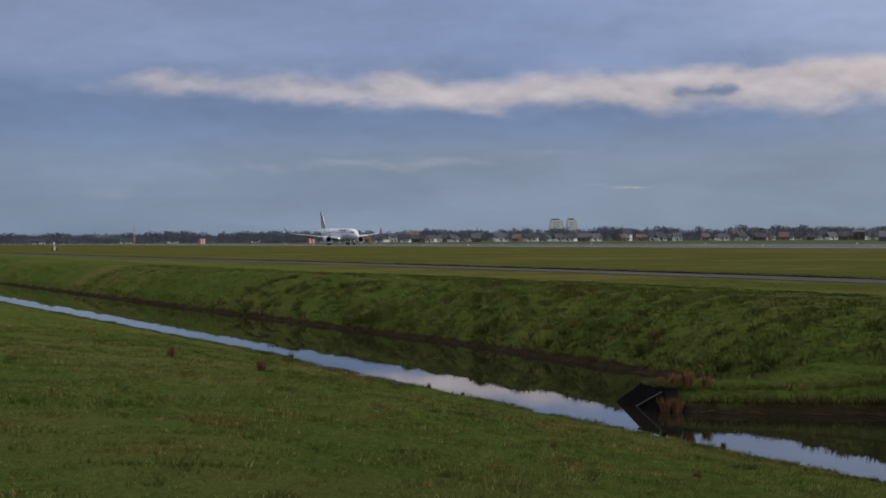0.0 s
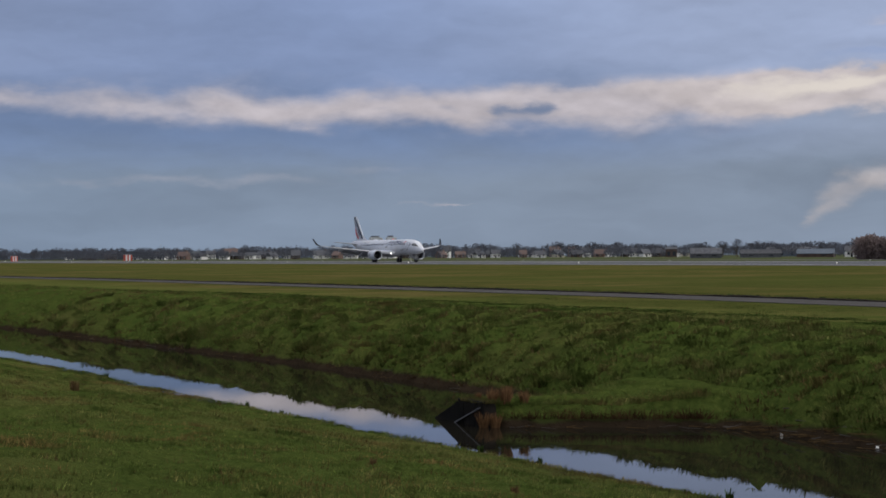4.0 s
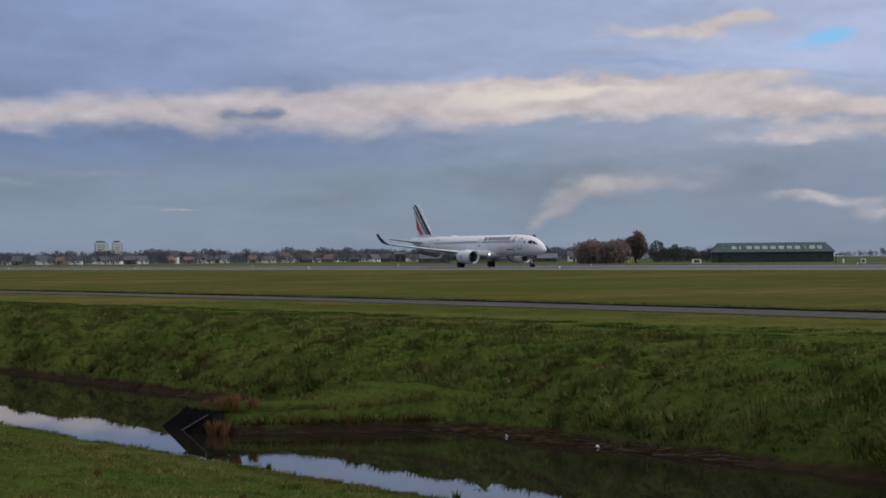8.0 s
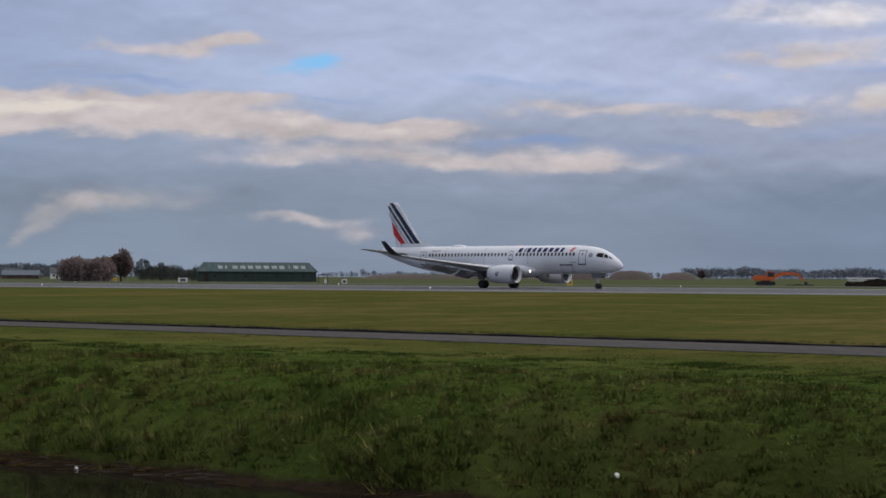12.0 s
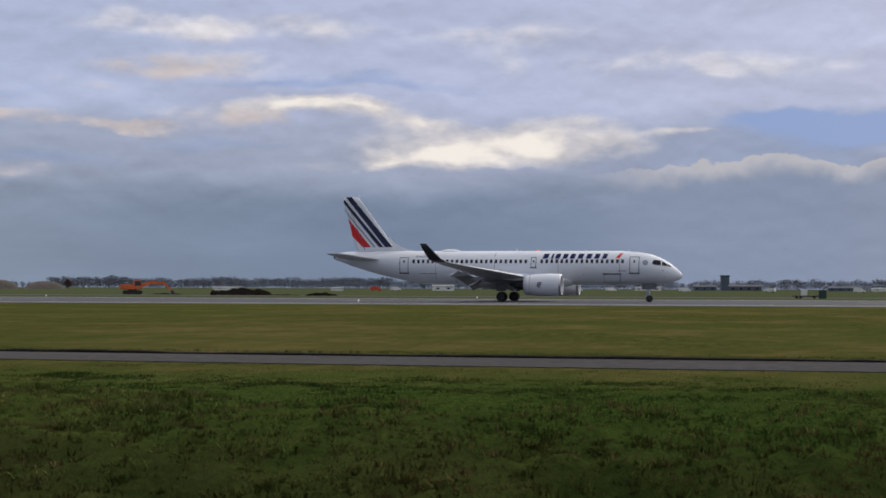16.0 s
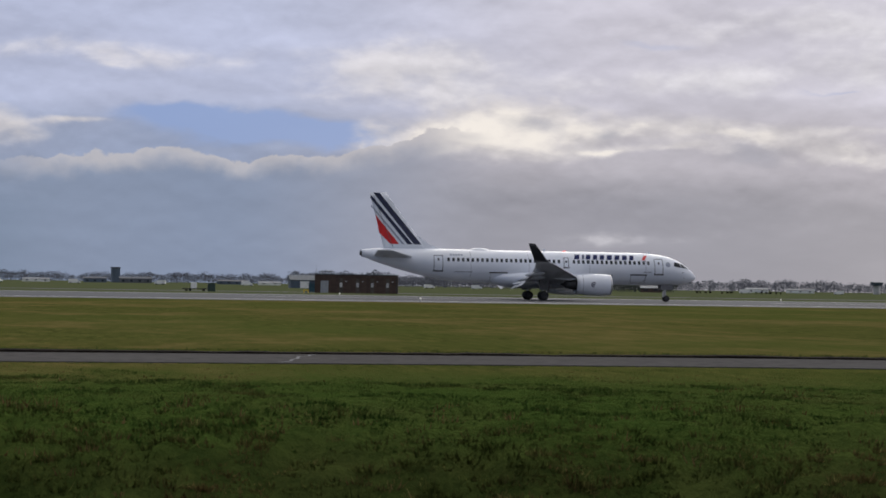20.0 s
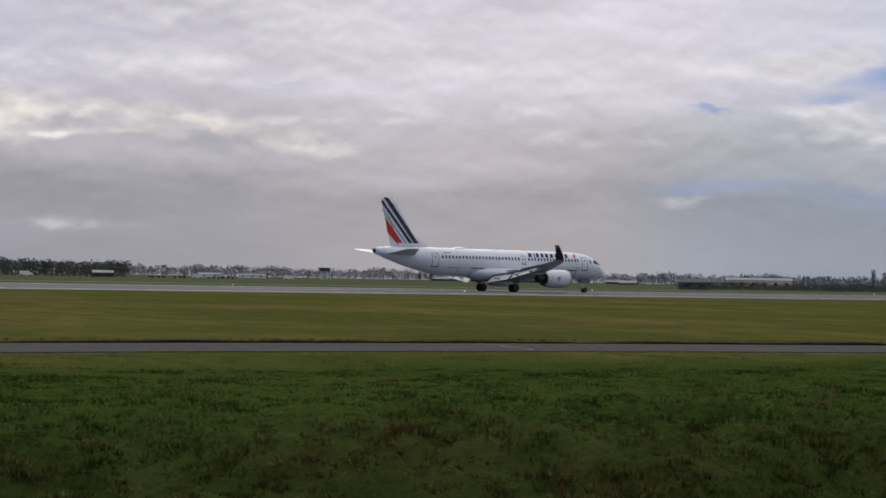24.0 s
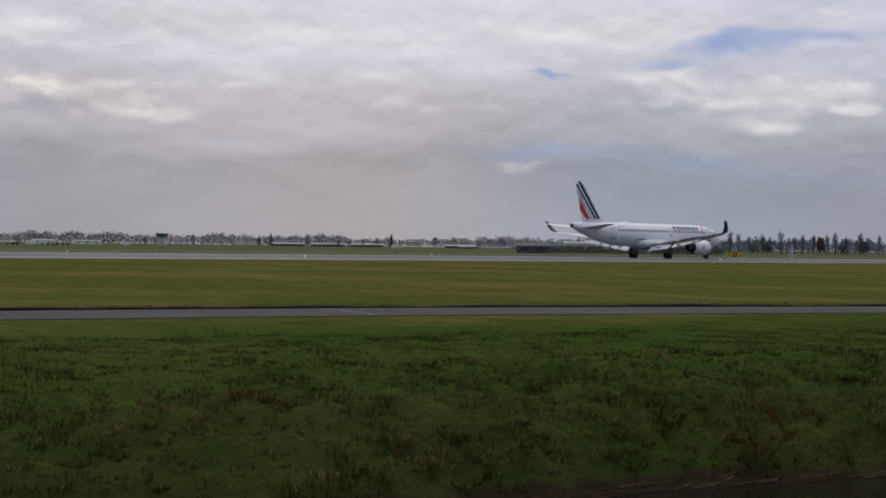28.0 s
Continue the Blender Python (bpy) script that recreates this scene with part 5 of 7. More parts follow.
def tree_meshes(seed, kind, h):
    """Trunk, limbs and crown meshes of one tree of height h."""
    rnd = seeded(seed)
    bare = kind == "bare"
    trunk = bmesh.new()
    top = h * (0.62 if kind != "poplar" else 0.85)
    pts = [Vector((0, 0, -0.1))]
    for k in range(1, 5):
        pts.append(Vector((rnd.uniform(-0.03, 0.03) * h, rnd.uniform(-0.03, 0.03) * h, top * k / 4)))
    for k, (a, b) in enumerate(zip(pts, pts[1:])):
        r = h * 0.028
        bm_tube(a, b, r * (1 - 0.2 * k), r * (0.8 - 0.2 * k) + 0.01, 7, trunk)
    limbs = bmesh.new()
    for k in range(9):
        z = h * rnd.uniform(0.2, 0.6)
        a = rnd.uniform(0, 6.28)
        reach = h * rnd.uniform(0.18, 0.34) * (0.4 if kind == "poplar" else 1)
        p, q = Vector((0, 0, z)), Vector((reach * math.cos(a), reach * math.sin(a), z + h * rnd.uniform(0.15, 0.32)))
        bm_tube(p, q, h * 0.011, h * 0.004, 5, limbs)
    lists = ([], [])
    if kind == "bare":
        leaf_cloud(rnd, 620, h * 0.3, h * 0.3, h * 0.34, h * 0.62, (h * 0.075, h * 0.0065), 0.6, lists)
    elif kind == "poplar":
        leaf_cloud(rnd, 420, h * 0.14, h * 0.14, h * 0.42, h * 0.56, (h * 0.08, h * 0.006), 1.4, lists)
    elif kind == "russet":
        leaf_cloud(rnd, 5200, h * 0.34, h * 0.3, h * 0.46, h * 0.52, (h * 0.05, h * 0.018), 0.3, lists)
    elif kind == "bush":
        leaf_cloud(rnd, 900, h * 0.62, h * 0.5, h * 0.5, h * 0.5, (h * 0.09, h * 0.025), 0.3, lists)
    else:
        for lv in range(7):
            f = lv / 6
            leaf_cloud(rnd, 120, h * 0.3 * (1.05 - f), h * 0.3 * (1.05 - f), h * 0.1, h * (0.14 + 0.8 * f), (h * 0.06, h * 0.018), 0.0, lists)
    crown = bpy.data.meshes.new("crown")
    crown.from_pydata([tuple(v) for v in lists[0]], [], lists[1])
    return mesh_of("trunk", trunk, BARK), mesh_of("limbs", limbs, BARK), crown


TREE_LABELS = {"bare": "bare winter tree with fine grey-brown twigs", "poplar": "tall slim bare poplar in a row", "russet": "big round tree with dense russet winter crown",
               "bush": "dark dense bush at the field's edge", "fir": "dark green pointed conifer"}
CROWNS = {"bare": HAZYTWIG, "poplar": HAZYTWIG, "russet": RUSSET, "bush": EVERGREEN, "fir": EVERGREEN}
TREE_STOCK = {}


def tree(az, dist, h, kind, seed=0, sx=1.0):
    key = (kind, seed % 3)
    if key not in TREE_STOCK:
        t, l, c = tree_meshes(seed % 3 + 11 * len(kind), kind, 10.0)
        c.materials.append(CROWNS[kind])
        TREE_STOCK[key] = (t, l, c)
    t, l, c = TREE_STOCK[key]
    trunk_ob = new("tree")
    tagged(trunk_ob, TREE_LABELS[kind], "tree" if kind != "bush" else "bush", kind + " trees")
    for nm, me in (("trunk", t), ("limb", l), ("crown", c)):
        o = new(nm, me)
        o.parent = trunk_ob
    m = polar(az, dist, (seed * 67) % 360)
    trunk_ob.matrix_basis = m @ Matrix.Diagonal((h / 10 * sx, h / 10 * sx, h / 10, 1))
    return trunk_ob


def wood(name, az0, az1, d0, d1, n, h0, h1, mat, label, seed, thick=1.0):
    """A far belt of trees as one mass: trunks and small clumps, uneven along its top."""
    rnd = seeded(seed)
    verts, faces = [], []
    for k in range(n):
        az = az0 + (az1 - az0) * (k + rnd.random()) / n
        d = rnd.uniform(d0, d1)
        swell = 0.65 + 0.5 * noise.noise((az * 1.3, seed, 0.5)) + 0.3 * noise.noise((az * 4.1, seed, 2.5))
        h = (h0 + (h1 - h0) * max(0, min(1, swell + rnd.uniform(-0.15, 0.25))))
        o = polar(az, d)
        lists = ([], [])
        leaf_cloud(rnd, 150, h * 0.42 * thick, h * 0.3, h * 0.5, h * 0.5, (h * 0.085, h * 0.036), 0.05, lists)
        i = len(verts)
        verts += [tuple(o @ v) for v in lists[0]]
        faces += [tuple(j + i for j in f) for f in lists[1]]
        i = len(verts)
        w = h * 0.03
        for p in ((-w, 0, 0), (w, 0, 0), (w * 0.4, 0, h * 0.7), (-w * 0.4, 0, h * 0.7)):
            verts.append(tuple(o @ Vector(p)))
        faces.append((i, i + 1, i + 2, i + 3))
    me = bpy.data.meshes.new(name)
    me.from_pydata(verts, [], faces)
    me.materials.append(mat)
    tagged(new(name, me), label, "trees", kind="stuff")


def woods():
    bare = "far belt of bare winter trees on the horizon"
    wood("far_wood", -86, -66, 1600, 2000, 380, 8, 15, HAZYTWIG, bare, 3)
    wood("far_wood", -66, -46, 1500, 1900, 380, 8, 16, HAZYTWIG, bare, 4)
    wood("garden_trees", -76, -52, 1180, 1460, 210, 5, 10.5, HAZYTWIG, "bare garden trees between the houses", 5)
    wood("garden_trees", -72, -52, 1100, 1170, 60, 2.5, 7.0, HAZYTWIG, "bare garden trees and shrubs before the houses", 25)
    wood("garden_trees", -84, -71, 1050, 1250, 150, 3.0, 7.0, HAZYTWIG, "bare shrubs along the far field's edge", 26)
    wood("far_wood", -38, -24, 2400, 2800, 130, 6, 12, HAZYTWIG, bare, 6)
    wood("far_wood", -25, -13, 1900, 2400, 200, 11, 17.5, HAZYTWIG, bare, 7, 1.4)
    wood("far_wood", -13, 5, 1900, 2500, 240, 8, 15.5, HAZYTWIG, bare, 8, 1.3)
    wood("far_wood", 5, 14, 1150, 1500, 150, 8, 13, HAZYTWIG, bare, 9, 1.2)
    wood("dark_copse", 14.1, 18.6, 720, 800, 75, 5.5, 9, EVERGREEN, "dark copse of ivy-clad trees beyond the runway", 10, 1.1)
    wood("far_wood", 18.5, 40, 1800, 2400, 260, 8, 16.5, HAZYTWIG, bare, 11, 1.2)
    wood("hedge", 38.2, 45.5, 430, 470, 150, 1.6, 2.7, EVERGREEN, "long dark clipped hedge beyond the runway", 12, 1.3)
    wood("far_wood", 40, 54, 900, 1100, 190, 5, 10, HAZYTWIG, bare, 13, 1.2)
    wood("hedge", -47.0, -45.4, 400, 412, 70, 5.2, 6.8, RUSSET, "tall russet hedge beside the farm", 14, 0.9)
    wood("hedge", -44.4, -42.0, 500, 530, 60, 3.6, 5.4, EVERGREEN, "dark shelter hedge beside the barn", 15, 1.0)
    wood("far_wood", -50, -43, 820, 900, 60, 4, 8, HAZYTWIG, bare, 16, 1.2)


def single_trees():
    tree(-44.98, 410, 8.9, "russet", 0, 1.3)
    tree(-44.2, 440, 6.4, "bush", 0, 0.8)
    tree(-43.6, 450, 5.6, "bush", 1, 0.7)
    tree(-45.9, 405, 6.6, "russet", 1, 1.25)
    tree(-46.5, 408, 6.0, "russet", 2, 1.2)
    tree(-24.4, 1250, 8.3, "russet", 2, 1.4)
    for i, (az, h) in enumerate(((28.98, 9.5), (29.4, 11), (31.8, 7), (33.7, 11.5))):
        tree(az, 1400, h, "fir", i)
    for i, (az, h) in enumerate(((30.7, 11), (32.2, 9), (32.7, 8), (33.2, 10), (34.1, 8.5), (35.3, 12), (36.8, 8), (37.7, 9), (25.0, 8), (27.2, 8))):
        tree(az, 1500, h, "bare", i)
    az = 44.9
    k = 0
    while az < 52.5:
        tree(az, 860 + 40 * math.sin(az * 3), 11.3 + 1.5 * math.sin(az * 7.3), "poplar", k)
        az += 0.37 + 0.12 * math.sin(k * 2.1)
        k += 1
    for i, (az, h) in enumerate(((46.5, 5), (47.0, 6), (48.85, 9.5), (49.6, 5.5), (50.3, 7.5), (51.6, 6.5), (52.4, 7))):
        tree(az, 840, h, "bush" if h < 8 else "russet", i, 0.9)
    for i, az in enumerate((-61.1, -56.2, -68.6, -75.9, -63.6, -58.9, -53.3, -72.9)):
        tree(az, 1290, 9.5 + (i % 3) * 1.6, "bare", i, 1.15)
    for i, (az, h) in enumerate(((-36.9, 9), (-36.5, 12), (-36.1, 10), (-35.2, 9), (-34.6, 8), (-34.0, 9))):
        tree(az, 1900, h, "bare", i)
    for i, (az, h) in enumerate(((-52.4, 8), (-51.6, 9), (-51.1, 10), (-49.6, 7), (-48.2, 7.5))):
        tree(az, 800, h, "bare", i, 1.1)


ROOFPAINT = material("worn_roof_paint", [(0.13, 0.16, 0.165), (0.42, 0.44, 0.44)], 0.8, scale=2.5, detail=8, flat=True)


def green_barn():
    w, d, h, r = 30.5, 12.0, 2.7, 2.4
    ob = tagged(new("barn"), "long dark green timber barn with pale marks on its roof", "barn")
    ob.matrix_basis = polar(-40.27, 425, 3)
    wall = part("wall", bm_box((-w / 2, -d / 2, 0), (w / 2, d / 2, h)), SOIL, ob)
    n = 76
    bd = bm_box((-0.19, -0.05, 0.0), (0.19, 0.0, h))
    me = mesh_of("board", bd, BARNGREEN)
    for i in range(n):
        o = new("board", me)
        o.parent = wall
        o.location = (-w / 2 + w * (i + 0.5) / n, -d / 2 - 0.004 - 0.02 * (i % 2), 0)
    for s in (-1, 1):
        part("end_wall", bm_box((s * w / 2 - (0.1 if s < 0 else -0.002), -d / 2, 0), (s * w / 2 + (0.1 if s > 0 else -0.002), d / 2, h)), BARNGREEN, ob)
    rf = part("roof", gable(w, d, h, r, 1.9, 0.5), BARNROOF, ob, "weathered dark green sheet roof")
    # the advertisement on the roof slope as plain pale bars
    slope = math.atan2(r, d / 2 + 0.5)
    x = -10.2
    for k, (bw, gap) in enumerate(((1.4, 0.5), (0.5, 1.4), (1.5, 0.5), (1.5, 0.5), (1.5, 0.5), (1.6, 0.5), (1.6, 0.5), (1.5, 0.5), (1.5, 1.0), (0.3, 0.9), (1.5, 0.5), (1.3, 0.5))):
        bm = bmesh.new()
        q = []
        for u, v in ((0, 0.1), (0.9, 0.1), (0.9, 0.9), (0, 0.9)):
            s = 1.6 + 3.0 * v
            q.append((x + bw * u, -d / 2 - 0.5 + s * math.cos(slope), h + s * math.sin(slope) + 0.03))
        bm.faces.new([bm.verts.new(p) for p in q])
        part("roof_bar", bm, ROOFPAINT, rf, "worn pale paint bar")
        x += bw + gap
    for i, x in enumerate((-11, -3, 5, 12)):
        part("window", bm_box((x - 0.35, -d / 2 - 0.09, 1.2), (x + 0.35, -d / 2 - 0.06, 1.8)), GLASSDARK, ob)
    part("door", bm_box((-13.8, -d / 2 - 0.09, 0), (-12.6, -d / 2 - 0.06, 2.1)), SOIL, ob)


def service_shed():
    """Flat brick plant building with a row of louvred doors and pipes on its roof."""
    w, d, h = 13.4, 6.0, 2.95
    ob = tagged(new("service_building"), "low dark brown brick plant building with grey doors and roof pipes", "building")
    ob.matrix_basis = polar(7.31, 265, -2)
    wall = part("wall", bm_box((-w / 2, -d / 2, 0), (w / 2, d / 2, h)), SOIL, ob)
    course = mesh_of("brick_panel", bm_box((-0.42, -0.04, 0.0), (0.42, 0.0, 0.36)), DARKBRICK)
    for j in range(8):
        for i in range(16):
            o = new("brick_panel", course)
            o.parent = wall
            o.location = (-w / 2 + w * (i + 0.5) / 16, -d / 2 - 0.003 - 0.006 * ((i + j) % 2), 0.005 + j * 0.368)
    for s in (-1, 1):
        part("end_wall", bm_box((s * w / 2 - 0.1 if s < 0 else w / 2 + 0.002, -d / 2, 0), (-w / 2 - 0.002 if s < 0 else w / 2 + 0.1, d / 2, h)), DARKBRICK, ob)
    part("roof", bm_box((-w / 2 - 0.15, -d / 2 - 0.15, h + 0.002), (w / 2 + 0.15, d / 2 + 0.15, h + 0.14)), SLATE, ob)
    for x, dw, m in ((-5.2, 1.3, STEEL), (-2.5, 0.6, CONCRETE), (0.2, 0.6, CONCRETE), (2.6, 0.6, CONCRETE), (5.1, 0.6, CONCRETE)):
        door = part("door", bm_box((x - dw / 2, -d / 2 - 0.09, 0.02), (x + dw / 2, -d / 2 - 0.055, 2.0 if dw > 1 else 2.4)), STEEL if dw > 1 else BARK, ob)
        part("louvre", bm_box((x - dw * 0.35, -d / 2 - 0.12, 1.0), (x + dw * 0.35, -d / 2 - 0.092, 1.7)), m, door)
        if dw < 1:
            part("wall_lamp", bm_box((x + 0.7, -d / 2 - 0.2, 1.85), (x + 0.95, -d / 2 - 0.06, 2.0)), CONCRETE, ob)
    for x in (-5.9, -5.0, -4.4):
        pipe = bm_tube((x, -1, h + 0.1), (x, -1, h + 0.75), 0.09, 0.09, 8)
        bm_tube((x, -1, h + 0.72), (x + 0.45, -1, h + 0.6), 0.09, 0.09, 8, pipe)
        part("roof_pipe", pipe, STEEL, ob)
    part("roof_rail", bm_tube((-6.3, -2.6, h + 0.55), (-3.6, -2.6, h + 0.55), 0.04, 0.04, 6), DARKMETAL, ob)
    part("downpipe", bm_tube((6.6, -d / 2 - 0.1, 0), (6.6, -d / 2 - 0.1, h), 0.06, 0.06, 6), DARKMETAL, ob)
    part("aerial", bm_tube((-6.6, -2, h), (-6.6, -2, h + 1.6), 0.03, 0.02, 6), STEEL, ob)
    c = tagged(new("container"), "teal storage container beside the plant building", "container")
    c.matrix_basis = polar(5.7, 268, -2)
    part("body", bm_box((-0.5, -1, 0.1), (0.5, 1, 1.45), 0.03), TEAL, c)
    part("lid", bm_box((-0.55, -1.05, 1.452), (0.55, 1.05, 1.55), 0.02), TEAL, c)
    y = tagged(new("bollard_barrier"), "low yellow barrier beside the container", "barrier")
    y.matrix_basis = polar(5.5, 258, 0)
    part("rail", bm_box((-0.45, -0.05, 0.35), (0.45, 0.05, 0.5), 0.01), YELLOW, y)
    for x in (-0.35, 0.35):
        part("post", bm_box((x - 0.06, -0.06, 0), (x + 0.06, 0.06, 0.35)), YELLOW, y)
    g = tagged(new("workshop"), "grey gabled workshop behind the plant building", "building")
    g.matrix_basis = polar(5.4, 520, 6)
    part("wall", gable_walls(9, 8, 2.6, 1.6), BLUESHEET, g)
    part("roof", gable(9, 8, 2.6, 1.6), GREYROOF, g)
    part("door", bm_box((-1.5, -4.08, 0), (1.5, -4.0, 2.2)), WHITEWALL, g)


def excavator():
    ob = tagged(new("excavator"), "orange tracked excavator with its arm stretched out low", "excavator")
    ob.matrix_basis = polar(-22.2, 318, 4)
    for s in (-1, 1):
        tr = bmesh.new()
        rings = []
        for y in (s * 1.1 - 0.28, s * 1.1 + 0.28):
            rings.append([(x, y, z) for x, z in ((-1.6, 0.05), (1.6, 0.05), (1.9, 0.4), (1.6, 0.78), (-1.6, 0.78), (-1.9, 0.4))])
        part("track", bm_loft(rings, bm=tr), TYRE, ob)
    part("turntable", bm_tube((0, 0, 0.7), (0, 0, 0.98), 0.9, 0.9, 16), DARKMETAL, ob)
    part("engine_cover", bm_box((-2.0, -1.25, 0.98), (0.2, 1.25, 2.0), 0.12), ORANGE, ob)
    part("counterweight", bm_box((-2.45, -1.2, 0.98), (-1.99, 1.2, 1.85), 0.1), ORANGE, ob)
    cab = part("cab", bm_box((0.2, -1.25, 0.98), (1.6, -0.1, 2.75), 0.08), ORANGE, ob)
    part("cab_window", bm_box((0.35, -1.28, 1.7), (1.5, -1.24, 2.6)), GLASSDARK, cab)
    part("windscreen", bm_box((1.6, -1.15, 1.5), (1.63, -0.2, 2.6)), GLASSDARK, cab)

    def beam(name, p, q, w0, w1, parent, mat=ORANGE):
        p, q = Vector(p), Vector(q)
        n = Vector((-(q - p).z, 0, (q - p).x)).normalized()
        ring = lambda c, w: [c + n * w + Vector((0, e, 0)) for e in (-0.2, 0.2)] + [c - n * w + Vector((0, e, 0)) for e in (0.2, -0.2)]
        return part(name, bm_loft([ring(p, w0), ring(q, w1)]), mat, parent)

    boom = beam("boom", (0.9, 0.4, 1.4), (3.4, 0.4, 2.35), 0.3, 0.3, ob)
    beam("boom_front", (3.4, 0.4, 2.35), (6.1, 0.4, 2.3), 0.3, 0.2, boom)
    beam("stick", (5.9, 0.4, 2.45), (7.6, 0.4, 0.75), 0.24, 0.14, boom)
    part("ram", bm_tube((1.5, 0.4, 1.0), (3.3, 0.4, 2.0), 0.08, 0.08, 8), STEEL, boom)
    bm = bm_loft([[(7.5, y, 0.9), (8.1, y, 0.6), (7.9, y, 0.05), (7.3, y, 0.1)] for y in (-0.2, 1.0)])
    part("bucket", bm, DARKMETAL, ob, "dark steel digging bucket")


def earth_heap(az, dist, w, d, h, seed, mat=EARTH, lumpy=1.0, name="earth_heap", label="heap of dark dug earth beside the runway", cat="earth heap"):
    bm, n, m = bmesh.new(), 26, 12
    grid = []
    for j in range(m + 1):
        row = []
        for i in range(n + 1):
            u, v = 2 * i / n - 1, 2 * j / m - 1
            e = max(0.0, 1 - abs(u) ** (2 if lumpy > 0.5 else 3)) ** (0.4 if lumpy > 0.5 else 0.7) * max(0.0, 1 - v * v)
            z = h * e * (0.75 + lumpy * 0.6 * noise.noise((u * 2.6 + seed, v * 1.5, seed)) + lumpy * 0.25 * noise.noise((u * 8 + seed, v * 4, 1)))
            row.append(bm.verts.new((u * w / 2, v * d / 2, max(0, z) - 0.03)))
        grid.append(row)
    for j in range(m):
        for i in range(n):
            bm.faces.new((grid[j][i], grid[j][i + 1], grid[j + 1][i + 1], grid[j + 1][i]))
    ob = part(name, bm, mat)
    ob.matrix_basis = polar(az, dist)
    tagged(ob, label, cat)


def heaps_and_mounds():
    earth_heap(-19.25, 300, 2.6, 2.2, 1.2, 1)
    earth_heap(-18.3, 300, 10.5, 4.5, 1.4, 2)
    earth_heap(-15.55, 284, 5.6, 2.6, 0.7, 3)
    earth_heap(-16.9, 292, 6.0, 1.6, 0.25, 4)
    earth_heap(-21.0, 330, 6.0, 1.6, 0.3, 5)
    lab = "broad brown grassed mound on the horizon"
    for i, (a0, a1, h) in enumerate(((-36.0, -33.0, 3.4), (-33.4, -30.4, 3.8), (-30.15, -29.1, 5.2), (-29.05, -28.1, 5.7), (-27.5, -26.3, 6.2), (-25.7, -24.7, 5.0))):
        earth_heap((a0 + a1) / 2, 1050, radians(a1 - a0) * 1050 * 1.4, 26, h * 1.3, 7 + i, BROWNEARTH, 0.12, "mound", lab, "mound")


def yellow_sign(az, dist, w, h, n, label):
    ob = tagged(new("taxiway_sign"), label, "sign")
    ob.matrix_basis = polar(az, dist, 0)
    for k in range(n):
        x = (k - (n - 1) / 2) * (w + 0.15)
        dark = n > 1 and k == 1
        b = part("sign_box", bm_box((x - w / 2, -0.14, 0.3), (x + w / 2, 0.14, 0.3 + h), 0.03), TYRE if dark else YELLOW, ob)
        part("sign_bar", bm_box((x - w * 0.25, -0.16, 0.3 + h * 0.3), (x + w * 0.25, -0.142, 0.3 + h * 0.7)), YELLOW if dark else TYRE, b)
        for s in (-1, 1):
            part("leg", bm_tube((x + s * w * 0.35, 0, 0), (x + s * w * 0.35, 0, 0.32), 0.04, 0.04, 6), STEEL, b)


def edge_light(x, y):
    ob = tagged(new("runway_light"), "small lit runway edge light on a short stem", "runway light", "runway edge lights")
    ob.location = (x, y, 0.018)
    part("stem", bm_tube((0, 0, 0), (0, 0, 0.22), 0.05, 0.04, 8), STEEL, ob)
    part("lamp", bm_tube((0, 0, 0.22), (0, 0, 0.34), 0.07, 0.055, 10), LIT, ob)
    return ob


def striped_hut(az, dist, w, h, label):
    ob = tagged(new("striped_hut"), label, "hut", "striped huts")
    ob.matrix_basis = polar(az, dist, 10)
    n = 5
    for k in range(n):
        part("wall_panel", bm_box((-w / 2 + w * k / n + 0.002, -1.2, 0), (-w / 2 + w * (k + 1) / n - 0.002, 1.2, h)), REDWHITE if k % 2 == 0 else WHITEWALL, ob)
    part("roof", bm_box((-w / 2 - 0.1, -1.3, h + 0.002), (w / 2 + 0.1, 1.3, h + 0.15)), CONCRETE, ob)


def mast(az, dist, h, label, red=False):
    ob = tagged(new("mast"), label, "mast", "masts")
    ob.matrix_basis = polar(az, dist)
    n = 6
    for k in range(n):
        part("section", bm_tube((0, 0, h * k / n), (0, 0, h * (k + 1) / n), 0.32 * (1 - 0.1 * k), 0.32 * (0.9 - 0.1 * k), 6), REDWHITE if red and k % 2 == 0 else STEEL, ob)
    for k in (2, 4):
        part("crossarm", bm_tube((-0.8, 0, h * k / n), (0.8, 0, h * k / n), 0.08, 0.08, 5), STEEL, ob)


def van(az, dist, mat, label, l=5.0, h=2.2, turn=0.0):
    ob = tagged(new("van"), label, "van", "parked vans")
    ob.matrix_basis = polar(az, dist, turn)
    prof = [(-l / 2, 0.35), (l / 2, 0.35), (l / 2, 1.0), (l / 2 - 0.8, 1.25), (l / 2 - 1.5, h), (-l / 2, h)]
    part("body", bm_loft([[(x, y, z) for x, z in prof] for y in (-0.95, 0.95)]), mat, ob)
    part("windscreen", bm_loft([[(l / 2 - 0.84, y, 1.27), (l / 2 - 1.45, y, h - 0.1), (l / 2 - 1.41, y, h - 0.1), (l / 2 - 0.8, y, 1.28)] for y in (-0.85, 0.85)]), GLASSDARK, ob)
    for x in (-l / 2 + 0.9, l / 2 - 0.9):
        for y in (-0.9, 0.9):
            w = part("wheel", bm_tube((x, y - 0.1, 0.33), (x, y + 0.1, 0.33), 0.33, 0.33, 12), TYRE, ob)


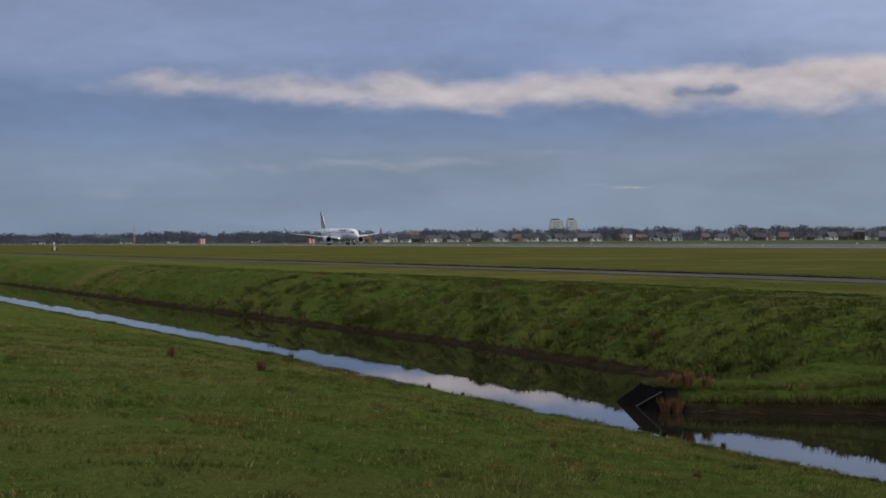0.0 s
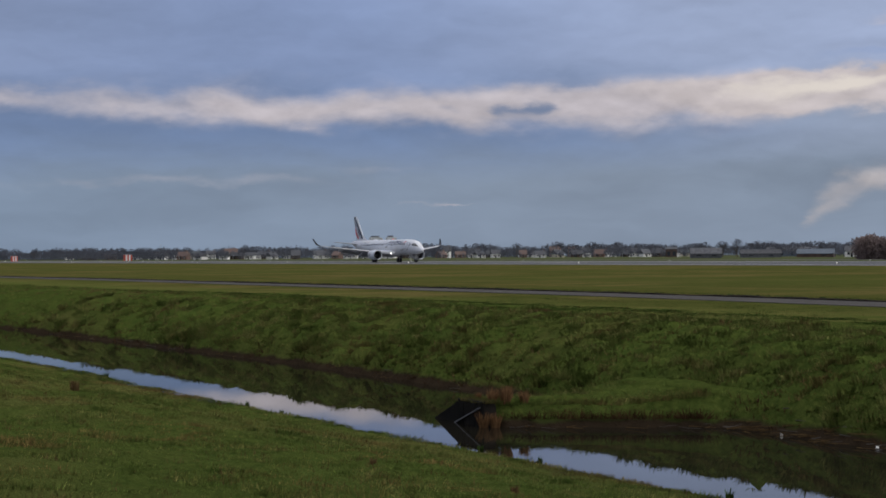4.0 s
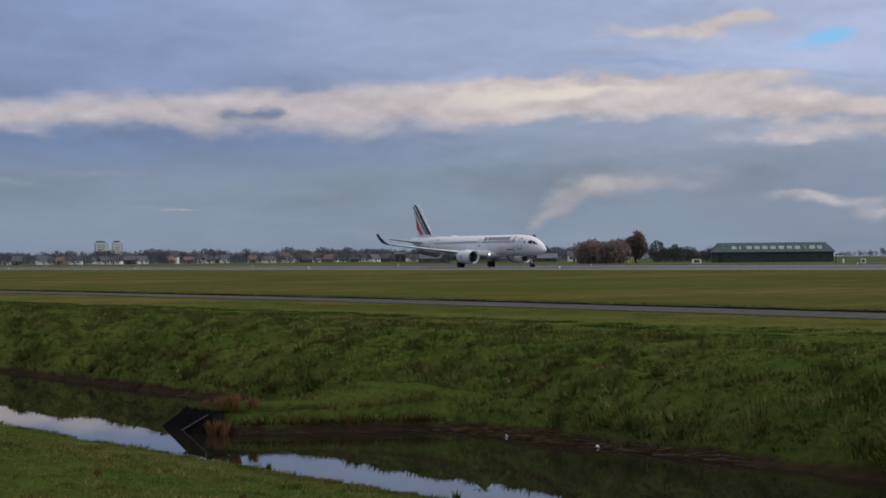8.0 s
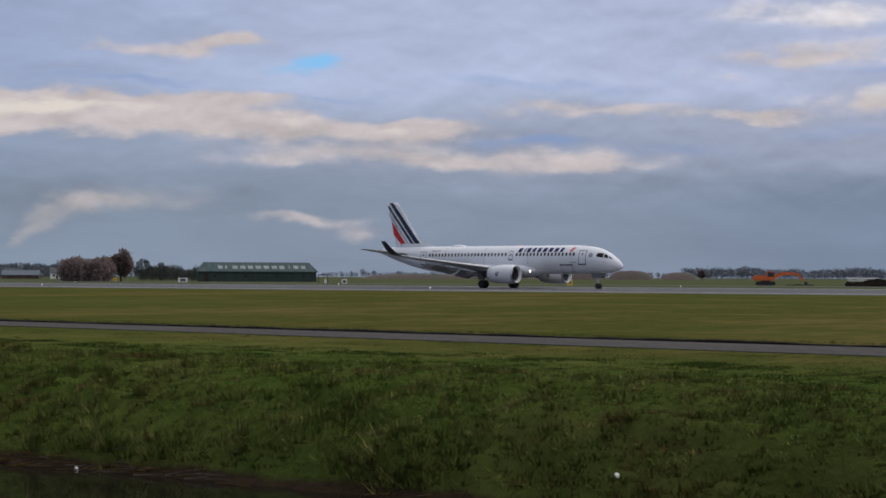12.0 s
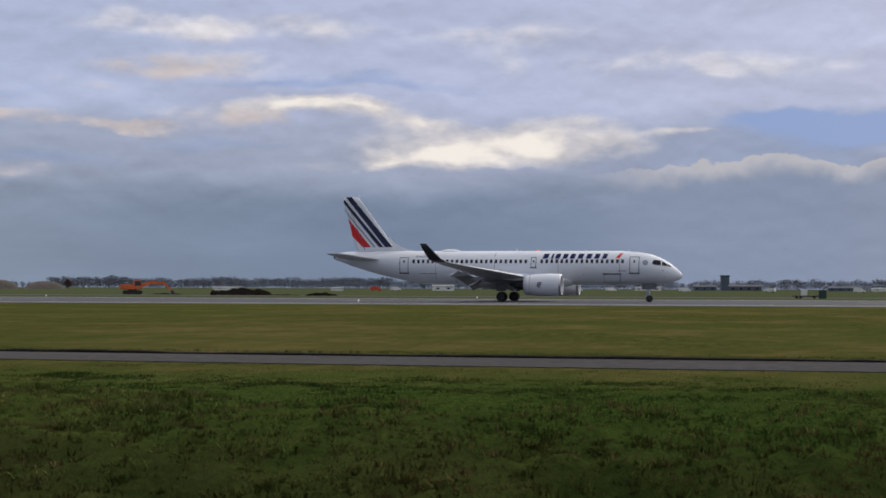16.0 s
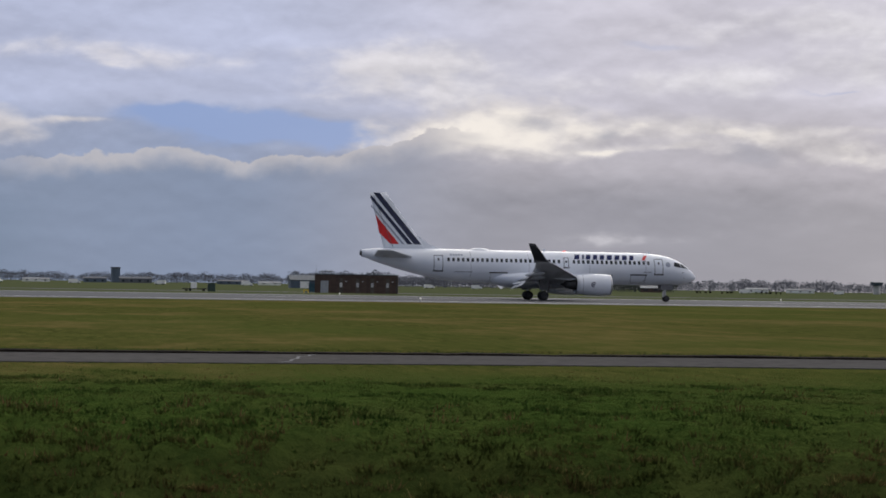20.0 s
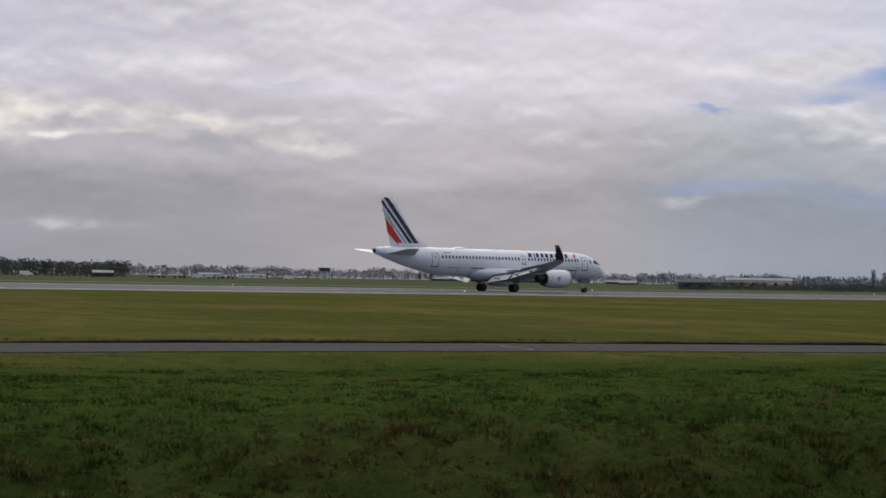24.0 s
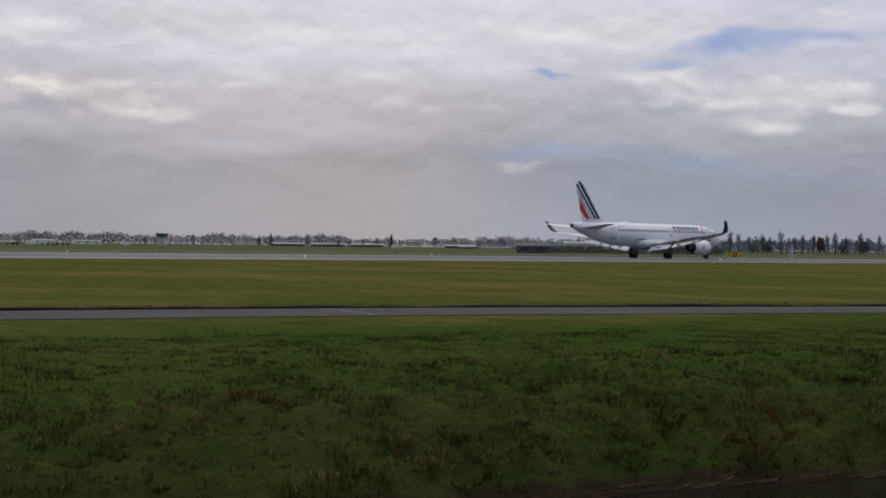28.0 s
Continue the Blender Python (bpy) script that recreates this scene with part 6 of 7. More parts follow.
def long_shed(az, dist, w, d, h, r, wall, roof, label, turn=0.0, name="shed"):
    ob = tagged(new(name), label, "shed")
    ob.matrix_basis = polar(az, dist, turn)
    part("wall", gable_walls(w, d, h, r), wall, ob)
    part("roof", gable(w, d, h, r, 0, 0.2), roof, ob)
    k = max(2, int(w / 6))
    for i in range(k):
        x = -w / 2 + w * (i + 0.5) / k
        part("window", bm_box((x - 0.9, -d / 2 - 0.07, 0.8), (x + 0.9, -d / 2 - 0.004, h * 0.7)), GLASSDARK, ob)


def sheep(az, dist, turn):
    ob = tagged(new("sheep"), "dark sheep grazing on the far field", "sheep", "grazing sheep")
    ob.matrix_basis = polar(az, dist, turn)
    rings = []
    for x, r in ((-0.55, 0.08), (-0.45, 0.27), (0, 0.33), (0.4, 0.28), (0.52, 0.1)):
        rings.append([(x, r * math.sin(a), 0.68 + r * math.cos(a)) for a in (i * math.pi / 5 for i in range(10))])
    part("body", bm_loft(rings), EARTH, ob)
    part("head", bm_tube((0.5, 0, 0.6), (0.75, 0, 0.3), 0.12, 0.08, 8), EARTH, ob)
    for x in (-0.35, 0.3):
        for y in (-0.15, 0.15):
            part("leg", bm_tube((x, y, 0), (x, y, 0.45), 0.05, 0.06, 6), EARTH, ob)


def far_things():
    tower_block(-63.97, 2300, 15, 29)
    tower_block(-63.42, 2320, 11.5, 29.5)
    mast(-62.86, 2100, 23, "slim dark spire rising over the village")
    mast(-78.93, 884, 10, "red and white lattice mast beyond the field", True)
    mast(-71.55, 1250, 12, "thin steel mast among the houses")
    mast(13.94, 1700, 18, "slim steel mast over the far wood")
    mast(28.45, 1600, 14, "slim steel mast beside the conifers")
    mast(47.87, 313, 2.2, "short white post beside the taxiway")
    mast(-28.1, 700, 4, "slim pale lamp post by the mounds")
    striped_hut(-76.56, 900, 3.4, 2.8, "small red and white striped hut on the airfield")
    striped_hut(-72.7, 900, 4.4, 3.2, "red and white striped equipment hut")
    long_shed(-80.06, 1500, 17, 12, 4, 3.5, BLUESHEET, GREYROOF, "blue-grey sheet barn before the wood")
    long_shed(-49.2, 1050, 32, 12, 3.5, 2.5, BLUESHEET, SLATE, "long blue-grey farm shed")
    long_shed(-50.3, 700, 17, 9, 1.7, 1.8, SLATE, SLATE, "low blue-grey farm shed with a dark roof", 4)
    long_shed(-48.4, 690, 15, 8, 1.6, 2.0, DARKBRICK, BLUESHEET, "low dark farm shed with a blue roof", -5)
    long_shed(-52.2, 640, 12, 9, 1.8, 2.3, SLATE, SLATE, "dark farm shed with a steep roof", 3)
    long_shed(-53.4, 960, 6.5, 8, 4.8, 1.2, DARKBRICK, SLATE, "dark square farm building")
    long_shed(-68.4, 1240, 16, 9, 3, 2, WHITEWALL, SLATE, "low white shed beside the houses")
    long_shed(17.8, 690, 8.6, 7, 1.9, 1.0, DARKBRICK, PALEROOF, "low shed with a pale roof before the copse")
    long_shed(21.5, 1250, 17, 9, 2.4, 1.2, WHITEWALL, PALEROOF, "long low white shed on the far side")
    long_shed(23.0, 1300, 22, 9, 2.2, 1.2, WHITEWALL, GREYROOF, "low white sheds in a row")
    for i, az in enumerate((30.0, 31.4, 32.8, 36.2)):
        long_shed(az, 1650, 34, 10, 2.4, 1.6, GREYROOF, PALEROOF, "low glasshouse range with pale roof", 0, "glasshouse")
    long_shed(33.9, 1300, 9, 7, 1.4, 0.8, WHITEWALL, PALEROOF, "small white shed in the far field")
    long_shed(36.4, 1300, 14, 7, 1.6, 0.8, BLUESHEET, PALEROOF, "small blue-grey shed with a white roof")
    long_shed(41.0, 900, 36, 12, 4.2, 1.4, CREAM, PALEROOF, "long pale hangar behind the hedge")
    long_shed(38.75, 440, 8.5, 7, 2.0, 0.9, SLATE, SLATE, "dark low hut at the hedge's end")
    ct = tagged(new("control_tower"), "pale control tower on the skyline", "tower")
    ct.matrix_basis = polar(25.58, 1250)
    part("shaft", bm_tube((0, 0, 0), (0, 0, 6.5), 2.6, 2.4, 12), CONCRETE, ct)
    cabn = part("cabin", bm_tube((0, 0, 6.5), (0, 0, 9.0), 4.0, 5.2, 12), BLUESHEET, ct)
    part("roof", bm_tube((0, 0, 9.0), (0, 0, 9.6), 5.4, 4.6, 12), CONCRETE, cabn)
    ch = tagged(new("water_tower"), "dark square tower over the far buildings", "tower")
    ch.matrix_basis = polar(-1.2, 1400, 10)
    part("shaft", bm_box((-3.4, -3, 0), (3.4, 3, 12.2)), BLUESHEET, ch)
    part("cap", bm_box((-3.8, -3.4, 12.202), (3.8, 3.4, 13.2)), SLATE, ch)
    for az, d, w, h, m in ((-1.9, 1300, 18, 4.5, BLUESHEET), (-0.5, 1320, 26, 5, SLATE), (-3.9, 1250, 20, 3, WHITEWALL), (-7.3, 1200, 26, 3, WHITEWALL), (2.9, 1250, 24, 3.5, BLUESHEET),
                           (-11.2, 900, 12, 3.4, WHITEWALL), (-8.9, 1500, 30, 6, BLUESHEET), (4.2, 1150, 16, 2.6, WHITEWALL), (-18.9, 880, 15, 1.9, WHITEWALL), (-15.0, 800, 6, 1.7, WHITEWALL)):
        long_shed(az, d, w, 10, h * 0.7, h * 0.3, m, PALEROOF if m is WHITEWALL else SLATE, "low far building on the other side of the airfield")
    vans = ((-12.9, 760, 0), (-5.2, 820, 30), (-2.6, 700, 0), (0.35, 740, 160), (3.4, 690, 0), (9.9, 800, 20), (11.6, 760, 0), (15.2, 640, 0), (21.1, 720, 0), (24.3, 820, 180), (6.9, 900, 0), (-6.4, 760, 0))
    for az, d, turn in vans:
        van(az, d, WHITEWALL, "white van parked on the far airfield road", 5.0, 2.0, turn)
    van(-13.6, 700, REDWHITE, "red van parked on the far airfield road", 5, 2.0)
    for az, d, w, h in ((-42.85, 364, 2.1, 1.0), (-37.14, 318, 1.0, 0.9)):
        bx = tagged(new("equipment_box"), "small white equipment box on the grass", "equipment box", "equipment boxes")
        bx.matrix_basis = polar(az, d)
        cabinet = part("body", bm_box((-w / 2, -0.4, 0.06), (w / 2, 0.4, h), 0.03), WHITEWALL, bx)
        part("plinth", bm_box((-w / 2 - 0.05, -0.45, -0.02), (w / 2 + 0.05, 0.45, 0.058)), CONCRETE, bx)
        part("hatch", bm_box((-w * 0.3, -0.43, 0.2), (w * 0.3, -0.402, h - 0.15)), GREYROOF, cabinet)
    tr = tagged(new("trailer"), "low flat trailer carrying a white and a dark cabin", "trailer")
    tr.matrix_basis = polar(1.65, 255, 3)
    part("deck", bm_box((-2.4, -0.8, 0.32), (1.6, 0.8, 0.46), 0.02), DARKMETAL, tr)
    for x in (-1.7, -1.1, 1.0):
        for y in (-0.75, 0.75):
            part("wheel", bm_tube((x, y - 0.08, 0.18), (x, y + 0.08, 0.18), 0.18, 0.18, 10), TYRE, tr)
    part("white_cabin", bm_box((-1.0, -0.6, 0.462), (-0.1, 0.6, 1.4), 0.03), WHITEWALL, tr)
    part("dark_cabin", bm_box((1.65, -0.6, 0.0), (2.8, 0.6, 1.3), 0.03), BARNGREEN, tr)
    pt = tagged(new("gate_frame"), "rusty steel frame beside the barn", "frame")
    pt.matrix_basis = polar(-37.9, 322, 0)
    for x in (-0.9, 0.9):
        part("post", bm_box((x - 0.09, -0.09, 0), (x + 0.09, 0.09, 1.7)), BARK, pt)
    part("lintel", bm_box((-1.0, -0.1, 1.7), (1.0, 0.1, 1.88)), BARK, pt)
    part("panel", bm_box((0.3, -0.05, 0.1), (0.8, 0.05, 0.9)), WHITEWALL, pt)
    mk = tagged(new("field_marker"), "short white marker post with a dark base in the field", "marker")
    mk.matrix_basis = polar(-81.66, 300)
    part("post", bm_box((-0.15, -0.15, 0), (0.15, 0.15, 0.75), 0.02), WHITEWALL, mk)
    part("lamp", bm_box((-0.25, -0.15, 0.95), (0.05, 0.15, 1.45), 0.03), WHITEWALL, mk)
    part("stem", bm_tube((-0.1, 0, 0.74), (-0.1, 0, 0.96), 0.05, 0.05, 6), STEEL, mk)
    for s in (-0.45, 0.4):
        part("base_block", bm_box((s - 0.15, -0.15, 0), (s + 0.15, 0.15, 0.3), 0.03), TYRE, mk)
    yellow_sign(-29.07, 232, 0.75, 0.85, 1, "small yellow airfield sign on short legs")
    yellow_sign(45.9, 300, 0.8, 0.75, 3, "row of yellow and black taxiway signs")
    yellow_sign(-45.2, 360, 0.8, 0.7, 1, "small yellow sign before the russet hedge")
    rnd = random.Random(2)
    for az, n in ((19.4, 4), (20.3, 3), (21.5, 6)):
        for k in range(n):
            sheep(az + 0.16 * k + rnd.uniform(-0.03, 0.03), 660 + rnd.uniform(-15, 15), rnd.uniform(0, 360))
    for k in range(-16, 10):
        edge_light(24 + 60 * k, 142.0)
        edge_light(24 + 60 * k, RW1 - 6.5)
    fence_posts()


def fence_posts():
    """Perimeter taxiway beyond the runway, seen as a thin grey line."""
    ob = strip("taxiway", -1500, 1500, 262, 278, 0.012, RUNWAY, 0.2)
    tagged(ob, "grey taxiway beyond the runway", "taxiway", kind="structure")


village()
woods()
single_trees()
green_barn()
service_shed()
excavator()
heaps_and_mounds()
far_things()

# ---- the banks: grass, reeds, culvert, litter ----
def blade_mesh(name, mat, tufts, rnd, wide, label, spread=0.1, lean=0.45):
    """Tufts (x, y, z, height, blades) as loose three-cornered blades in one mesh."""
    total = sum(t[4] for t in tufts)
    co = np.empty((total * 3, 3), np.float32)
    base = np.repeat(np.array([t[:3] for t in tufts], np.float32), [t[4] for t in tufts], axis=0)
    high = np.repeat(np.array([t[3] for t in tufts], np.float32), [t[4] for t in tufts])
    g = np.random.default_rng(rnd)
    a, r = g.uniform(0, 2 * np.pi, total), g.uniform(0, 1, total) ** 0.7 * spread * (0.5 + high * 3)
    foot = base + np.stack([r * np.cos(a), r * np.sin(a), np.full(total, -0.012)], 1)
    yaw = g.uniform(0, 2 * np.pi, total)
    side = np.stack([np.cos(yaw), np.sin(yaw), np.zeros(total)], 1) * (wide * g.uniform(0.6, 1.4, total))[:, None]
    ln = g.uniform(0.1, 1.0, total) * lean
    length = high * g.uniform(0.6, 1.25, total)
    tip = foot + np.stack([np.cos(a) * ln * length, np.sin(a) * ln * length, length * np.sqrt(1 - np.minimum(ln, 0.95) ** 2)], 1)
    co[0::3], co[1::3], co[2::3] = foot - side, foot + side, tip
    me = bpy.data.meshes.new(name)
    me.vertices.add(total * 3)
    me.vertices.foreach_set("co", co.ravel())
    me.loops.add(total * 3)
    me.loops.foreach_set("vertex_index", np.arange(total * 3, dtype=np.int32))
    me.polygons.add(total)
    me.polygons.foreach_set("loop_start", np.arange(0, total * 3, 3, dtype=np.int32))
    me.update(calc_edges=True)
    me.materials.append(mat)
    return tagged(new(name, me), label, "grass", kind="stuff")


def scatter(rnd, x0, x1, e0, e1, per, height, blades, gap=0.0, scale=0.7, seed=0.0):
    """Tufts over a stretch of the bank, e metres from the water's far edge, thick and thin by noise."""
    out = []
    for _ in range(int((x1 - x0) * (e1 - e0) * per)):
        x, e = rnd.uniform(x0, x1), rnd.uniform(e0, e1)
        k = noise.noise((x * scale, e * scale, seed)) + 0.5 * noise.noise((x * scale * 2.7, e * scale * 2.7, seed + 3))
        if k < gap - rnd.uniform(0, 0.5):
            continue
        y = ditch(x) + e - (near_shift(x) if e < -2.5 else 0.0)
        out.append((x, y, land(x, y), height * (0.75 + 0.9 * max(-0.4, k)) * rnd.uniform(0.6, 1.3), blades))
    return out


def bank_grass():
    rnd = random.Random(31)
    # far bank: coarse tussocks on the slope, shorter turf above
    far = scatter(rnd, -85, -45, 0.4, 5, 14, 0.09, 9, -0.5, 1.1) + scatter(rnd, -45, 32, 0.35, 4.4, 66, 0.09, 11, -0.7, 1.3)
    # the rank growth to the east thins out towards the brow
    rank = lambda t: t[0] > -6 + 6 * noise.noise((t[0] * 0.3, t[1] * 0.6, 1))
    low = lambda t: t[1] - ditch(t[0]) < 2.3 + 0.9 * noise.noise((t[0] * 0.5, t[1], 4)) + rnd.gauss(0, 0.35)
    far_east = [t for t in far if rank(t) and low(t)]
    far = [t for t in far if not rank(t)]
    blade_mesh("rank_grass", BROWNBLADE, far_east, 16, 0.0105, "rank brownish tufted grass on the far ditch bank", 0.16, 0.85)
    blade_mesh("bank_grass", BLADE, far, 5, 0.0105, "coarse tufted grass on the far ditch bank", 0.16, 0.85)
    brow = scatter(rnd, -60, 34, 3.6, 9.0, 75, 0.04, 8, -0.6) + scatter(rnd, -50, 34, 9.0, 15.0, 40, 0.03, 7, -0.5) + scatter(rnd, -8, 34, 1.9, 3.6, 75, 0.06, 9, -0.3)
    blade_mesh("brow_grass", LUSH, brow, 12, 0.01, "short greener grass along the top of the bank", 0.2, 0.8)
    # thick tussocks that lean down the slope
    clumps = []
    for _ in range(1300):
        x, e = rnd.uniform(-60, 33), 0.35 + 2.3 * rnd.random() ** 1.4
        if noise.noise((x * 0.45, e * 0.8, 21)) < rnd.uniform(-0.35, 0.25):
            continue
        h = rnd.uniform(0.12, 0.24) * (1.15 if e < 1 else 0.85)
        if x > -9:
            e, h = 0.3 + (e - 0.3) * 0.75, h * 0.65
        for _ in range(5):
            px, py = x + rnd.gauss(0, 0.11), ditch(x) + e + rnd.gauss(0, 0.07)
            clumps.append((px, py - 0.03, land(px, py), h * rnd.uniform(0.7, 1.1), 15))
    west, east = [t for t in clumps if t[0] < -9], [t for t in clumps if t[0] >= -9]
    blade_mesh("tussock_grass", BLADE, west, 18, 0.009, "thick drooping tussocks on the far ditch bank", 0.13, 0.95)
    blade_mesh("tussock_grass", BROWNBLADE, east, 19, 0.009, "thick brownish drooping tussocks on the far ditch bank", 0.13, 0.95)
    dry = scatter(rnd, -85, 34, 0.3, 4.0, 7, 0.1, 9, 0.12, 0.8, 9.0) + scatter(rnd, -60, 34, 6, 13, 2.0, 0.05, 7, 0.15, 0.3, 5.0)
    blade_mesh("dry_grass", STRAW, dry, 6, 0.008, "withered straw-coloured grass among the green", 0.18, 0.9)
    near = scatter(rnd, -80, -38, -9.5, -4.72, 22, 0.03, 8, -0.5, 0.5, 2.0) + scatter(rnd, -38, -6, -14.5, -4.72, 95, 0.055, 9, -0.6, 0.9, 2.0)
    blade_mesh("near_grass", MEADOW, near, 7, 0.0045, "short lush grass on the near ditch bank", 0.16, 0.8)
    fringe = scatter(rnd, -85, -5, -5.15, -4.66, 150, 0.06, 8, -0.2, 0.8, 6.0)
    blade_mesh("fringe_grass", MEADOW, fringe, 8, 0.005, "ragged grass fringe along the near waterline")
    wisps = scatter(rnd, -45, -7, -13, -5.0, 9.0, 0.065, 8, 0.1, 0.5, 12.0)
    blade_mesh("dry_wisps", STRAW, wisps, 9, 0.0035, "thin withered stalks in the near grass", 0.12, 0.8)
    roots = scatter(rnd, -85, 34, 0.2, 0.55, 30, 0.14, 8, -0.1, 0.6, 15.0)
    blade_mesh("bank_foot_stems", RUSSETSTEM, roots, 10, 0.009, "brown dead stems hanging along the bank's foot", 0.2, 1.0)
    lip = []
    x = -90.0
    while x < 40:
        lip.append((x, soft_far(x) + rnd.uniform(0.2, 0.7), 0.08, rnd.uniform(0.03, 0.07), 6))
        lip.append((x, soft_far(x) - road_width(x) - rnd.uniform(0.02, 0.4), 0.0, rnd.uniform(0.02, 0.05), 5))
        x += 0.07
    blade_mesh("verge_grass", LUSH, lip, 11, 0.009, "ragged grass along both edges of the road", 0.1)


RUSSETSTEM = leafy(material("dead_stems", [(0.025, 0.015, 0.009), (0.075, 0.042, 0.022)], 0.9, scale=3, per=("island", 0.4)), 0.25, 0.2)


REED = leafy(material("russet_reed", [(0.1, 0.055, 0.028), (0.22, 0.125, 0.06)], 0.9, scale=4, per=("island", 0.4)), 0.3, 0.4)


def dry_clump(x, y, h, n, seed, name="dry_reed_clump", label="clump of dry reddish-brown reed stems", mat=STRAW):
    rnd = random.Random(seed)
    ob = tagged(new(name), label, "reeds", "reed clumps")
    ob.location = (x, y, max(land(x, y), WATER_Z - 0.05) - 0.02)
    for k in range(3):
        bm = bmesh.new()
        for _ in range(n // 3):
            a, r = rnd.uniform(0, 6.28), rnd.uniform(0, 0.16) * h * 1.6
            p = Vector((r * math.cos(a), r * math.sin(a), 0))
            l = h * rnd.uniform(0.5, 1.1)
            q = p + Vector((math.cos(a) * l * rnd.uniform(0, 0.5), math.sin(a) * l * rnd.uniform(0, 0.5), l))
            s = Vector((math.cos(a + 1.3), math.sin(a + 1.3), 0)) * 0.012
            bm.faces.new([bm.verts.new(v) for v in (p - s, p + s, q)])
        part("stem_tuft", bm, mat, ob)
    return ob


def culvert():
    """Tarred end wall of a low turfed spit that juts into the ditch, with a pale guide rail."""
    ob = tagged(new("culvert_headwall"), "dark tarred culvert end wall jutting into the ditch", "culvert")
    y0 = 12.4
    prof = [(-23.45, -1.5), (-23.25, -1.22), (-22.42, -0.87), (-21.6, -0.85), (-21.45, -1.5)]
    body = part("body", bm_loft([[(x, y0, z) for x, z in prof], [(x, y0 + 0.22, z) for x, z in prof]]), TAR, ob)
    for k in range(9):
        x = -22.35 + 0.82 * (k + 0.5) / 9
        part("plank", bm_box((x - 0.043, y0 - 0.03 - 0.006 * (k % 2), -1.45), (x + 0.043, y0 - 0.004, -0.88 + 0.01 * (k % 3))), TAR, body)
    slant = lambda x, z: [(x, y0 - 0.065, z), (x, y0 - 0.036, z), (x + 0.015, y0 - 0.036, z + 0.024), (x + 0.015, y0 - 0.065, z + 0.024)]
    part("guide_rail", bm_loft([slant(-22.46, -1.23), slant(-21.62, -0.92)]), SHOULDER, ob, "pale weathered guide rail")
    part("cap_beam", bm_box((-22.42, y0 - 0.02, -0.864), (-21.6, y0 + 0.24, -0.82), 0.012), TAR, ob)
    # the turfed spit behind it, widening towards the bank
    rings = []
    for k in range(26):
        y = y0 + 0.23 + 3.5 * k / 25
        right = -21.5 + 0.62 * (y - y0) + 0.15 * noise.noise((y * 1.7, 3, 0))
        left = -22.95 - 0.15 * k / 25 + 0.1 * noise.noise((y * 1.9, 8, 0))
        top = -0.87 + 0.22 * max(0, k - 12) / 13 + 0.05 * noise.noise((y * 2.3, 5, 0))
        rings.append([(left, y, -1.5), (left + 0.12, y, -1.0), (left + 0.4, y, top), ((left + right) / 2, y, top + 0.05), (right - 0.4, y, top - 0.02), (right - 0.1, y, -1.05), (right + 0.12, y, -1.24), (right + 0.3, y, -1.5)])
    spit = smooth(part("turf_spit", bm_loft(rings), TURF))
    tagged(spit, "low turfed spit running from the bank to the culvert", "ground", kind="structure")
    g = random.Random(3)
    tufts, brown = [], []
    for _ in range(900):
        y = g.uniform(y0 + 0.25, 15.7)
        right = -21.5 + 0.62 * (y - y0)
        x = g.uniform(-22.7, right - 0.2)
        tufts.append((x, y, -0.87 + 0.22 * max(0, (y - y0 - 0.23) / 3.5 * 25 - 12) / 13, g.uniform(0.04, 0.1), 9))
    for _ in range(300):
        y = g.uniform(y0 + 0.4, 15.4)
        brown.append((-21.5 + 0.62 * (y - y0) + g.uniform(-0.35, 0.0), y, -1.06, g.uniform(0.08, 0.2), 8))
    blade_mesh("spit_grass", BLADE, tufts, 14, 0.008, "grass growing on the spit beside the culvert", 0.16, 0.8)
    blade_mesh("spit_foot_stems", RUSSETSTEM, brown, 15, 0.008, "brown dead stems hanging over the spit's side", 0.2, 1.0)
    for x, y, h, s in ((-22.45, y0 + 0.4, 0.13, 1), (-22.2, y0 + 0.5, 0.14, 2), (-22.05, y0 + 0.75, 0.1, 6), (-21.8, y0 + 0.3, 0.26, 3), (-21.68, y0 + 0.45, 0.3, 4), (-21.6, y0 + 0.75, 0.22, 5)):
        c = dry_clump(x, y, h, 150, s, mat=REED)
        c.location.z = -0.88
    for x, y, h, s in ((-21.4, y0 + 0.1, 0.24, 21), (-21.5, y0 - 0.05, 0.26, 22)):
        c = dry_clump(x, y, h, 180, s, mat=REED)
        c.location.z = -1.22
    cap = [(g.uniform(-22.4, -21.5), y0 + g.uniform(0.0, 0.25), -0.83, g.uniform(0.03, 0.08), 9) for _ in range(120)]
    blade_mesh("cap_grass", BROWNBLADE, cap, 27, 0.008, "withered grass hanging over the culvert's top", 0.16, 0.9)


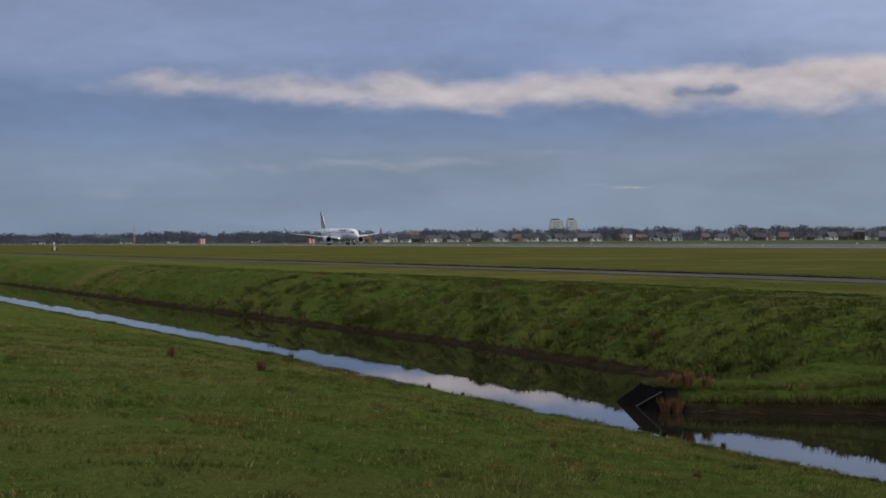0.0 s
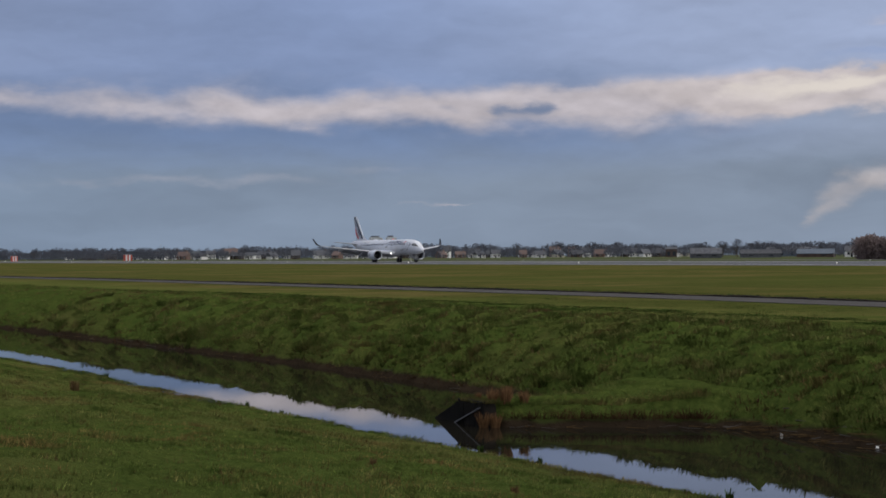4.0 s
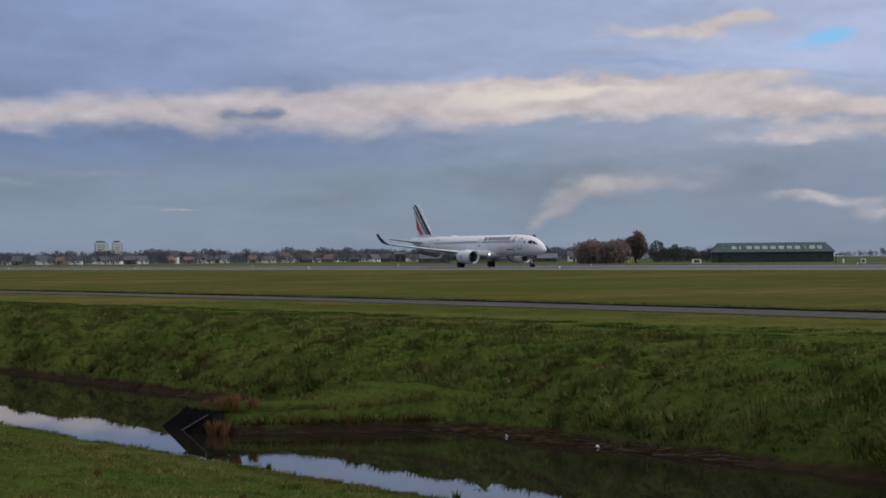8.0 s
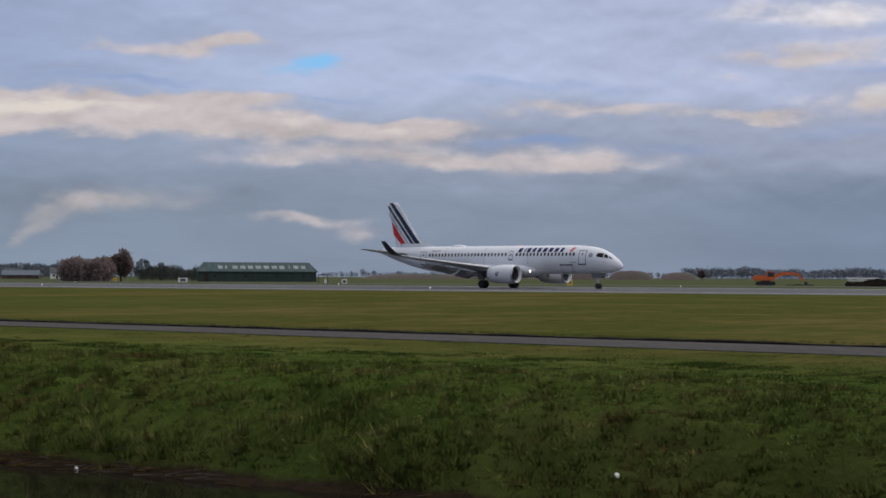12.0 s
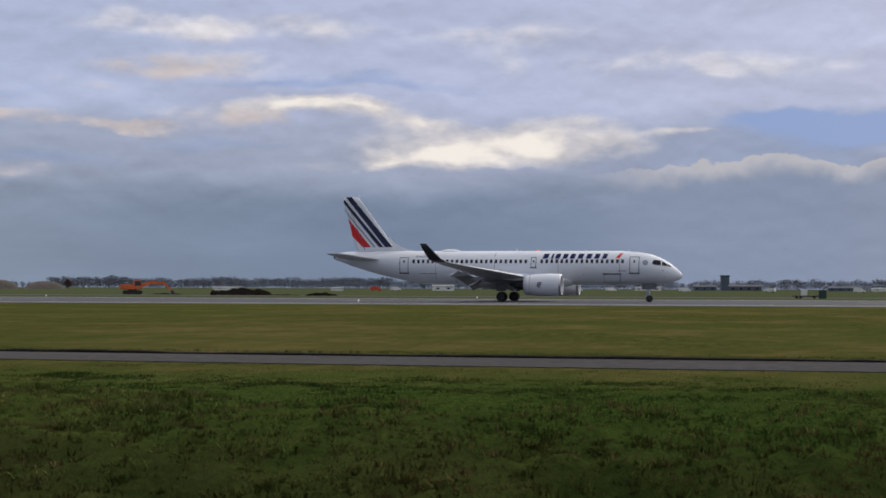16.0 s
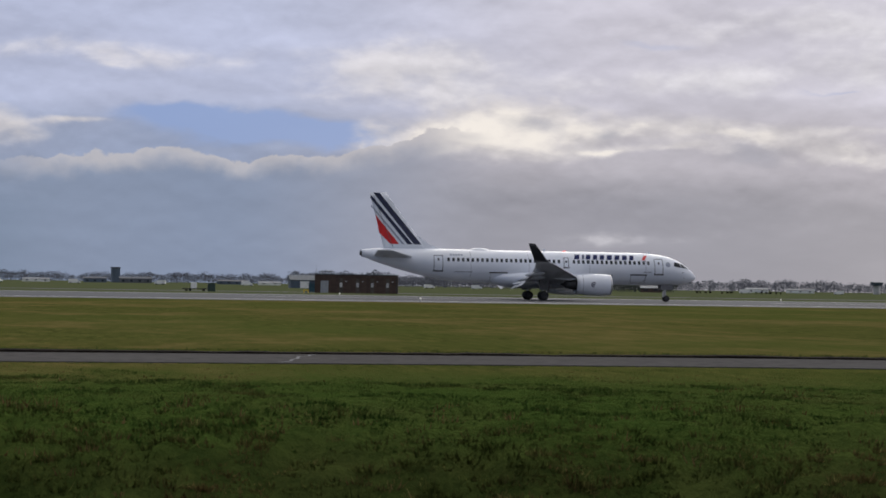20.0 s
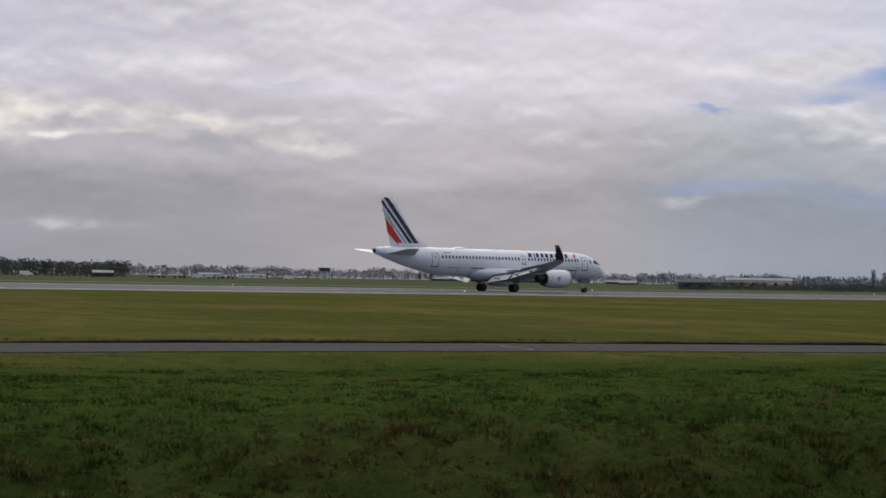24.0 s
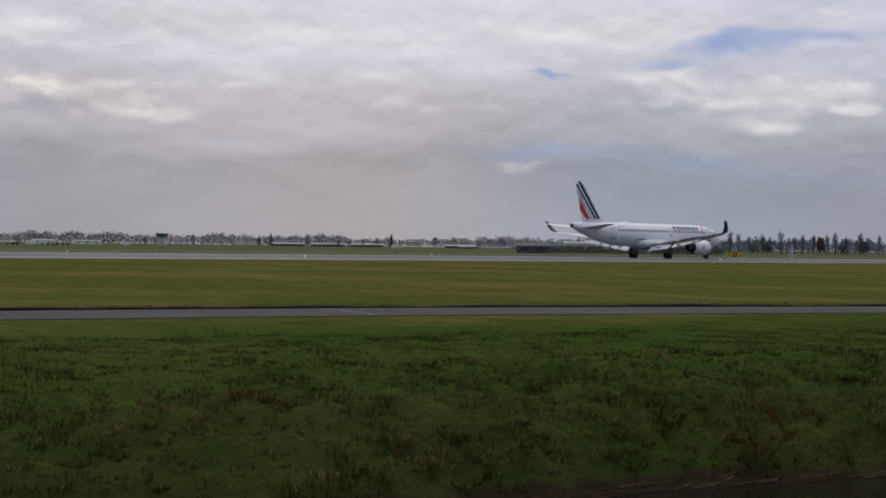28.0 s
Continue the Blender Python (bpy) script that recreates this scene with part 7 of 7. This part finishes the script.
def drift_line():
    """Broken stems washed up along the bank's foot."""
    rnd = random.Random(17)
    rows = [rnd.uniform(-20, 24) for _ in range(70)] + [rnd.uniform(-21.3, -14) for _ in range(130)] + [rnd.uniform(-60, -24) for _ in range(45)] + [rnd.uniform(11, 16) for _ in range(30)]
    for x in rows:
        y = ditch(x) + rnd.gauss(0.08, 0.13)
        if -21.3 < x < -19.4 and rnd.random() < 0.75:
            y = 12.4 + (x + 21.3) / 0.62 + rnd.uniform(-0.15, 0.2)
        l, a = rnd.uniform(0.12, 0.5), rnd.gauss(0, 0.35)
        z = max(land(x, y), WATER_Z) + 0.012
        p = Vector((x, y, z + rnd.uniform(0, 0.02)))
        q = p + Vector((math.cos(a) * l, math.sin(a) * l * 0.5, rnd.uniform(0.0, 0.06)))
        ob = part("driftwood_stem", bm_tube(p, q, rnd.uniform(0.004, 0.011), 0.004, 5), STRAW if rnd.random() < 0.6 else BARK)
        tagged(ob, "broken reed stem washed up at the waterline", "stem", "washed-up stems")
    for x, y, r, label in ((-16.3, 15.5, 0.035, "crumpled white plastic litter at the waterline"), (-8.3, 16.0, 0.045, "white plastic cup on the mud"), (-18.2, 15.45, 0.03, "scrap of pale litter in the drift line")):
        bm = bmesh.new()
        bmesh.ops.create_icosphere(bm, subdivisions=2, radius=r)
        for v in bm.verts:
            v.co *= 0.75 + 0.4 * noise.noise(v.co * 18)
        ob = part("litter", bm, WHITEWALL)
        ob.location = (x, y, max(land(x, y), WATER_Z) + r * 0.6)
        tagged(ob, label, "litter")


bank_grass()
culvert()
drift_line()
for x, y, h, s in ((-25.2, 7.0, 0.2, 31), (-28.3, 6.2, 0.2, 32), (-25.7, 7.1, 0.13, 33), (-14.2, 6.9, 0.1, 34), (-27.5, 7.6, 0.12, 35), (-12.0, 7.2, 0.1, 36)):
    dry_clump(x, y, h, 90, s, "dead_dock", "withered brown dock plant standing in the grass", STRAW)
for x, e, h in ((-18.6, -4.76, 0.12), (-17.2, -4.76, 0.1), (-24.9, -4.76, 0.1), (-26.3, -4.76, 0.12), (-34.5, -4.76, 0.16), (-13.6, -4.76, 0.14)):
    dry_clump(x, ditch(x) + e - near_shift(x), h, 36, int(x * -10), "rush_tuft", "green rush tuft at the near water's edge", LUSH)


# ---- what moves ----
# seconds, way along the runway, distance across it, heading to port of +x
PLANE_ROWS = [
    (0.0, -517.07, 170.58, 1.43),
    (0.5, -494.80, 171.31, 1.16),
    (1.0, -472.95, 171.99, 0.91),
    (1.5, -451.53, 172.62, 0.67),
    (2.0, -430.55, 173.21, 0.44),
    (2.5, -410.02, 173.74, 0.23),
    (3.0, -389.96, 174.21, 0.03),
    (3.5, -370.40, 174.57, -0.09),
    (5.5, -297.14, 175.45, -0.23),
    (6.0, -280.16, 175.80, -0.39),
    (6.5, -263.70, 176.27, -0.66),
    (7.0, -247.76, 176.81, -0.96),
    (7.5, -232.32, 177.40, -1.28),
    (8.0, -217.35, 178.00, -1.61),
    (8.5, -202.83, 178.56, -1.95),
    (9.0, -188.68, 179.01, -2.28),
    (9.5, -174.86, 179.34, -2.61),
    (10.0, -161.32, 179.52, -2.95),
    (10.5, -148.05, 179.52, -3.29),
    (11.0, -135.02, 179.34, -3.63),
    (11.5, -122.24, 178.95, -3.97),
    (12.0, -109.73, 178.32, -4.26),
    (12.5, -97.63, 177.38, -4.38),
    (14.5, -54.68, 173.49, -3.88),
    (15.0, -45.11, 173.06, -3.58),
    (15.5, -35.88, 172.91, -3.16),
    (16.0, -26.95, 172.78, -2.72),
    (16.5, -18.16, 172.68, -2.28),
    (17.0, -9.46, 172.66, -1.84),
    (17.5, -0.91, 172.74, -1.39),
    (18.0, 7.63, 172.93, -0.93),
    (18.5, 16.22, 173.23, -0.45),
    (19.0, 24.92, 173.63, 0.05),
    (19.5, 33.71, 174.12, 0.59),
    (20.0, 42.55, 174.65, 1.17),
    (20.5, 51.36, 175.21, 1.80),
    (21.0, 60.16, 175.76, 2.47),
    (21.5, 68.91, 176.33, 3.25),
    (23.5, 102.74, 178.62, 6.81),
    (24.0, 110.92, 179.10, 7.42),
    (24.5, 119.01, 179.59, 7.83),
    (25.0, 127.08, 180.19, 8.20),
    (25.5, 135.14, 180.95, 8.56),
    (26.0, 143.20, 181.92, 8.91),
    (26.5, 151.24, 183.11, 9.28),
    (27.0, 159.24, 184.56, 9.66),
    (27.5, 167.21, 186.24, 10.07),
    (28.0, 175.12, 188.13, 10.50),
]


def motions():
    walk(airliner, [(t, pose(s, y, 0.022, 0, 0, a)) for t, s, y, a in PLANE_ROWS])


motions()
